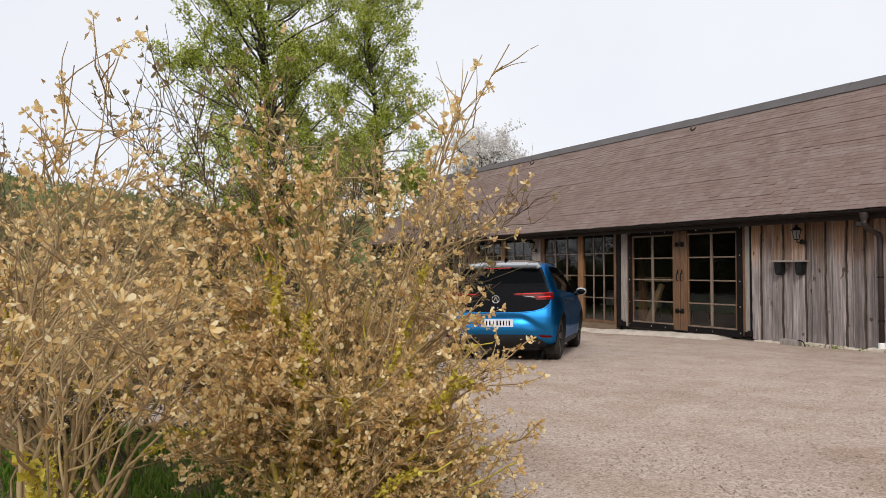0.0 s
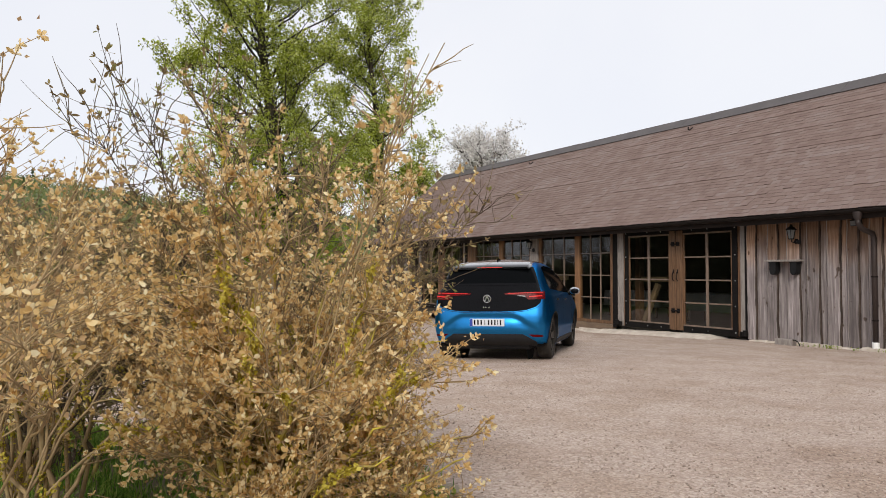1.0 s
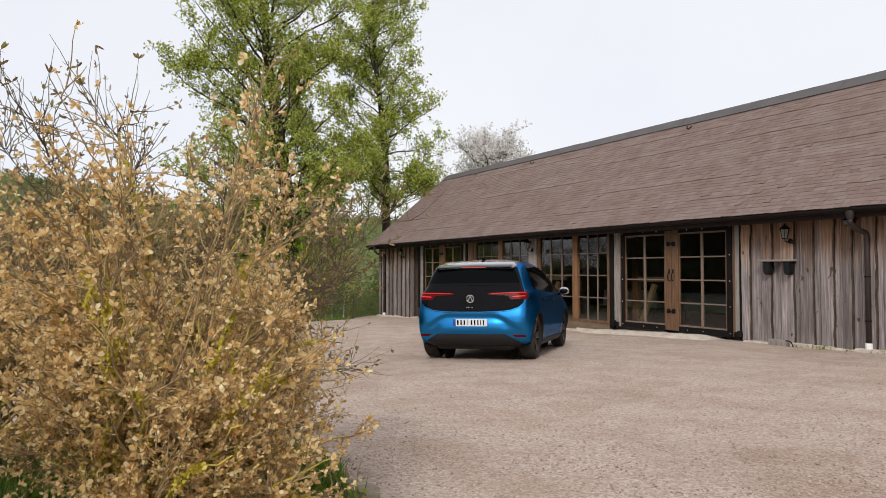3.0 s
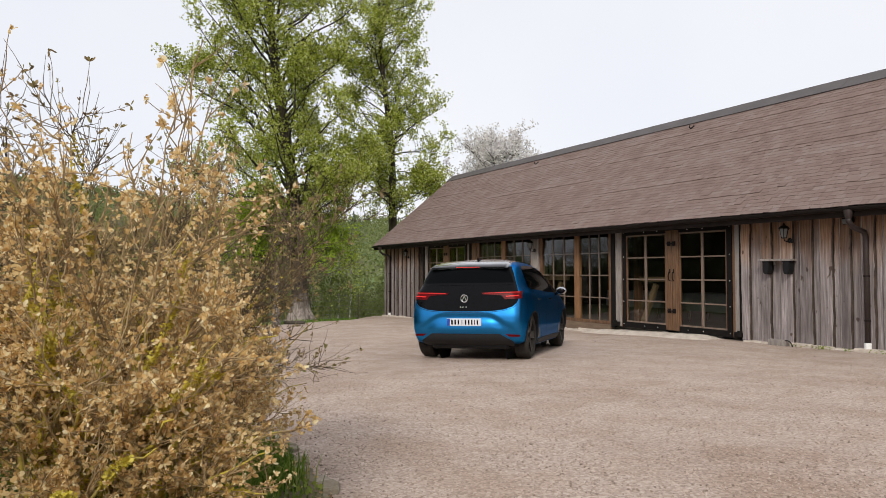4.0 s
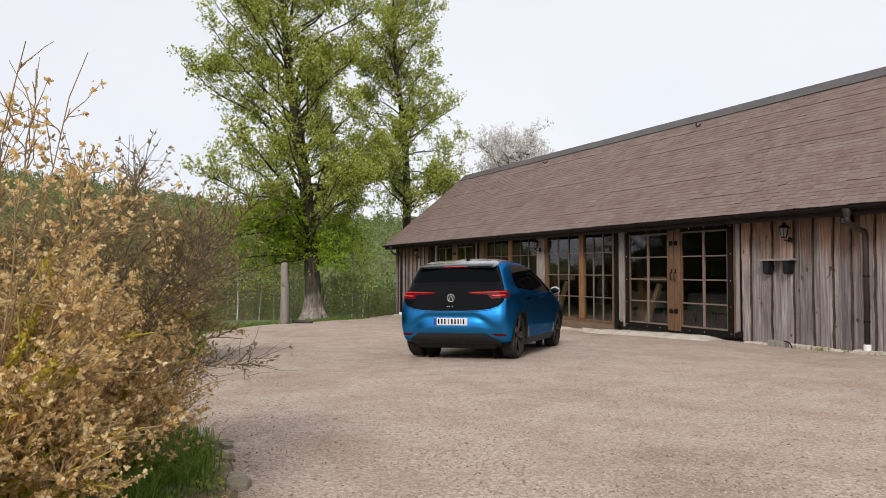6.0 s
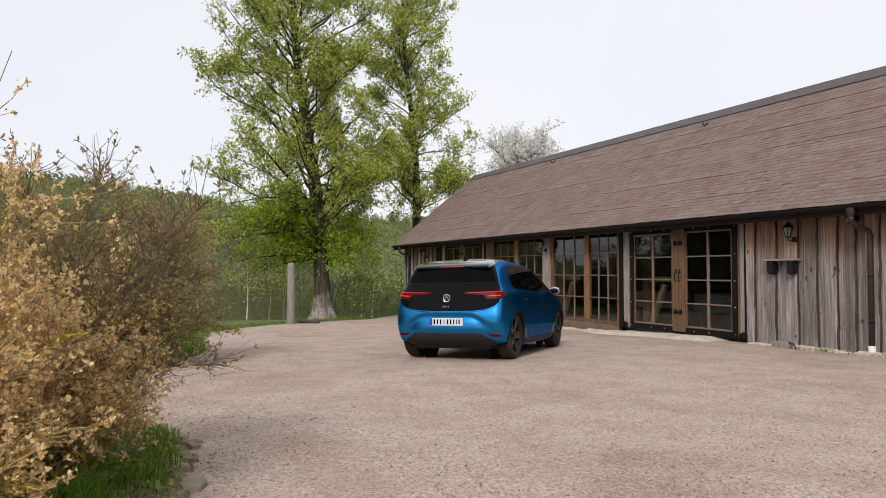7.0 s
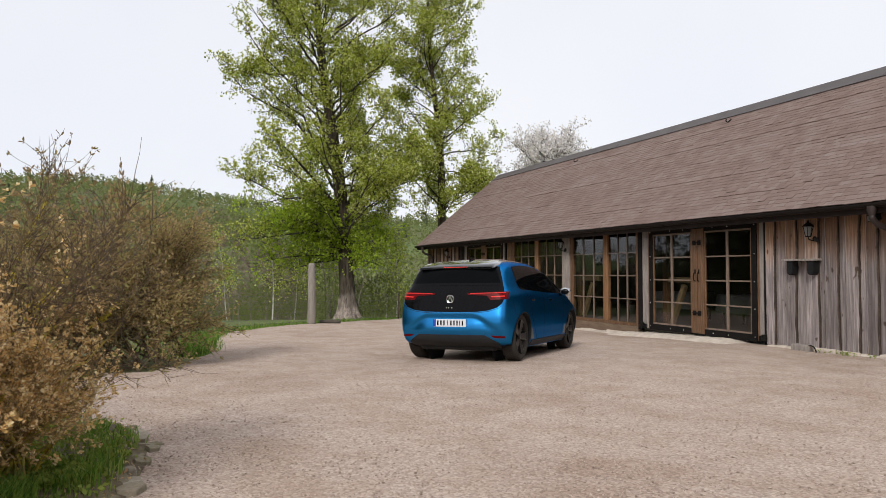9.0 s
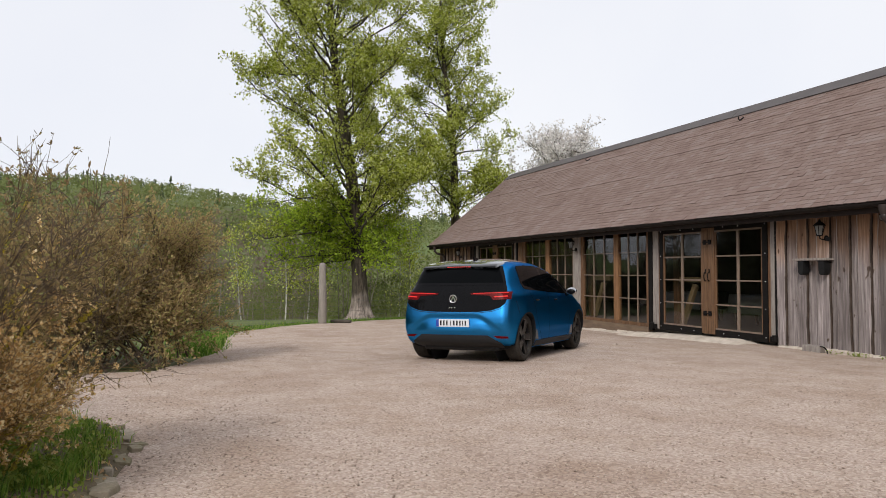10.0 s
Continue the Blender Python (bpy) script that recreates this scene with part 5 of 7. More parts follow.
def build_car(m):
    car = thing("car", m, "metallic blue electric hatchback with black tailgate parked on gravel", "car")
    # body with open wheel arches
    bm = shell.copy()
    def arch_of(p):
        for ax in AXLES:
            if abs(p.y) > 0.5 and math.hypot(p.x - ax, p.z - ARCH_Z) < ARCH_R:
                return ax
        return None
    gone = []
    for f in bm.faces:
        c = f.calc_center_median()
        if arch_of(c) is not None or (c.z < 0.235 and c.x < -0.15):
            gone.append(f)
    bmesh.ops.delete(bm, geom=gone, context="FACES")
    for e in [e for e in bm.edges if e.is_boundary]:
        for v in e.verts:
            for ax in AXLES:
                d = Vector((v.co.x - ax, v.co.z - ARCH_Z))
                if abs(v.co.y) > 0.5 and 0.2 < d.length < ARCH_R + 0.06 and v.co.z > 0.18:
                    d = d.normalized() * ARCH_R
                    v.co.x, v.co.z = ax + d.x, ARCH_Z + d.y
    body = part("body", bm, M["paint"], car, "metallic blue bodywork")
    sharp_smooth(body, 40)
    for ax in AXLES:
        for s in (-1, 1):
            bm = bmesh.new()
            rows = []
            for a in np.linspace(radians(-24), radians(204), 25):
                c, q = math.cos(a), math.sin(a)
                y_edge = cast("left" if s > 0 else "right", ax + ARCH_R * c, max(ARCH_Z + ARCH_R * q, 0.19), 0.0)[0].y
                rows.append([bm.verts.new((ax + (ARCH_R - d) * c, yy, ARCH_Z + (ARCH_R - d) * q)) for d, yy in ((-0.010, y_edge + s * 0.006), (0.004, y_edge + s * 0.006), (0.006, s * 0.52))])
            for a, b in zip(rows, rows[1:]):
                for i in range(2):
                    bm.faces.new((a[i], a[i + 1], b[i + 1], b[i]))
            part("wheel_arch", bm, M["car_seam"], car)
            bm = lathe(bmesh.new(), [(0.0, 0.0), (0.40, 0.0)], 24, pose(ax, s * 0.52, ARCH_Z, 90))
            part("arch_liner", bm, M["car_seam"], car)
            wheel(car, ax, s)
    part("underbody", boxed((-0.42, -0.60, 0.155), (3.2, 0.60, 0.30), 0.03), M["car_plastic"], car)
    # tailgate and rear
    half = [(0.725, 1.120), (0.765, 1.02), (0.785, 0.900), (0.770, 0.840), (0.71, 0.785), (0.58, 0.742), (0.40, 0.722), (0.18, 0.717)]
    hatch = half + [(-u, v) for u, v in half[::-1]]
    panel("tailgate_panel", "rear", hatch[::-1], M["car_black"], car, 0.006, 0.025, label="gloss black tailgate panel")
    half = [(0.725, 1.121), (0.700, 1.20), (0.668, 1.29), (0.632, 1.372)]
    panel("window_surround", "rear", half + [(-u, v) for u, v in half[::-1]], M["car_black"], car, 0.006, 0.02, label="gloss black window surround")
    half = [(0.700, 1.125), (0.655, 1.235), (0.600, 1.352)]
    panel("rear_window", "rear", half + [(-u, v) for u, v in half[::-1]], M["car_glass"], car, 0.009, 0.03, label="dark tinted rear window")
    panel("window_band", "rear", [(-0.70, 1.098), (0.70, 1.098), (0.70, 1.13), (-0.70, 1.13)], M["car_black"], car, 0.010)
    for mir in (False, True):
        panel("tail_lamp", "rear", [(0.25, 0.985), (0.50, 0.995), (0.805, 1.005), (0.822, 0.900), (0.60, 0.888), (0.55, 0.948), (0.27, 0.962)], M["tail_red"], car, 0.010, 0.03, "red tail lamp", mir)
        panel("lamp_bar", "rear", [(0.30, 0.980), (0.785, 0.993), (0.787, 0.985), (0.30, 0.974)], M["tail_lit"], car, 0.014, 0.03, "lit light bar", mir)
        panel("lamp_bar", "rear", [(0.61, 0.938), (0.785, 0.948), (0.788, 0.934), (0.62, 0.924)], M["tail_lit"], car, 0.014, 0.03, "lit light bar", mir)
        panel("rear_reflector", "rear", [(0.60, 0.388), (0.80, 0.380), (0.80, 0.352), (0.66, 0.354)], M["tail_red"], car, 0.006, 0.03, "red reflector", mir)
        # flank pieces
        side = "left" if mir else "right"
        panel("rear_side_window", side, [(0.00, 1.13), (0.05, 1.062), (0.12, 1.045), (1.03, 1.015), (1.03, 1.420), (0.45, 1.413), (0.06, 1.385), (0.02, 1.35)], M["car_glass"], car, 0.004, 0.05, "dark tinted side window")
        panel("front_side_window", side, [(1.11, 1.008), (2.30, 0.985), (2.36, 1.01), (1.98, 1.24), (1.66, 1.375), (1.40, 1.41), (1.11, 1.408)], M["car_glass"], car, 0.004, 0.05, "dark tinted side window")
        panel("door_pillar", side, [(1.032, 1.012), (1.108, 1.010), (1.108, 1.408), (1.032, 1.405)], M["car_black"], car, 0.003, 0.05)
        panel("pillar_fin", side, [(-0.385, 1.374), (-0.330, 1.376), (-0.395, 1.24), (-0.455, 1.10), (-0.500, 1.045), (-0.520, 1.055), (-0.480, 1.16), (-0.430, 1.29)], M["car_black"], car, 0.005, 0.03, "gloss black fin beside the rear window")
        panel("sill_trim", side, [(0.40, 0.19), (2.38, 0.19), (2.36, 0.275), (0.43, 0.275)], M["car_plastic"], car, 0.008, 0.06, "dark grey sill trim")
        panel("stone_guard", side, [(0.385, 0.30), (0.55, 0.285), (0.49, 0.38), (0.43, 0.45), (0.388, 0.44)], M["guard"], car, 0.003, 0.04, "grey film behind the wheel arch")
        panel("stone_guard", side, [(2.20, 0.285), (2.380, 0.30), (2.375, 0.44), (2.33, 0.45), (2.27, 0.38)], M["guard"], car, 0.003, 0.04, "grey film before the wheel arch")
        seam("door_gap", side, [(0.24, 1.02), (0.32, 0.86), (0.40, 0.66), (0.47, 0.56), (0.62, 0.40), (0.70, 0.28)], car)
        seam("door_gap", side, [(1.07, 1.0), (1.08, 0.7), (1.07, 0.28)], car)
        seam("door_gap", side, [(2.20, 0.985), (2.24, 0.75), (2.20, 0.5), (2.12, 0.28)], car)
        seam("door_gap", side, [(0.70, 0.28), (2.12, 0.28)], car)
        seam("bumper_gap", side, [(-0.36, 0.88), (-0.30, 0.70)], car)
        for hx in (0.50, 1.45):
            bm = bmesh.new()
            p, n = cast(side, hx, 0.885, 0.0)
            box(bm, (-0.085, -0.008, -0.012), (0.085, 0.008, 0.012), 0.004, Matrix.Translation(p))
            part("door_handle", bm, M["car_black"], car)
        s = 1 if mir else -1
        mirror = part("door_mirror", ball(bmesh.new(), (2.06, s * 0.98, 1.025), 0.085, (0.75, 1.15, 0.78)), M["silver"], car, "silver door mirror", True)
        bm = bmesh.new()
        tube(bm, [(2.12, s * 0.83, 0.965), (2.08, s * 0.93, 0.99)], [0.03, 0.025], 8)
        part("mirror_arm", bm, M["car_black"], mirror)
        bm = ball(bmesh.new(), (2.012, s * 0.983, 1.018), 0.068, (0.35, 1.05, 0.70))
        part("mirror_glass", bm, M["car_black"], mirror, smooth=True)
        panel("head_lamp", "front", [(0.45, 0.66), (0.80, 0.72), (0.78, 0.80), (0.5, 0.76)], M["chrome"], car, 0.006, 0.05, "clear headlamp", mir)
    panel("diffuser", "rear", [(-0.52, 0.392), (-0.70, 0.285), (-0.70, 0.235), (-0.62, 0.173), (0.62, 0.173), (0.70, 0.235), (0.70, 0.285), (0.52, 0.392)], M["car_plastic"], car, 0.010, 0.05, "dark grey lower bumper")
    seam("tailgate_gap", "rear", [(-0.785, 0.825), (-0.72, 0.770), (-0.58, 0.728), (-0.40, 0.708), (-0.18, 0.703), (0.18, 0.703), (0.40, 0.708), (0.58, 0.728), (0.72, 0.770), (0.785, 0.825)], car)
    # roof and spoiler
    panel("roof_panel", "top", [(-0.24, -0.58), (0.4, -0.60), (1.2, -0.60), (1.66, -0.55), (1.66, 0.55), (1.2, 0.60), (0.4, 0.60), (-0.24, 0.58)], M["car_roof"], car, 0.004, 0.08, "gloss black roof")
    bm = bmesh.new()
    for x, w, z0, z1 in ((-0.462, 0.585, 1.370, 1.378), (-0.448, 0.603, 1.364, 1.392), (-0.34, 0.618, 1.368, 1.424), (-0.10, 0.600, 1.38, 1.464), (0.10, 0.52, 1.41, 1.496)):
        for y, zt in ((-w, z1 - 0.035), (-w * 0.93, z1 - 0.008), (-w * 0.5, z1), (0, z1 + 0.006), (w * 0.5, z1), (w * 0.93, z1 - 0.008), (w, z1 - 0.035)):
            bm.verts.new((x, y, zt))
        for y in (w * 0.97, 0.0, -w * 0.97):
            bm.verts.new((x, y, z0))
    bm.verts.ensure_lookup_table()
    for i in range(4):
        for k in range(10):
            a, b = i * 10 + k, i * 10 + (k + 1) % 10
            bm.faces.new([bm.verts[j] for j in (a, b, b + 10, a + 10)])
    bm.faces.new([bm.verts[k] for k in range(10)])
    bm.faces.new([bm.verts[40 + k] for k in range(10)])
    bmesh.ops.recalc_face_normals(bm, faces=bm.faces[:])
    sharp_smooth(part("spoiler", bm, M["car_roof"], car, "gloss black roof spoiler"), 30)
    part("brake_strip", boxed((-0.472, -0.19, 1.366), (-0.458, 0.19, 1.374), 0.003), M["tail_lit"], car, "thin red brake light strip")
    bm = bmesh.new()
    tube(bm, [(-0.47, 0.13, 1.17), (-0.50, -0.02, 1.165), (-0.50, -0.24, 1.16)], [0.012, 0.012, 0.006], 6)
    part("wiper", bm, M["car_black"], car)
    bm = bmesh.new()
    for x0, x1, z1 in ((0.10, 0.32, 1.545),):
        a = [bm.verts.new(p) for p in ((x0, -0.018, 1.488), (x1, -0.022, 1.505), (x1, 0.022, 1.505), (x0, 0.018, 1.488))]
        t = [bm.verts.new(p) for p in ((x0 - 0.01, -0.006, z1), (x0 + 0.05, -0.008, z1), (x0 + 0.05, 0.008, z1), (x0 - 0.01, 0.006, z1))]
        bm.faces.new(t)
        for i in range(4):
            bm.faces.new((a[i], a[(i + 1) % 4], t[(i + 1) % 4], t[i]))
    part("antenna", bm, M["car_black"], car)
    # plate, badge
    px = cast("rear", 0.0, 0.56, 0.0)[0].x
    plate = part("number_plate", boxed((px - 0.016, -0.26, 0.505), (px - 0.006, 0.26, 0.615), 0.003), M["plate_white"], car, "white number plate with a blue strip")
    part("plate_strip", boxed((px - 0.018, 0.215, 0.508), (px - 0.0155, 0.258, 0.612)), M["plate_blue"], plate)
    y = 0.195
    for w in (0.024, 0.022, 0.021, 0.0, 0.010, 0.0, 0.022, 0.021, 0.019, 0.011, 0.019):
        if w:
            part("plate_bar", boxed((px - 0.0185, y - w, 0.526), (px - 0.0155, y, 0.596)), M["car_black"], plate)
            y -= w + 0.027
        else:
            y -= 0.012
    bx = cast("rear", 0.0, 0.905, 0.0)[0].x
    bm = bmesh.new()
    lathe(bm, [(0.058, 0.0), (0.058, 0.010), (0.054, 0.013), (0.048, 0.010), (0.048, 0.0)], 28, pose(bx - 0.012, 0, 0.905, 0, -90, 0))
    for ang in (-24, 24):
        box(bm, (-0.004, -0.006, -0.042), (0.004, 0.006, 0.042), 0, pose(bx - 0.016, 0.017 * (1 if ang > 0 else -1), 0.905, ang, 0, 0))
    bmesh.ops.recalc_face_normals(bm, faces=bm.faces[:])
    part("badge", bm, M["chrome"], car, "round chrome badge")
    bx2 = cast("rear", 0.0, 0.778, 0.0)[0].x
    for yy in (0.05, 0.018, -0.032):
        part("badge_bar", boxed((bx2 - 0.016, yy - 0.011, 0.768), (bx2 - 0.004, yy + 0.011, 0.788), 0.003), M["chrome"], car)
    panel("windscreen", "front", [(-0.74, 1.04), (0.74, 1.04), (0.58, 1.40), (-0.58, 1.40)], M["car_glass"], car, 0.005, 0.06, "dark windscreen")
    return car


CAR_X, CAR_Y, CAR_TURN = -10.36, -6.36, 133.6
h_dir = Vector((math.cos(radians(CAR_TURN)), math.sin(radians(CAR_TURN)), 0))
fx, fy = CAR_X + 2.77 * h_dir.x, CAR_Y + 2.77 * h_dir.y
rise = (gz(fx, fy) - gz(CAR_X, CAR_Y)) / 2.77
lx, ly = -h_dir.y * 0.77, h_dir.x * 0.77
tilt = (gz(CAR_X + lx, CAR_Y + ly) - gz(CAR_X - lx, CAR_Y - ly)) / 1.54
build_car(Matrix.Translation((CAR_X, CAR_Y, gz(CAR_X, CAR_Y) + 0.012)) @ pose(0, 0, 0, 0, 0, CAR_TURN) @ pose(0, 0, 0, math.degrees(math.atan(tilt)), -math.degrees(math.atan(rise)), 0))
shell.free()

# ---- plants ----
def leaf_mesh(name, centres, length, width, mat, rng, along=None, fold=0.25, lift=0.0):
    """Many small folded leaves at the given centres; along: the way each one points, else any way."""
    c = np.asarray(centres, dtype=float)
    n = len(c)
    a = rng.normal(size=(n, 3)) if along is None else np.asarray(along) + 0.55 * rng.normal(size=(n, 3))
    a[:, 2] += lift
    a /= np.linalg.norm(a, axis=1, keepdims=True)
    b = np.cross(a, rng.normal(size=(n, 3)))
    b /= np.linalg.norm(b, axis=1, keepdims=True)
    nn = np.cross(a, b)
    L = (length * rng.uniform(0.65, 1.3, n))[:, None]
    W = (width * rng.uniform(0.7, 1.25, n))[:, None]
    verts = np.empty((n, 4, 3))
    verts[:, 0] = c - a * L * 0.5
    verts[:, 1] = c + b * W * 0.5 + nn * W * fold + a * L * 0.05
    verts[:, 2] = c + a * L * 0.5
    verts[:, 3] = c - b * W * 0.5 + nn * W * fold + a * L * 0.05
    idx = np.arange(n)[:, None] * 4
    tri = np.concatenate([idx + (0, 1, 2), idx + (0, 2, 3)], axis=1).reshape(-1, 3)
    me = bpy.data.meshes.new(name)
    me.vertices.add(n * 4)
    me.vertices.foreach_set("co", verts.reshape(-1))
    me.loops.add(len(tri) * 3)
    me.loops.foreach_set("vertex_index", tri.reshape(-1).astype(np.int32))
    me.polygons.add(len(tri))
    me.polygons.foreach_set("loop_start", np.arange(0, len(tri) * 3, 3, dtype=np.int32))
    me.update(calc_edges=True)
    me.validate()
    me.materials.append(mat)
    return me


class Sticks:
    """Collects tapered sticks into one mesh."""

    def __init__(self):
        self.v, self.f = [], []

    def add(self, pts, r0, r1, sides=5):
        pts = np.asarray(pts, dtype=float)
        m = len(pts)
        d = np.gradient(pts, axis=0)
        d /= np.linalg.norm(d, axis=1, keepdims=True) + 1e-9
        ref = np.array((0.3, 0.5, 0.81)) if abs(d[0][2]) < 0.9 else np.array((1.0, 0.2, 0.0))
        u = np.cross(d, ref)
        u /= np.linalg.norm(u, axis=1, keepdims=True) + 1e-9
        w = np.cross(d, u)
        o = len(self.v)
        for i in range(m):
            r = r0 + (r1 - r0) * i / (m - 1)
            for k in range(sides):
                t = 2 * math.pi * k / sides
                self.v.append(tuple(pts[i] + (u[i] * math.cos(t) + w[i] * math.sin(t)) * r))
        for i in range(m - 1):
            for k in range(sides):
                a, b = o + i * sides + k, o + i * sides + (k + 1) % sides
                self.f.append((a, b, b + sides, a + sides))

    def mesh(self, name, mat):
        return mesh_of(name, self.v, self.f, mat, True)


def curve_pts(p, d, length, n, rng, up=0.0, wander=0.15):
    """A wandering line from p along d, bending upwards by up."""
    d = np.asarray(d, dtype=float)
    d = d / np.linalg.norm(d)
    out = [np.asarray(p, dtype=float)]
    for i in range(n):
        d = d + rng.normal(size=3) * wander + np.array((0, 0, up))
        d /= np.linalg.norm(d)
        out.append(out[-1] + d * length / n)
    return np.array(out)


def tall_tree(name, x, y, height, lean, r0, limbs, wide, wide_side, low_z, keep, leaf, mats, label, seed, per=14, base_drop=0.15, spread=0.21, first_leaf=0.0, rise=(0.2, 0.85), skirt=0):
    """wide: half widths of the crown at its foot, middle and top; limbs climb outwards to that outline."""
    rng = np.random.default_rng(seed)
    z0 = float(land(np.float64(x), np.float64(y))) - base_drop
    t = thing(name, pose(x, y, z0), label, "tree")
    n = 26
    trunk = np.array([(lean[0] * (i / n) ** 1.2 + 0.12 * math.sin(i * 0.55 + seed), lean[1] * (i / n) ** 1.2 + 0.12 * math.cos(i * 0.43 + seed), height * i / n) for i in range(n + 1)])
    # trunk with a flared, ribbed foot
    bm = bmesh.new()
    rings = []
    sides = 20
    for i in range(n + 1):
        k = i / n
        r = r0 * (1 - k) ** 0.8 + 0.02
        ring = []
        for s in range(sides):
            a = 2 * math.pi * s / sides
            flare = 1 + 0.75 * math.exp(-trunk[i][2] / 0.55) * (1 + 0.35 * math.sin(a * 5 + seed)) + 0.06 * math.sin(a * 7 + trunk[i][2])
            ring.append(bm.verts.new((trunk[i][0] + r * flare * math.cos(a), trunk[i][1] + r * flare * math.sin(a), trunk[i][2])))
        rings.append(ring)
    # more rings near the foot
    for a, b in zip(rings, rings[1:]):
        for s in range(sides):
            bm.faces.new((a[s], a[(s + 1) % sides], b[(s + 1) % sides], b[s]))
    low_edges = [e for e in bm.edges if abs(e.verts[0].co.z - e.verts[1].co.z) > 0.3 and max(e.verts[0].co.z, e.verts[1].co.z) < 2.5]
    bmesh.ops.subdivide_edges(bm, edges=low_edges, cuts=3)
    for v in bm.verts:
        if v.co.z < 2.4:
            base = Vector((v.co.x, v.co.y, 0))
            a = math.atan2(v.co.y, v.co.x)
            rr = r0 * (1 - v.co.z / height) ** 0.8 * (1 + 0.75 * math.exp(-v.co.z / 0.55) * (1 + 0.35 * math.sin(a * 5 + seed)) + 0.06 * math.sin(a * 7 + v.co.z))
            i = min(int(v.co.z / height * n), n - 1)
            cx = trunk[i] + (trunk[i + 1] - trunk[i]) * (v.co.z / height * n - i)
            v.co.x, v.co.y = cx[0] + rr * math.cos(a), cx[1] + rr * math.sin(a)
    part("trunk", bm, M["bark"], t, "rough grey-brown bark", True)
    st = Sticks()
    tips, low_tips = [], []
    for i in range(limbs + skirt):
        low = i >= limbs
        k = (i + rng.random()) / limbs
        h = rng.uniform(low_z, low_z + 2.4) if low else low_z + 1.2 + (height - low_z - 1.2) * k ** 0.95
        j = min(int(h / height * n), n - 1)
        p = trunk[j] + (trunk[j + 1] - trunk[j]) * (h / height * n - j)
        az = i * 2.399 + rng.uniform(-0.5, 0.5)
        kk = min(1.0, (h - low_z) / (height - low_z))
        R = float(np.interp(kk, (0.0, 0.45, 1.0), wide)) * rng.uniform(0.50, 1.06) * (1 + wide_side[1] * math.cos(az - wide_side[0]))
        if low:
            R = rng.uniform(1.2, 2.9)
        up = rng.uniform(*rise) * (0.5 + 0.5 * min(1.0, kk / 0.45)) + 0.5 * kk if not low else rng.uniform(-0.1, 0.45)
        L = R * math.hypot(1.0, up * 0.9)
        limb = curve_pts(p, (math.cos(az), math.sin(az), up), L, 8, rng, 0.055, 0.2)
        rad = 0.010 + 0.009 * L
        st.add(limb, rad, 0.012, 6)
        leafy_from = rng.uniform(0.25, 0.5)
        for s in range(int(5 + L * 3.0)):
            q = rng.uniform(0.15, 1.0)
            f = q * 8
            g = min(int(f), 7)
            o = limb[g] + (limb[g + 1] - limb[g]) * (f - g)
            d = limb[g + 1] - limb[g]
            d = d / np.linalg.norm(d) + rng.normal(size=3) * 0.6 + (0, 0, 0.30)
            sl = (0.6 + 0.20 * L) * rng.uniform(0.5, 1.2) * (1.15 - 0.5 * q)
            sub = curve_pts(o, d, sl, 4, rng, 0.06, 0.16)
            st.add(sub, 0.013, 0.004, 4)
            if rng.random() > keep or (q < leafy_from and not low):
                continue
            for e in (2, 3, 4):
                (low_tips if low or o[2] < first_leaf else tips).append(sub[e])
                if rng.random() < 0.6:
                    tw = curve_pts(sub[e], rng.normal(size=3) + (0, 0, 0.4), rng.uniform(0.25, 0.55), 2, rng, 0.05, 0.2)
                    st.add(tw, 0.007, 0.003, 3)
                    (low_tips if low or o[2] < first_leaf else tips).append(tw[-1])
        tips.append(limb[-1])
    tagged(piece("branchwork", st.mesh("branchwork", M["bark_limb"]), t), kind="stuff")
    tips = np.array(tips)
    cs = np.repeat(tips, per, axis=0)
    cs = cs + rng.normal(size=cs.shape) * spread * np.array((1, 1, 0.85))
    piece("crown", leaf_mesh("crown", cs, leaf, leaf * 0.85, mats[0], rng, lift=0.1), t)
    if len(low_tips):
        lt = np.array(low_tips)
        cs = np.repeat(lt, per, axis=0)
        cs = cs + rng.normal(size=cs.shape) * spread
        piece("low_foliage", leaf_mesh("low_foliage", cs, leaf, leaf * 0.85, mats[1], rng), t, "bright green shoots low on the tree")
    return t


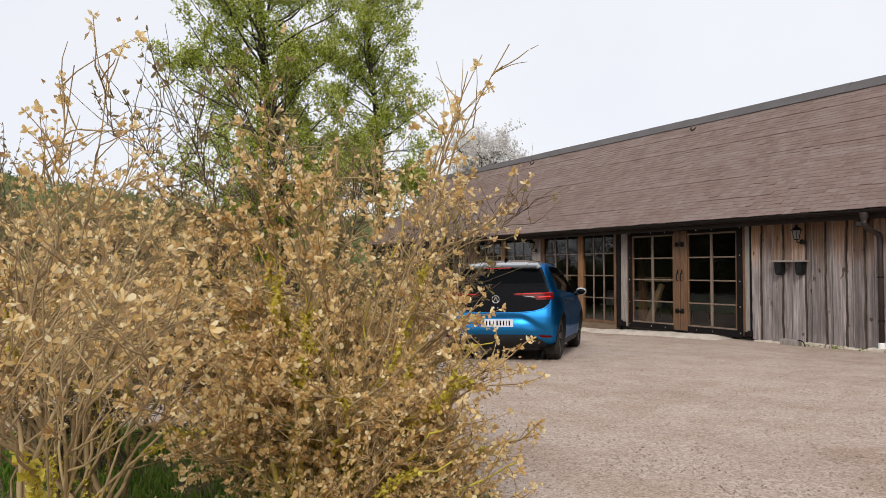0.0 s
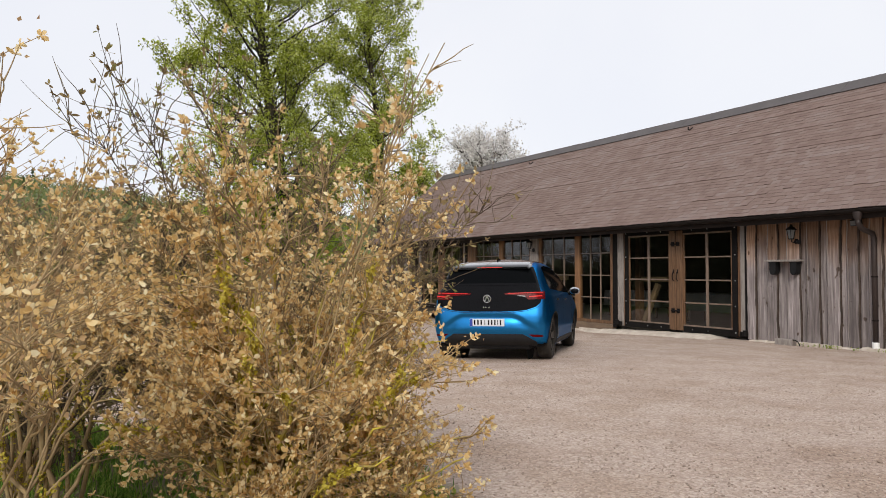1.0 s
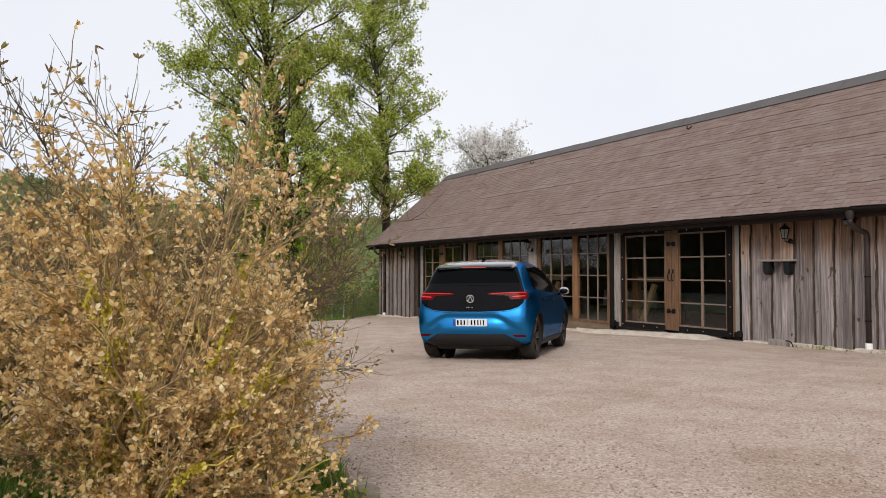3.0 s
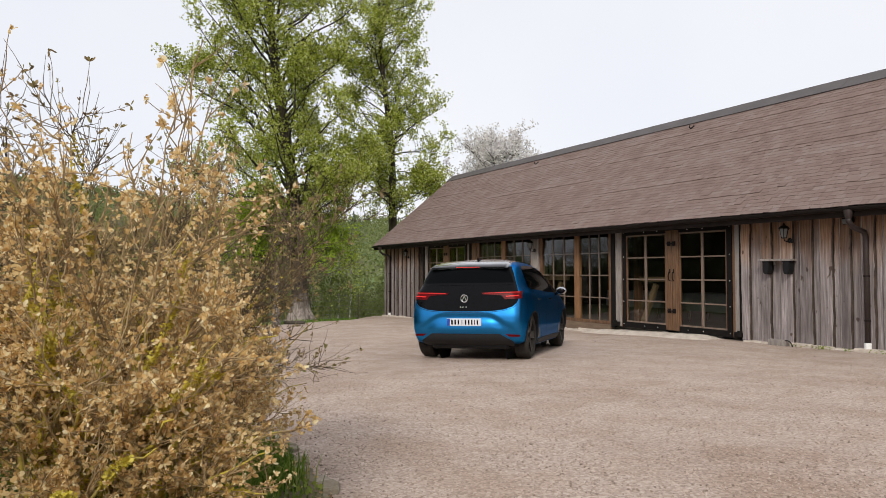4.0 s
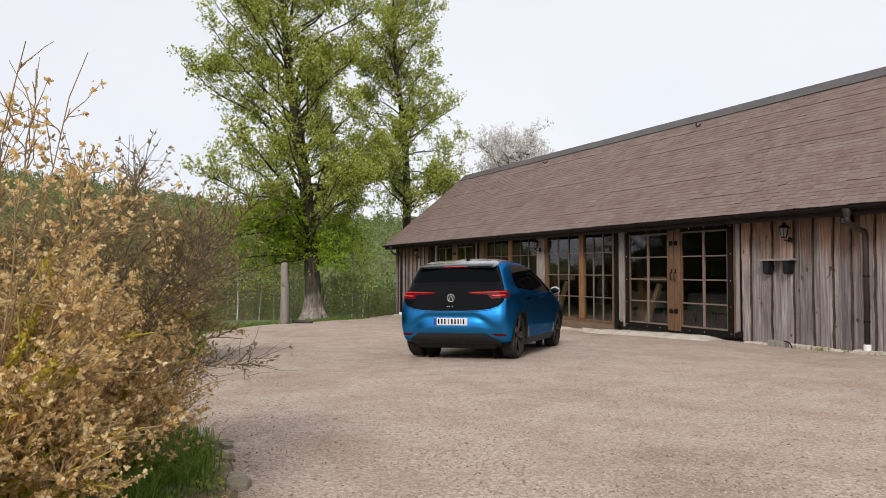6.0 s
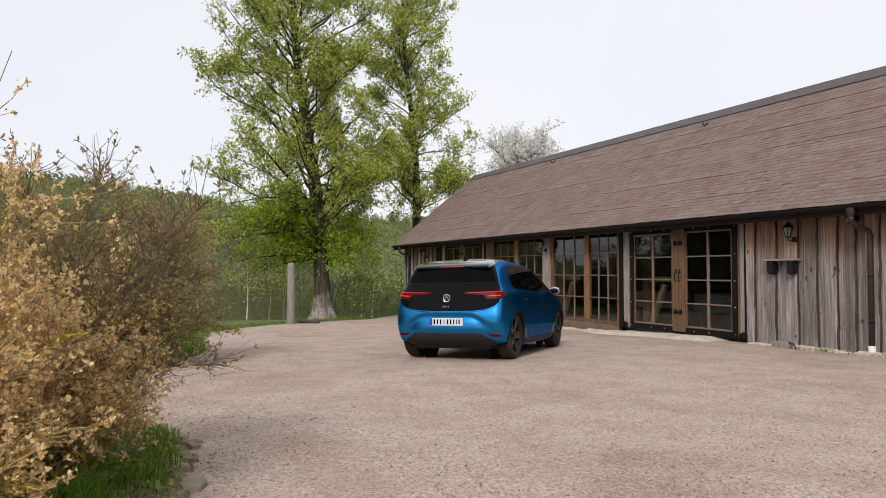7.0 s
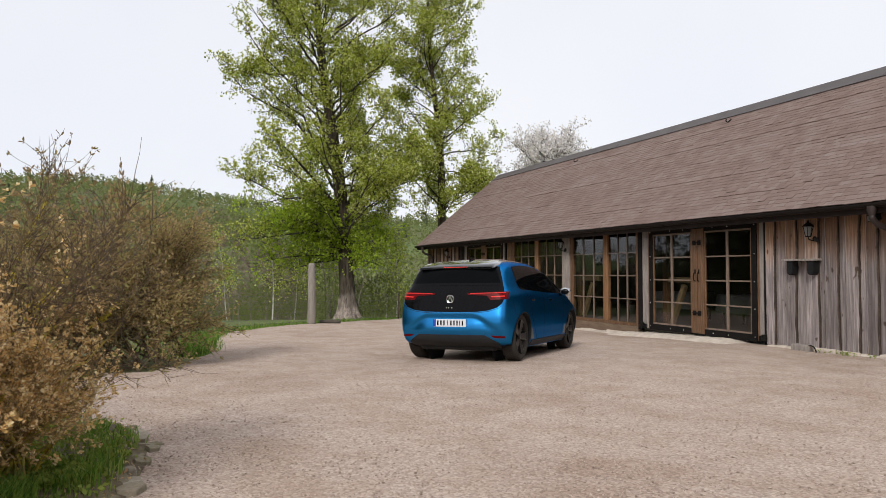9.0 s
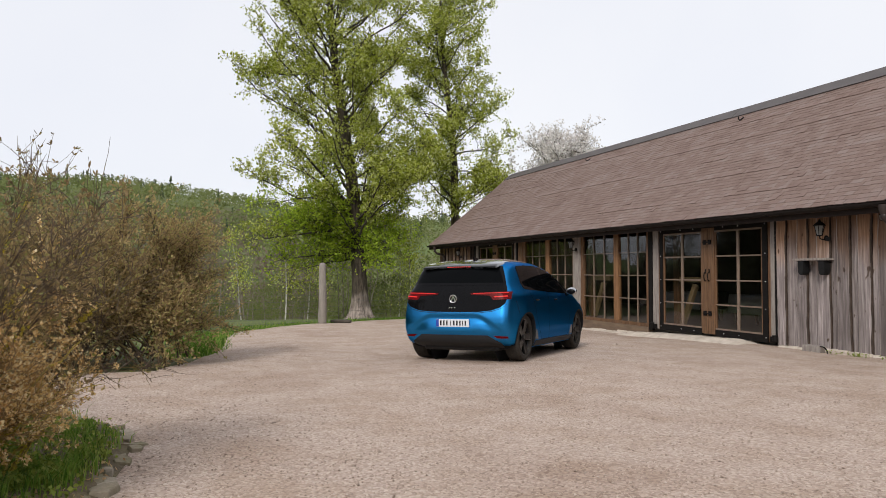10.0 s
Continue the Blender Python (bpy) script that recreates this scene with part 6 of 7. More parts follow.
def poplar(x, y, height, lean, r0, outline, limbs, label, seed, skirt, low_z, holes=0.02, base_drop=0.15):
    """A poplar with ascending limbs. outline: (height, reach to the one side, reach to the other); skirt: leafy shoots round the lower trunk."""
    rng = np.random.default_rng(seed)
    one_side = math.atan2(-0.936, -0.351)
    z0 = float(land(np.float64(x), np.float64(y))) - base_drop
    t = thing("poplar_tree", pose(x, y, z0), label, "tree")
    n = 60

    def axis(h):
        k = h / height
        return np.array((lean[0] * k + 0.10 * math.sin(h * 0.55 + seed), lean[1] * k + 0.10 * math.cos(h * 0.43 + seed), h))

    hs, wa, wb = ([o[i] for o in outline] for i in range(3))
    bm = bmesh.new()
    rings = []
    sides = 28
    for i in range(n + 1):
        h = height * (i / n) ** 1.7
        c = axis(h)
        r = r0 * (1 - h / height) ** 0.85 + 0.015
        ring = []
        for q in range(sides):
            a = 2 * math.pi * q / sides
            rib = 0.10 * noise.noise((3 * math.cos(a) + seed, 3 * math.sin(a), h * 0.5)) + 0.05 * noise.noise((9 * math.cos(a), 9 * math.sin(a) + seed, h * 1.2))
            flare = 1 + 1.05 * math.exp(-h / 0.5) * (1 + 0.5 * math.sin(a * 5 + seed)) + rib
            ring.append(bm.verts.new((c[0] + r * flare * math.cos(a), c[1] + r * flare * math.sin(a), h)))
        rings.append(ring)
    for a, b in zip(rings, rings[1:]):
        for q in range(sides):
            bm.faces.new((a[q], a[(q + 1) % sides], b[(q + 1) % sides], b[q]))
    part("trunk", bm, M["bark"], t, "rough furrowed bark, paler at the foot", True)
    st = Sticks()
    tufts, low_tufts = [], []

    def twig_out(o, d, length, bag, fine=3):
        sub = curve_pts(o, d, length, 4, rng, 0.07, 0.17)
        st.add(sub, 0.006 + 0.007 * length, 0.004, 4)
        for e in (2, 3, 4):
            for k in range(fine):
                tw = curve_pts(sub[e], rng.normal(size=3) + (0, 0, 0.5), rng.uniform(0.16, 0.46), 2, rng, 0.05, 0.2)
                st.add(tw, 0.005, 0.0025, 3)
                bag.append(tw[-1])
        bag.append(sub[-1])

    for i in range(limbs):
        k = (i + rng.random()) / limbs
        h = low_z + (height - low_z - 0.5) * k ** 1.2
        az = i * 2.399 + rng.uniform(-0.45, 0.45)
        steep = rng.uniform(0.2, 0.7) + 0.45 * k
        mid = 0.5 * (1 + math.cos(az - one_side))
        end_h = min(height, h + steep * 2.2)
        R = (mid * float(np.interp(end_h, hs, wa)) + (1 - mid) * float(np.interp(end_h, hs, wb))) * (rng.uniform(0.92, 1.14) if rng.random() < 0.65 else rng.uniform(0.55, 0.95))
        L = R * math.hypot(1.0, steep * 1.0 + 0.15)
        limb = curve_pts(axis(h), (math.cos(az), math.sin(az), steep), L, 10, rng, 0.015, 0.13)
        st.add(limb, 0.016 + 0.009 * L, 0.008, 7)
        for q in range(int(6.5 + L * 4.7)):
            f = rng.uniform(0.06, 1.0) ** 0.55 * 9.99
            g = int(f)
            o = limb[g] + (limb[g + 1] - limb[g]) * (f - g)
            # open sky between the masses of leaves
            if noise.noise((o[0] * 0.8 + seed, o[1] * 0.8, o[2] * 0.7)) < holes:
                if rng.random() < 0.72:
                    continue
            d = limb[g + 1] - limb[g]
            d = d / np.linalg.norm(d) * 0.6 + rng.normal(size=3) * 0.7 + (0, 0, 0.35)
            twig_out(o, d, rng.uniform(0.4, 1.15) * (1.25 - 0.045 * f), tufts)
    for i in range(skirt):
        h = low_z - 0.6 + 2.6 * rng.random()
        az = one_side + (1 if i % 3 else -1) * rng.uniform(0.0, 0.9) + (0.0 if i % 3 else math.pi)
        mid = 0.5 * (1 + math.cos(az - one_side))
        L = (mid * float(np.interp(h, hs, wa)) + (1 - mid) * float(np.interp(h, hs, wb))) * rng.uniform(0.5, 1.05)
        limb = curve_pts(axis(h), (math.cos(az), math.sin(az), rng.uniform(0.1, 0.5)), L, 8, rng, -0.03, 0.15)
        st.add(limb, 0.012 + 0.008 * L, 0.006, 6)
        for q in range(int(5 + L * 4.5)):
            f = rng.uniform(0.12, 1.0) * 7.99
            g = int(f)
            o = limb[g] + (limb[g + 1] - limb[g]) * (f - g)
            twig_out(o, rng.normal(size=3) * 0.7 + (0, 0, 0.2), rng.uniform(0.3, 0.7), low_tufts)
    tagged(piece("branchwork", st.mesh("branchwork", M["bark_limb"]), t), kind="stuff")
    for name, bag, mat, per, lab in (("crown", tufts, "leaf_poplar", 5, ""), ("low_foliage", low_tufts, "leaf_poplar_low", 3, "bright green shoots low on the tree")):
        if not bag:
            continue
        cs = np.repeat(np.array(bag), per, axis=0)
        cs = cs + rng.normal(size=cs.shape) * 0.075
        piece(name, leaf_mesh(name, cs, 0.115, 0.095, M[mat], rng, lift=-0.25), t, lab)
    return t


poplar(-33.0, -2.3, 21.0, (-0.77, -2.06), 0.37, ((2.6, 4.4, 2.6), (4.3, 4.5, 2.9), (6.1, 5.9, 3.1), (8.2, 4.9, 3.1), (9.6, 4.4, 2.9), (12.3, 4.4, 3.4), (14.9, 3.1, 3.7), (18.0, 2.5, 2.8), (21.0, 0.6, 0.6)),
       116, "tall old poplar with yellow-green spring leaves and furrowed trunk", 4, 26, 3.4)
poplar(-35.3, 3.5, 19.5, (-0.39, -1.03), 0.26, ((3.0, 2.4, 2.4), (7.6, 2.6, 2.6), (10.6, 2.5, 2.7), (12.7, 2.3, 1.6), (14.5, 1.9, 2.2), (16.6, 1.5, 2.4), (19.5, 0.5, 0.5)),
       77, "slender poplar with fresh green leaves beyond the barn", 9, 0, 5.2)
tall_tree("cherry_tree", -36.1, 9.45, 9.4, (0.2, 0.3), 0.16, 56, (3.2, 3.6, 1.6), (radians(70), 0.2), 2.6, 0.9, 0.13, (M["blossom"], M["blossom"]),
          "white-blossoming cherry tree behind the barn roof", 21, per=8, spread=0.11, rise=(0.3, 1.0))


def birch(x, y, h, seed, r=0.036):
    rng = np.random.default_rng(seed)
    z0 = float(land(np.float64(x), np.float64(y)))
    t = thing("birch_tree", pose(x, y, z0 - 0.1), "thin white-stemmed young birch beyond the wire fence", "tree", "young birches beyond the fence")
    st = Sticks()
    stem = curve_pts((0, 0, 0), (rng.uniform(-0.08, 0.08), rng.uniform(-0.08, 0.08), 1), h, 10, rng, 0.05, 0.05)
    st.add(stem, r, 0.012, 8)
    piece("trunk", st.mesh("trunk", M["birch"]), t, "white birch stem")
    st = Sticks()
    tips = []
    for i in range(26):
        k = rng.uniform(0.25, 1.0)
        g = min(int(k * 10), 9)
        p = stem[g] + (stem[g + 1] - stem[g]) * (k * 10 - g)
        tw = curve_pts(p, (*rng.normal(size=2), 0.7), 0.35 * h * (1.15 - k) * rng.uniform(0.6, 1.1), 5, rng, 0.02, 0.15)
        st.add(tw, 0.012, 0.004, 4)
        tips += list(tw[1:])
    tagged(piece("branchwork", st.mesh("branchwork", M["bark_limb"]), t), kind="stuff")
    cs = np.repeat(np.array(tips), 6, axis=0)
    cs = cs + rng.normal(size=cs.shape) * 0.2
    piece("crown", leaf_mesh("crown", cs, 0.10, 0.08, M["leaf_poplar"], rng), t)
    return t


for i, (r, az, h) in enumerate(((33.0, 171.9, 4.2), (34.5, 170.2, 4.8), (35.5, 163.0, 4.5), (37.0, 175.2, 4.5), (36.0, 169.0, 4.0), (34.0, 162.2, 4.0))):
    birch(-0.34 + r * math.cos(radians(az)), -10.58 + r * math.sin(radians(az)), h, 40 + i)


# ---- shrubs ----
def shrub(name, x, y, size, stems, twigs, leaf, mats, label, seed, per=4, gap=0.045, twig_len=(0.14, 0.42), tall=(), lichen=0, foot=0.25, sparse=0.0, low=0.25, bare=0.22):
    """A many-stemmed shrub: stems fan out from the ground, twigs leave them, leaf tufts sit along the twigs."""
    rng = np.random.default_rng(seed)
    rx, ry, h = size
    z0 = yard_z(x, y) + 0.02
    t = thing(name, pose(x, y, z0), label, "shrub")
    st, fine = Sticks(), Sticks()
    lines = []
    for i in range(stems):
        a = 2 * math.pi * (i + rng.random()) / stems
        q = rng.uniform(0.25, 1.0) ** 0.6
        zz = h * (low + (1 - low) * rng.uniform(0.2, 1.0)) * (1.0 - 0.22 * q * rng.random())
        end = np.array((rx * q * math.cos(a), ry * q * math.sin(a), zz))
        p0 = np.array((foot * rng.normal() * 0.5, foot * rng.normal() * 0.5, 0.0))
        mid = p0 * 0.55 + end * 0.45 + np.array((0, 0, 0.18 * h * rng.uniform(0.2, 1.0)))
        u = np.linspace(0, 1, 11)[:, None]
        line = p0 * (1 - u) ** 2 + 2 * mid * u * (1 - u) + end * u ** 2
        line[1:] += np.cumsum(rng.normal(size=(10, 3)) * 0.012, axis=0)
        lines.append(line)
        st.add(line, rng.uniform(0.007, 0.013) * max(1.0, h / 1.8), 0.002, 6)
    for px, py, pz, bx, by in tall:
        end = np.array((px - x, py - y, pz - z0))
        p0 = np.array((bx - x, by - y, 0.3))
        u = np.linspace(0, 1, 13)[:, None]
        line = p0 + (end - p0) * u + np.sin(u * 3.14) * np.array((0.06, -0.05, 0.0))
        line[1:] += np.cumsum(rng.normal(size=(12, 3)) * 0.006, axis=0)
        lines.append(line)
        st.add(line, 0.006, 0.0015, 6)
        for s in range(9):
            g = rng.integers(7, 12)
            tw = curve_pts(line[g], (line[g + 1 if g < 12 else g] - line[g - 1]) * 6 + rng.normal(size=3) * 0.5, rng.uniform(0.08, 0.22), 4, rng, 0.05, 0.12)
            fine.add(tw, 0.0028, 0.001, 4)
    spots, ways = [], []
    lich = []
    for i in range(twigs):
        line = lines[rng.integers(0, len(lines))]
        k = rng.uniform(bare, 1.0) ** 0.75 * 9.99
        g = int(k)
        p = line[g] + (line[g + 1] - line[g]) * (k - g)
        out = p * np.array((1 / rx ** 2, 1 / ry ** 2, 0.5 / h ** 2))
        out = out / (np.linalg.norm(out) + 1e-6)
        d = (line[g + 1] - line[g]) / (np.linalg.norm(line[g + 1] - line[g]) + 1e-6) * 0.7 + out * 0.5 + rng.normal(size=3) * 0.5 + (0, 0, 0.15)
        L = rng.uniform(*twig_len)
        tw = curve_pts(p, d, L, 5, rng, 0.03, 0.16)
        fine.add(tw, 0.0042, 0.0012, 4)
        m = max(2, int(L / gap))
        for s in range(m):
            f = (0.15 + 0.85 * (s + rng.random()) / m) * 4.99
            e = int(f)
            if rng.random() < sparse:
                continue
            spots.append(tw[e] + (tw[e + 1] - tw[e]) * (f - e))
            ways.append((tw[e + 1] - tw[e]) / (np.linalg.norm(tw[e + 1] - tw[e]) + 1e-6))
        if rng.random() < 0.35:
            tw2 = curve_pts(tw[2], rng.normal(size=3) + d, L * 0.6, 4, rng, 0.04, 0.2)
            fine.add(tw2, 0.0024, 0.0009, 3)
            for e in range(1, 5):
                if rng.random() >= sparse:
                    spots.append(tw2[e])
                    ways.append((tw2[e] - tw2[e - 1]) / (np.linalg.norm(tw2[e] - tw2[e - 1]) + 1e-6))
    for i in range(lichen):
        line = lines[rng.integers(0, len(lines))]
        k = rng.uniform(1.5, 8.5)
        g = int(k)
        for s in range(60):
            f = min(k + rng.normal() * 0.7, 9.9)
            g = max(0, int(f))
            lich.append(line[g] + (line[g + 1] - line[g]) * (f - g) + rng.normal(size=3) * 0.007)
    tagged(piece("stemwork", st.mesh("stemwork", mats[0]), t, "bark crusted with yellow lichen"), kind="stuff")
    tagged(piece("twigwork", fine.mesh("twigwork", mats[0]), t), kind="stuff")
    spots, ways = np.repeat(np.array(spots), per, axis=0), np.repeat(np.array(ways), per, axis=0)
    spots = spots + rng.normal(size=spots.shape) * leaf * 0.5
    piece("foliage", leaf_mesh("foliage", spots, leaf, leaf * 0.5, mats[1], rng, ways, 0.2), t)
    if lich:
        tagged(piece("lichen", leaf_mesh("lichen", lich, 0.013, 0.011, M["leaf_lichen"], rng), t, "tufts of bright yellow lichen"), kind="stuff")
    return t


def rosettes(name, centres, axes, length, width, count, mat, rng):
    """Tufts of small rounded leaves that open round each axis."""
    n = len(centres)
    c = np.repeat(np.asarray(centres), count, axis=0)
    ax = np.repeat(np.asarray(axes), count, axis=0)
    size = np.repeat(rng.uniform(0.55, 1.25, n), count)
    a = ax * rng.uniform(0.15, 1.1, (n * count, 1)) + rng.normal(size=(n * count, 3)) * 0.62
    a /= np.linalg.norm(a, axis=1, keepdims=True)
    b = np.cross(a, rng.normal(size=a.shape))
    b /= np.linalg.norm(b, axis=1, keepdims=True)
    nn = np.cross(a, b)
    L = (length * size * rng.uniform(0.7, 1.25, n * count))[:, None]
    W = (width * size * rng.uniform(0.7, 1.25, n * count))[:, None]
    v = np.empty((n * count, 6, 3))
    v[:, 0] = c
    v[:, 1] = c + a * L * 0.38 + b * W * 0.42 + nn * W * 0.14
    v[:, 2] = c + a * L * 0.78 + b * W * 0.40 + nn * W * 0.22
    v[:, 3] = c + a * L + nn * W * 0.05
    v[:, 4] = c + a * L * 0.78 - b * W * 0.40 + nn * W * 0.22
    v[:, 5] = c + a * L * 0.38 - b * W * 0.42 + nn * W * 0.14
    o = np.arange(n * count)[:, None] * 6
    tri = np.concatenate([o + (0, 1, 5), o + (1, 2, 5), o + (2, 4, 5), o + (2, 3, 4)], axis=1).reshape(-1, 3)
    me = bpy.data.meshes.new(name)
    me.vertices.add(n * count * 6)
    me.vertices.foreach_set("co", v.reshape(-1))
    me.loops.add(len(tri) * 3)
    me.loops.foreach_set("vertex_index", tri.reshape(-1).astype(np.int32))
    me.polygons.add(len(tri))
    me.polygons.foreach_set("loop_start", np.arange(0, len(tri) * 3, 3, dtype=np.int32))
    me.update(calc_edges=True)
    me.validate()
    me.materials.append(mat)
    return me


def bush(name, x, y, size, counts, label, seed, woods_, tuft, tips=(), keep=1.0, low=0.3, bare=0.3, lichen=60, foot=0.12, thick=1.0, shoot_len=(0.06, 0.2), flat=0.5, scales=True, lead=(9, 2, 0.26), dome=0.42, gaps=-1.0):
    """A shrub that branches three times: crooked stems, boughs, shoots with leaf tufts.
    counts: stems, boughs on a stem, shoots on a bough; tuft: leaves, length, width, material; tips: where long leaders end."""
    rng = np.random.default_rng(seed)
    rx, ry, h = size
    z0 = yard_z(x, y) + 0.02
    t = thing(name, pose(x, y, z0), label, "shrub")
    st, fine = Sticks(), Sticks()
    lines = []
    for i in range(counts[0] + len(tips)):
        leader = i >= counts[0]
        a = 2.399 * i + rng.uniform(-0.4, 0.4)
        q = rng.uniform(0.08, 1.0) ** 0.6
        end = np.array((rx * q * math.cos(a), ry * q * math.sin(a), h * (low + (1 - low) * rng.random() ** 0.8) * (1.0 - dome * q ** 2)))
        if leader:
            end = np.array(tips[i - counts[0]]) - np.array((x, y, z0))
        p0 = np.array((foot * rng.normal(), foot * rng.normal(), -0.04))
        mid = p0 * 0.65 + end * 0.35 + np.array((0, 0, h * rng.uniform(0.08, 0.28)))
        u = np.linspace(0, 1, 15)[:, None]
        line = p0 * (1 - u) ** 2 + 2 * mid * u * (1 - u) + end * u ** 2
        bend = np.cumsum(rng.normal(size=(15, 3)) * (0.013 if leader else 0.017), axis=0)
        line = line + bend - bend[-1] * u
        lines.append((line, leader))
        (fine if leader else st).add(line, 0.005 * thick if leader else rng.uniform(0.008, 0.017) * thick, 0.0014 * thick if leader else 0.0022 * thick, 7)
    spots, ways, lich = [], [], []
    for line, leader in lines:
        for b in range(lead[0] if leader else counts[1]):
            k = rng.uniform(0.58 if leader else bare, 0.97 if leader else 1.0) * 13.9
            g = int(k)
            p = line[g] + (line[g + 1] - line[g]) * (k - g)
            if not leader and noise.noise((p[0] * 3.4 + seed, p[1] * 3.4, p[2] * 3.4)) < gaps:
                continue
            d = line[g + 1] - line[g]
            d = d / (np.linalg.norm(d) + 1e-6)
            out = p / (np.linalg.norm(p[:2]) + 0.05) * np.array((1, 1, 0))
            way = d * (1.0 if leader else 0.5) + out * (0.1 if leader else 0.5) + rng.normal(size=3) * np.array((0.5, 0.5, 0.5 * flat)) + (0, 0, 0.12)
            L = rng.uniform(0.14, 0.42) * (lead[2] if leader else 1.0) * (1.25 - 0.035 * k) * min(1.3, rx / 0.76)
            e = p + way / np.linalg.norm(way) * L
            slim = 0.70 + 0.30 * min(1.0, max(e[2], 0.0) / (0.6 * h))
            if (e[0] / rx) ** 2 + (e[1] / ry) ** 2 > slim ** 2 and not leader:
                if rng.random() < 0.6:
                    continue
                L *= 0.4
            bough = curve_pts(p, way, L, 7, rng, 0.03, 0.17)
            bough[:, 2] = np.maximum(bough[:, 2], 0.06)
            (fine if leader or k > 6.0 else st).add(bough, 0.0026 * thick if leader else 0.0042 * thick, 0.0012 * thick, 5)
            for c in range(lead[1] if leader else counts[2]):
                f = rng.uniform(0.15, 1.0) * 6.99
                g = int(f)
                o = bough[g] + (bough[g + 1] - bough[g]) * (f - g)
                w = bough[g + 1] - bough[g]
                w = w / (np.linalg.norm(w) + 1e-6) * 0.7 + rng.normal(size=3) * np.array((0.6, 0.6, 0.6 * flat)) + (0, 0, 0.25)
                tw = curve_pts(o, w, rng.uniform(*shoot_len), 4, rng, 0.06, 0.16)
                tw[:, 2] = np.maximum(tw[:, 2], 0.05)
                fine.add(tw, 0.0022 * thick, 0.0009 * thick, 4)
                for e in (2, 3, 4):
                    if rng.random() < keep * (0.6 if leader else 1.0) * (1.0 if e == 4 else 0.6):
                        spots.append(tw[e])
                        ways.append((tw[e] - tw[e - 1]) / (np.linalg.norm(tw[e] - tw[e - 1]) + 1e-6))
    for i in range(lichen):
        line = lines[int(rng.integers(0, counts[0] if scales else len(lines)))][0]
        k = rng.uniform(1.5, 12.5)
        for c in range(60):
            f = min(max(k + rng.normal() * 0.5, 0.0), 13.9)
            g = int(f)
            lich.append(line[g] + (line[g + 1] - line[g]) * (f - g) + rng.normal(size=3) * 0.008 * thick)
    tagged(piece("stemwork", st.mesh("stemwork", M[woods_[0]]), t, "stems crusted with yellow lichen"), kind="stuff")
    tagged(piece("twigwork", fine.mesh("twigwork", M[woods_[1]]), t), kind="stuff")
    spots, ways = np.array(spots), np.array(ways)
    piece("foliage", rosettes("foliage", spots, ways, tuft[1], tuft[2], tuft[0], M[tuft[3]], rng), t)
    if scales:
        bud = np.repeat(spots, 1, axis=0)
        bud = bud + rng.normal(size=bud.shape) * 0.013
        tagged(piece("budwork", leaf_mesh("budwork", bud, 0.014, 0.008, M["leaf_bract"], rng), t, "dry reddish-brown bud scales"), kind="stuff")
    if lich:
        tagged(piece("lichen", leaf_mesh("lichen", lich, 0.016, 0.013, M["leaf_lichen"], rng), t, "tufts of bright yellow lichen"), kind="stuff")
    return t


STRAW_WOOD, BROWN_WOOD = ("twig_lichen", "twig_tan"), ("twig_dark", "twig_dark")
bush("flowering_shrub", -3.46, -11.88, (0.62, 0.64, 1.60), (44, 14, 6), "straw-coloured spring shrub with fluffy pale leaf tufts and lichened stems", 23, STRAW_WOOD, (7, 0.0185, 0.0115, "leaf_straw"),
     tips=((-2.73, -11.69, 1.906), (-3.08, -11.545, 1.992), (-2.95, -11.68, 1.889), (-3.28, -11.82, 1.745), (-3.19, -12.22, 1.846)), low=0.30, bare=0.26, lichen=260, dome=0.62, gaps=-0.26)
bush("flowering_shrub", -4.00, -12.65, (0.58, 0.62, 1.48), (34, 14, 6), "straw-coloured leafy shrub among the others in the bed", 25, ("twig_tan", "twig_tan"), (6, 0.0185, 0.0115, "leaf_straw"), low=0.55, bare=0.46, lichen=40, thick=0.8, gaps=-0.04)
bush("flowering_shrub", -2.74, -12.93, (0.60, 0.60, 1.12), (20, 9, 5), "pale leafy shrub at the near end of the bed", 24, ("twig_tan", "twig_tan"), (6, 0.0135, 0.0078, "leaf_straw"),
     tips=((-2.40, -12.655, 1.645), (-2.445, -12.70, 1.633)), low=0.86, bare=0.80, keep=0.75, lichen=6, thick=0.6, flat=0.35, dome=0.28)
bush("flowering_shrub", -4.34, -11.52, (0.64, 0.62, 1.18), (40, 14, 6), "smaller straw-coloured shrub with pale leaf tufts in the bed", 5, STRAW_WOOD, (6, 0.0185, 0.0115, "leaf_straw"), low=0.25, bare=0.3, lichen=50, thick=0.8, dome=0.35, gaps=-0.2)
bush("budding_shrub", -4.50, -11.72, (0.90, 1.10, 1.62), (22, 9, 5), "brown-twigged shrub in bud with yellow lichen and few leaves", 6, BROWN_WOOD, (4, 0.029, 0.011, "leaf_brown"),
     tips=((-3.87, -12.0, 1.926), (-4.11, -12.42, 1.86), (-3.83, -12.3, 1.90), (-3.87, -11.56, 1.80), (-3.78, -10.85, 1.61), (-4.04, -10.88, 1.49), (-4.08, -11.02, 1.31), (-4.55, -10.95, 1.54),
           (-5.0, -11.26, 1.84), (-4.92, -10.67, 1.25), (-4.79, -10.72, 0.75), (-4.6, -11.3, 1.86)),
     keep=0.7, low=0.4, bare=0.38, lichen=60, thick=0.85, shoot_len=(0.08, 0.28), flat=0.8, scales=False, lead=(20, 4, 0.58), gaps=-0.15)
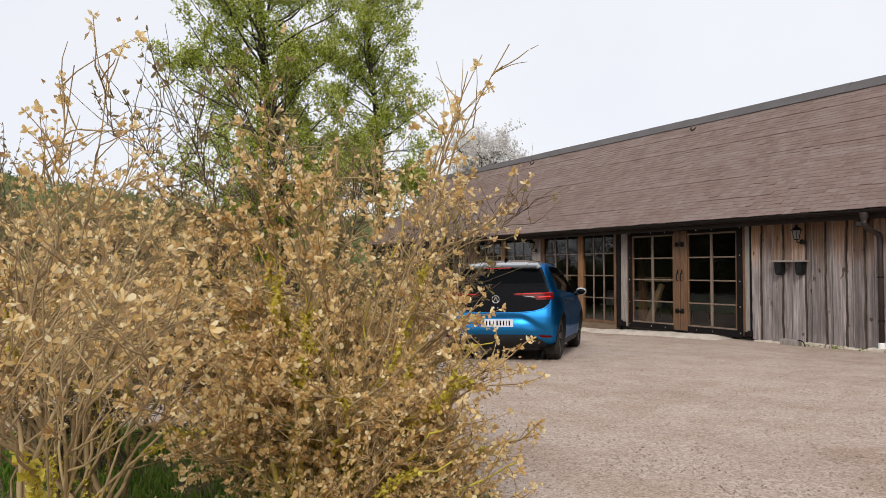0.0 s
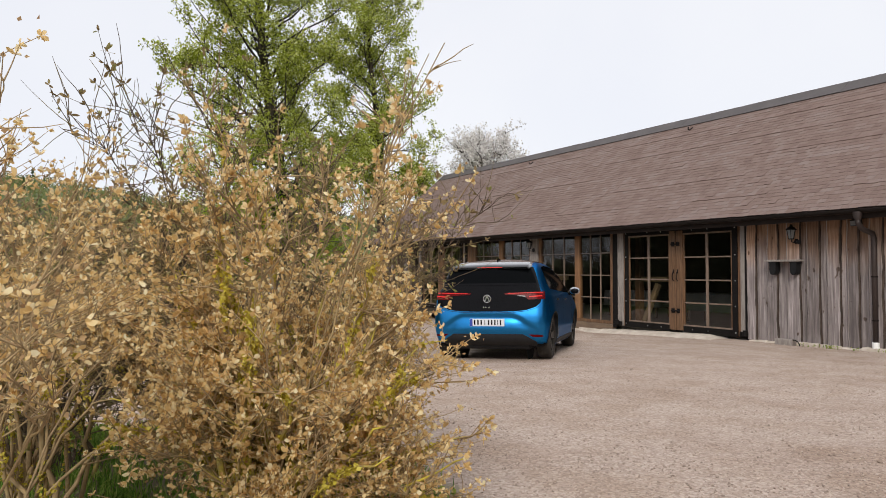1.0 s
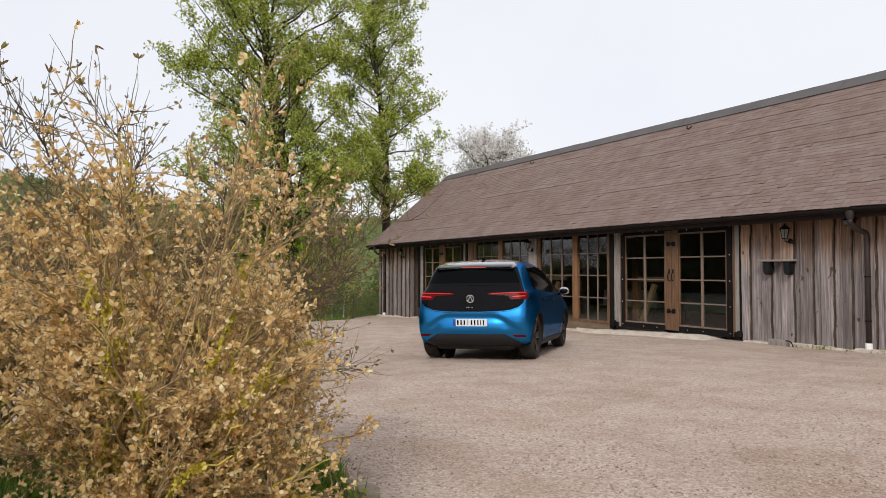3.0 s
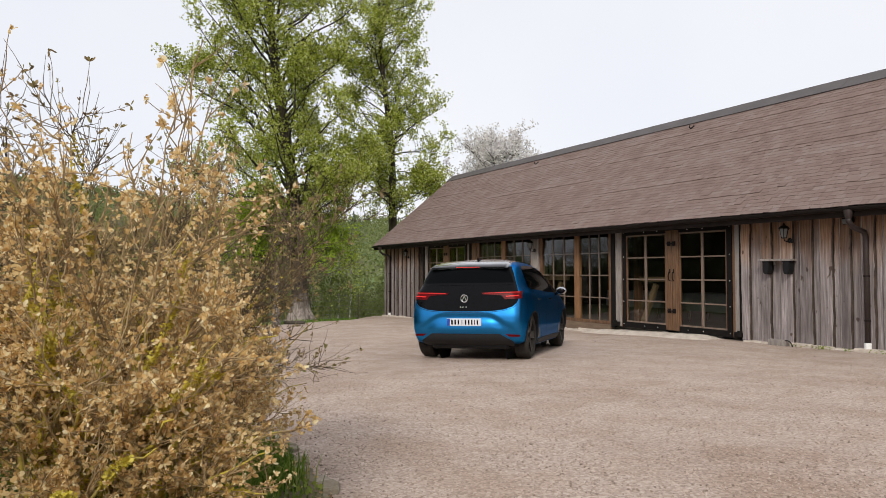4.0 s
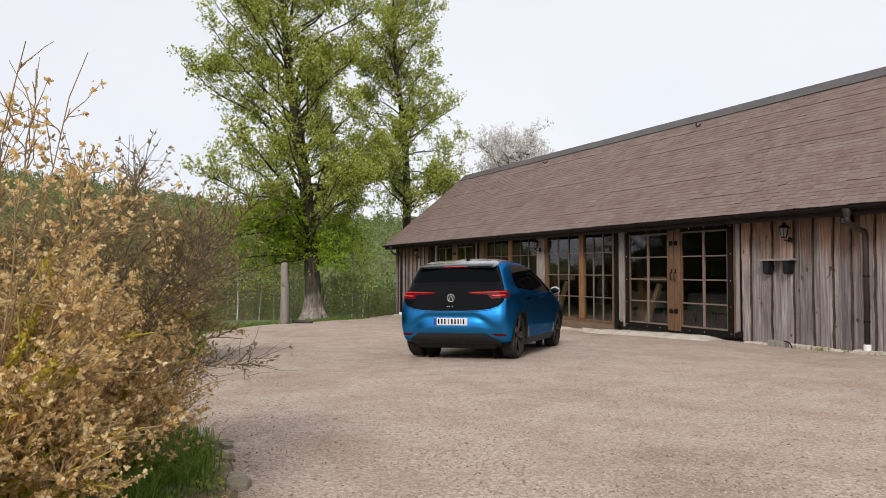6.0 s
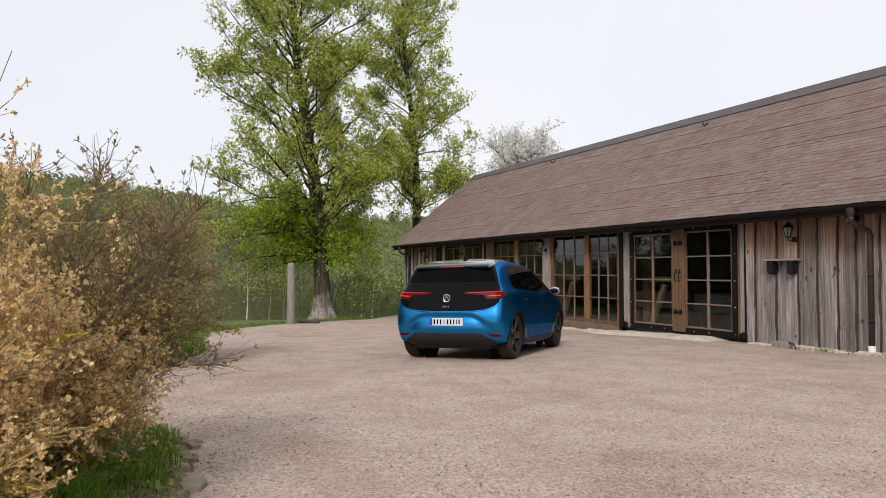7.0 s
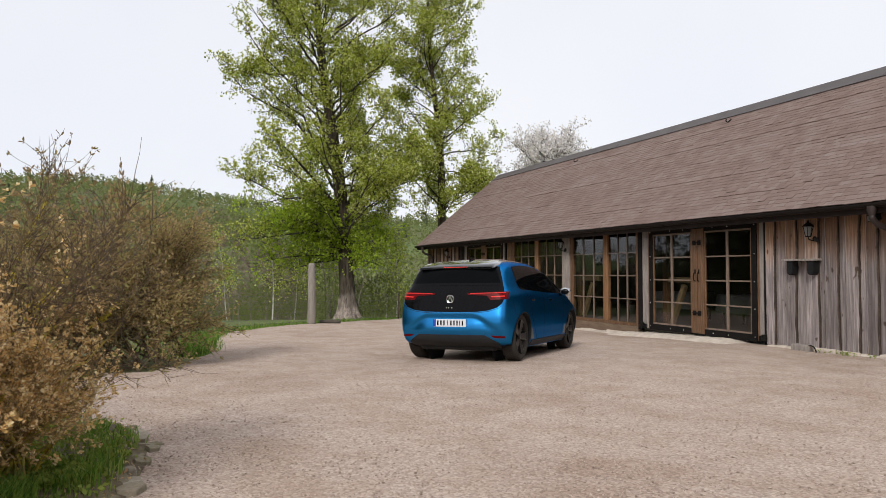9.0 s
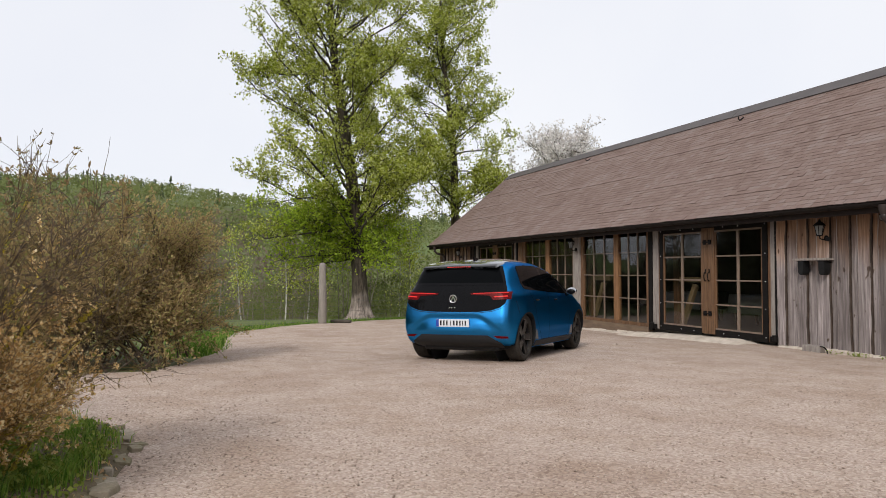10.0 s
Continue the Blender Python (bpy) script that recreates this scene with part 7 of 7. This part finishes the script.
bush("budding_shrub", -5.35, -12.55, (1.0, 1.1, 1.6), (34, 10, 6), "dense brown-twigged shrub in bud at the back of the bed", 7, BROWN_WOOD, (4, 0.029, 0.011, "leaf_brown"),
     keep=0.8, low=0.3, bare=0.3, lichen=30, thick=0.85, shoot_len=(0.08, 0.28), flat=0.8, scales=False)
shrub("budding_shrub", -11.5, -11.65, (1.45, 1.8, 2.3), 95, 3600, 0.05, (M["twig_dark"], M["leaf_olive"]), "broad olive-brown shrub at the edge of the gravel", 12, per=3, gap=0.07, foot=1.3, twig_len=(0.25, 0.7), sparse=0.05, low=0.05)
shrub("budding_shrub", -11.6, -14.9, (1.6, 1.9, 2.4), 50, 1500, 0.05, (M["twig_dark"], M["leaf_olive"]), "broad olive-brown shrub beside another at the gravel's edge", 14, per=3, gap=0.07, foot=0.8, twig_len=(0.25, 0.7), sparse=0.05, low=0.12)


# ---- planted bed with grass and edging stones ----
def build_bed():
    bm = bmesh.new()
    bm.faces.new([bm.verts.new((x, y, 0)) for x, y in BED])
    for k in np.arange(-7, 0, 0.25):
        bmesh.ops.bisect_plane(bm, geom=bm.verts[:] + bm.edges[:] + bm.faces[:], plane_co=(k, 0, 0), plane_no=(1, 0, 0))
    for k in np.arange(-15.5, -10.5, 0.25):
        bmesh.ops.bisect_plane(bm, geom=bm.verts[:] + bm.edges[:] + bm.faces[:], plane_co=(0, k, 0), plane_no=(0, 1, 0))
    for v in bm.verts:
        rim = any(e.is_boundary for e in v.link_edges)
        v.co.z = yard_z(v.co.x, v.co.y) + (0.006 if rim else 0.045 + 0.03 * noise.noise((v.co.x * 2, v.co.y * 2, 0)))
    bmesh.ops.recalc_face_normals(bm, faces=bm.faces[:])
    if sum(f.normal.z for f in bm.faces) < 0:
        bmesh.ops.reverse_faces(bm, faces=bm.faces[:])
    return tagged(part("planting_bed", bm, M["soil"], smooth=True), "dark soil of a grassy planting bed beside the gravel", "ground", kind="structure")


build_bed()


def blades(name, spots, heights, mat, label, seed, width=0.006):
    """Grass: each blade a bent, tapering strip."""
    rng = np.random.default_rng(seed)
    n = len(spots)
    p = np.asarray(spots, dtype=float)
    h = np.asarray(heights, dtype=float)[:, None]
    a = rng.uniform(0, 2 * np.pi, n)
    lean = np.stack([np.cos(a), np.sin(a), np.zeros(n)], 1) * rng.uniform(0.1, 0.75, n)[:, None]
    b = rng.uniform(0, 2 * np.pi, n)
    side = np.stack([np.cos(b), np.sin(b), np.zeros(n)], 1) * (width * rng.uniform(0.6, 1.4, n))[:, None]
    up = np.array((0, 0, 1.0))
    m = p + (up + lean * 0.35) * h * 0.55
    t = p + (up * 0.92 + lean) * h
    verts = np.stack([p - side, p + side, m + side * 0.8, m - side * 0.8, t], 1).reshape(-1, 3)
    faces = []
    for i in range(n):
        o = i * 5
        faces += [(o, o + 1, o + 2, o + 3), (o + 3, o + 2, o + 4)]
    ob = new(name, mesh_of(name, verts.tolist(), faces, mat))
    return tagged(ob, label, "grass", kind="stuff")


def scatter_in(poly, count, seed, want):
    rng = np.random.default_rng(seed)
    xs, ys = [p[0] for p in poly], [p[1] for p in poly]
    out = []
    while len(out) < count:
        x, y = rng.uniform(min(xs), max(xs)), rng.uniform(min(ys), max(ys))
        if inside(poly, x, y) and rng.random() < want(x, y):
            out.append((x, y))
    return out


def rim_gap(x, y):
    """Distance from the bed's rim."""
    best = 9.0
    for (x0, y0), (x1, y1) in zip(BED, BED[1:]):
        dx, dy = x1 - x0, y1 - y0
        u = min(1.0, max(0.0, ((x - x0) * dx + (y - y0) * dy) / (dx * dx + dy * dy)))
        best = min(best, math.hypot(x - x0 - u * dx, y - y0 - u * dy))
    return best


g_rng = np.random.default_rng(2)
pts = scatter_in(BED, 21000, 31, lambda x, y: (0.22 + 0.78 * step(-0.2, 0.18, noise.noise((x * 2.3, y * 2.3, 7.0)))) * float(step(0.02, 0.32, rim_gap(x, y) + 0.25 * noise.noise((x * 3.1, y * 3.1, 4.0)))) if y > -13.6 else 0.1)
blades("bed_grass", [(x, y, yard_z(x, y) + 0.03) for x, y in pts], [0.03 + 0.07 * g_rng.random() + 0.22 * max(0, noise.noise((x * 2.6, y * 2.6, 3.0))) for x, y in pts], M["grass"], "lush green grass growing in the planting bed", 32, 0.0036)
pts = scatter_in(BED, 24000, 33, lambda x, y: (1 - float(step(0.3, 1.0, rim_gap(x, y)))) * float(step(0.03, 0.2, rim_gap(x, y))) * (0.1 + 0.9 * float(step(-0.1, 0.3, noise.noise((x * 3, y * 3, 1.0))))))
wr = np.random.default_rng(34)
tagged(new("bed_weeds", leaf_mesh("bed_weeds", [(x, y, yard_z(x, y) + 0.025 + 0.07 * wr.random()) for x, y in pts], 0.030, 0.021, M["weed"], wr, lift=0.4)), "low green weeds along the edging stones", "weeds", kind="stuff")


pts = scatter_in(BED, 2200, 38, lambda x, y: 1 - 0.85 * float(step(0.3, 1.2, rim_gap(x, y))))
tagged(new("leaf_litter", leaf_mesh("leaf_litter", [(x, y, yard_z(x, y) + 0.03 + 0.03 * wr.random()) for x, y in pts], 0.035, 0.016, M["leaf_bract"], wr, lift=-0.2)), "dry brown leaf litter lying on the bed's soil", "leaf litter", kind="stuff")


def dandelion(x, y, h, seed):
    rng = np.random.default_rng(seed)
    z = yard_z(x, y) + 0.03
    d = thing("dandelion", pose(x, y, z), "yellow dandelion standing in the grass", "flower", "dandelions in the grass")
    st = Sticks()
    st.add([(0, 0, 0), (0.01, 0.005, h * 0.6), (0.015, 0.0, h)], 0.003, 0.0025, 5)
    piece("stalk", st.mesh("stalk", M["weed"]), d)
    cs = [(0.015 + rng.normal() * 0.008, rng.normal() * 0.008, h + abs(rng.normal()) * 0.006) for k in range(36)]
    piece("flower_head", leaf_mesh("flower_head", cs, 0.022, 0.008, M["dandelion"], rng), d)


for i, (x, y, h) in enumerate(((-4.85, -11.22, 0.24), (-5.4, -11.45, 0.2), (-4.4, -11.7, 0.22))):
    dandelion(x, y, h, 60 + i)
for i in range(9):
    dandelion(-11.9 - 0.35 * i + 0.2 * g_rng.random(), -10.75 - 0.35 * g_rng.random(), 0.2, 80 + i)

kerb = thing("bed_edging", pose(0, 0, 0), "row of rough mossy flat edging stones round the bed", "edging", kind="structure")
k_rng = random.Random(17)
edge = [(-2.72, -11.85), (-3.1, -11.30), (-3.6, -10.98), (-4.1, -10.88), (-4.6, -10.83), (-5.1, -10.82), (-5.7, -10.92), (-6.2, -11.3), (-6.6, -11.9), (-6.9, -12.6)]
for (x0, y0), (x1, y1) in zip(edge, edge[1:]):
    L = math.hypot(x1 - x0, y1 - y0)
    s = 0.0
    while s < L - 0.04:
        w = k_rng.uniform(0.12, 0.27)
        nx, ny = (y1 - y0) / L, -(x1 - x0) / L
        for row in range(k_rng.choice((1, 2, 2, 3, 3))):
            u = (s + w / 2) / L
            # stones step back into the bed, away from the gravel
            off = 0.0 - row * 0.12 + k_rng.uniform(-0.09, 0.05)
            side = 1 if inside(BED, x0 + (x1 - x0) * u - nx * 0.1, y0 + (y1 - y0) * u - ny * 0.1) else -1
            cx, cy = x0 + (x1 - x0) * u + nx * off * side, y0 + (y1 - y0) * u + ny * off * side
            wd, dpt = w * k_rng.uniform(0.75, 1.05), k_rng.uniform(0.08, 0.19)
            sides = k_rng.randint(5, 7)
            spin = k_rng.random() * 6.28
            bm = bmesh.new()
            ring = []
            for k in range(sides):
                t = spin + 2 * math.pi * (k + k_rng.uniform(-0.25, 0.25)) / sides
                ring.append((wd / 2 * math.cos(t), dpt / 2 * math.sin(t)))
            low = [bm.verts.new((1.04 * a, 1.04 * b, -0.05)) for a, b in ring]
            mid = [bm.verts.new((a, b, 0.020 + k_rng.uniform(-0.005, 0.005))) for a, b in ring]
            top = [bm.verts.new((0.94 * a, 0.91 * b, 0.028 + k_rng.uniform(-0.006, 0.006))) for a, b in ring]
            for k in range(sides):
                j = (k + 1) % sides
                bm.faces.new((low[k], low[j], mid[j], mid[k]))
                bm.faces.new((mid[k], mid[j], top[j], top[k]))
            bm.faces.new(top)
            ob = part("edging_stone", bm, M["slab"], kerb)
            ob.matrix_basis = pose(cx, cy, yard_z(cx, cy) + k_rng.uniform(-0.016, 0.010), k_rng.uniform(-9, 9), k_rng.uniform(-9, 9), math.degrees(math.atan2(y1 - y0, x1 - x0)) + k_rng.uniform(-35, 35))
        s += w

# grass at the far edges of the yard
pts = []
e_rng = np.random.default_rng(35)
for (x0, y0), (x1, y1) in zip(YARD[:12], YARD[1:13]):
    L = math.hypot(x1 - x0, y1 - y0)
    nx, ny = -(y1 - y0) / L, (x1 - x0) / L
    k = int(L * (260 if x0 < -13.5 else 0))
    for i in range(k):
        u = e_rng.random()
        o = abs(e_rng.normal()) * 0.9 - 0.12
        px, py = x0 + (x1 - x0) * u - nx * o, y0 + (y1 - y0) * u - ny * o
        if inside(YARD, px, py) and o > 0.05:
            px, py = x0 + (x1 - x0) * u + nx * o, y0 + (y1 - y0) * u + ny * o
        pts.append((px, py))
blades("edge_grass", [(x, y, float(land(np.float64(x), np.float64(y))) - 0.06) for x, y in pts], [0.05 + 0.09 * e_rng.random() for p in pts], M["grass"], "short green grass fringing the gravel yard", 36, 0.011)

for k in range(450):
    u, o = e_rng.random(), e_rng.normal()
    pts_x, pts_y = -12.7 - 3.8 * u, -10.0 + 0.40 * u - 0.30 + 0.18 * o
    pts.append((pts_x, pts_y))
blades("verge_grass", [(x, y, max(float(land(np.float64(x), np.float64(y))), yard_z(x, y)) - 0.05) for x, y in pts[-450:]], [0.12 + 0.15 * e_rng.random() for p in pts[-450:]], M["grass"], "tuft of fresh green grass beside the broad shrub", 37, 0.011)

w_pts = []
for cx, spread, count in ((-9.25, 0.16, 22), (-8.75, 0.10, 45), (-8.35, 0.05, 20), (-7.6, 0.2, 35), (-6.5, 0.3, 40)):
    for k in range(count):
        wx, wy = cx + spread * e_rng.normal(), -0.22 - 0.07 * abs(e_rng.normal())
        w_pts.append((wx, wy, gz(wx, wy) + 0.01 + 0.05 * e_rng.random()))
tagged(new("wall_weeds", leaf_mesh("wall_weeds", w_pts, 0.045, 0.02, M["weed"], e_rng, lift=0.5)), "small green weeds at the foot of the board wall", "weeds", kind="stuff")

# ---- fence ----
fence = thing("wire_fence", pose(0, 0, 0), "thin wire fence on slender stakes behind the gravel yard", "fence")
line = [(-11.8, -14.6), (-16.2, -11.9), (-19.3, -9.95), (-23.3, -6.25), (-26.6, -2.1), (-29.6, 0.6)]


def land_z(x, y):
    return float(land(np.float64(x), np.float64(y))) - 0.05


stakes = []
for (x0, y0), (x1, y1) in zip(line, line[1:]):
    k = max(1, int(math.hypot(x1 - x0, y1 - y0) / 4.2))
    stakes += [(x0 + (x1 - x0) * i / k, y0 + (y1 - y0) * i / k) for i in range(k)]
stakes.append(line[-1])
for x, y in stakes:
    bm = tube(bmesh.new(), [(x, y, land_z(x, y) - 0.2), (x + 0.01, y, land_z(x, y) + 1.0)], [0.022, 0.018], 6)
    part("stake", bm, M["wood_dark"], fence)
for h in (0.14, 0.28, 0.42, 0.58, 0.76, 0.95):
    bm = tube(bmesh.new(), [(x, y, land_z(x, y) + h) for x, y in stakes], 0.0045, 4)
    part("wire", bm, M["wire"], fence)

post = thing("gate_post", pose(-23.17, -6.16, gz(-23.17, -6.16) - 0.05, 0, 1.5, 0), "thick grey weathered timber post leaning beside the wire fence", "post")
bm = lathe(bmesh.new(), [(0.0, -0.1), (0.150, -0.1), (0.142, 0.15), (0.134, 0.4), (0.128, 0.65), (0.124, 0.9), (0.118, 1.15), (0.116, 1.4), (0.112, 1.65), (0.108, 1.9), (0.085, 1.985), (0.0, 2.0)], 12)
for v in bm.verts:
    v.co.x += 0.03 * noise.noise((v.co.x * 6, v.co.y * 6, v.co.z * 1.5)) + 0.05 * math.sin(v.co.z * 2.2)
    v.co.y += 0.02 * noise.noise((v.co.x * 6 + 4, v.co.y * 6, v.co.z * 1.5))
part("shaft", bm, M["post_wood"], post, smooth=True)
log = thing("short_log", pose(-23.4, -5.5, gz(-23.4, -5.5), 0, 0, 55), "short dark log lying in the grass by the post", "log")
part("log_body", tube(bmesh.new(), [(-0.35, 0, 0.05), (0, 0.01, 0.06), (0.35, 0, 0.05)], [0.055, 0.06, 0.05], 8), M["bark_limb"], log)


# ---- woods on the slopes ----
def woods(name, trees, mat, label, seed, quads, leaf, shape):
    """Distant trees as one mass: trees are (x, y, height, half width)."""
    rng = np.random.default_rng(seed)
    t = np.asarray(trees, dtype=float)
    z0 = land(t[:, 0], t[:, 1])
    n = len(t)
    c = np.repeat(np.arange(n), quads)
    k = rng.random(len(c))
    if shape == "fir":
        hh = k ** 1.4
        rr = (1 - hh) * rng.uniform(0.3, 1.0, len(c))
    else:
        hh = 0.12 + 0.88 * k
        rr = np.sin(np.clip(hh, 0, 1) ** 0.8 * np.pi * 0.93) ** 0.6 * rng.random(len(c)) ** 0.45
    a = rng.uniform(0, 2 * np.pi, len(c))
    p = np.stack([t[c, 0] + rr * t[c, 3] * np.cos(a), t[c, 1] + rr * t[c, 3] * np.sin(a), z0[c] + hh * t[c, 2]], 1)
    size = leaf * t[c, 2]
    ob = new(name, leaf_mesh(name, p, size, size * 0.8, mat, rng))
    return tagged(ob, label, "woodland", kind="stuff")


def ring_trees(count, seed, r0, r1, a0, a1, h0, h1, slim, keep=None):
    rng = np.random.default_rng(seed)
    out = []
    while len(out) < count:
        r = math.sqrt(rng.uniform(r0 ** 2, r1 ** 2))
        a = rng.uniform(a0, a1)
        x, y = -1 + r * math.cos(radians(a)), -11 + r * math.sin(radians(a))
        if -31 < x < 8 and -1.5 < y < 9:
            continue
        if keep is not None and rng.random() > keep(r, a):
            continue
        h = rng.uniform(h0, h1)
        out.append((x, y, h, h * slim * rng.uniform(0.7, 1.2)))
    return out


woods("valley_thicket", ring_trees(150, 50, 42, 110, 140, 177, 3.0, 5.6, 0.36, lambda r, a: 1.0 if a < 171 else 0.5), M["wood_valley"], "young green woodland in the dip behind the fence", 51, 900, 0.034, "round")
woods("bare_thicket", ring_trees(130, 52, 40, 105, 168, 204, 3.0, 6.0, 0.36, lambda r, a: 0.35 if a < 172 else 1.0), M["wood_bare"], "grey-brown leafless scrub below the hill", 53, 800, 0.030, "round")
woods("valley_brush", ring_trees(170, 54, 31, 60, 150, 200, 1.0, 2.2, 0.7), M["wood_valley"], "low green brush beyond the wire fence", 55, 420, 0.05, "round")
woods("hill_wood", ring_trees(4200, 56, 110, 800, 148, 206, 5.0, 8.5, 0.45), M["wood_far"], "light green spring woodland covering the hillside", 57, 46, 0.15, "round")
woods("hill_bare_wood", ring_trees(700, 58, 100, 420, 165, 206, 4.0, 7.5, 0.45, lambda r, a: 1.0 - 0.7 * (r / 420)), M["wood_bare"], "brown leafless woodland low on the hillside", 59, 46, 0.15, "round")
woods("hill_firs", ring_trees(46, 62, 610, 680, 179.5, 189, 9.0, 15.5, 0.30), M["wood_fir"], "dark fir trees along the crest of the hill", 63, 110, 0.11, "fir")
woods("slope_firs", ring_trees(60, 64, 90, 520, 150, 262, 6.0, 11.0, 0.2), M["wood_fir"], "scattered dark firs on the slopes", 65, 110, 0.10, "fir")


def saplings():
    """Thin pale stems of the young wood in the dip."""
    rng = np.random.default_rng(71)
    st = Sticks()
    for i in range(110):
        r, a = rng.uniform(33.0, 62.0), radians(rng.uniform(160.0, 182.0))
        x, y = -1.0 + r * math.cos(a), -11.0 + r * math.sin(a)
        h = rng.uniform(2.5, 5.0)
        stem = curve_pts((x, y, land_z(x, y)), (rng.normal() * 0.08, rng.normal() * 0.08, 1.0), h, 6, rng, 0.02, 0.06)
        st.add(stem, 0.028, 0.010, 5)
        for k in range(5):
            g = int(rng.integers(2, 6))
            st.add(curve_pts(stem[g], (rng.normal(), rng.normal(), 0.8), h * 0.22, 3, rng, 0.05, 0.15), 0.010, 0.004, 3)
    return tagged(new("saplings", st.mesh("saplings", M["sapling"])), "thin pale leafless saplings in the dip behind the fence", "woodland", kind="stuff")


saplings()
# added hedge: it only darkens what the barn panes reflect
woods("reflection_hedge", ring_trees(260, 68, 24, 33, 180, 213, 1.3, 2.3, 0.7), M["wood_rear"], "dark hedge added across the yard to darken the panes' reflections", 69, 160, 0.11, "round")
# unseen woodland that darkens reflections; its gap leaves bright sky for the car's tail
woods("reflection_wood", ring_trees(220, 66, 34, 120, -138, 100, 9.0, 16.0, 0.34, lambda r, a: 0.0 if -108 < a < -30 else 1.0), M["wood_rear"], "tall dark woodland added out of view for dark reflections", 67, 220, 0.09, "round")

# unseen grove, set where the panes reflect tree crowns
woods("rear_grove", ring_trees(26, 70, 30, 46, 197, 217, 6.0, 9.5, 0.30), M["wood_rear"], "dark grove of trees across the yard from the barn", 72, 420, 0.055, "round")

# ---- the nearest roof shingles, one by one ----
for cs in singles:
    piece("shingle", mesh_of("shingle", cs, SHINGLE_FACES, M["shingle_piece"]), roof)
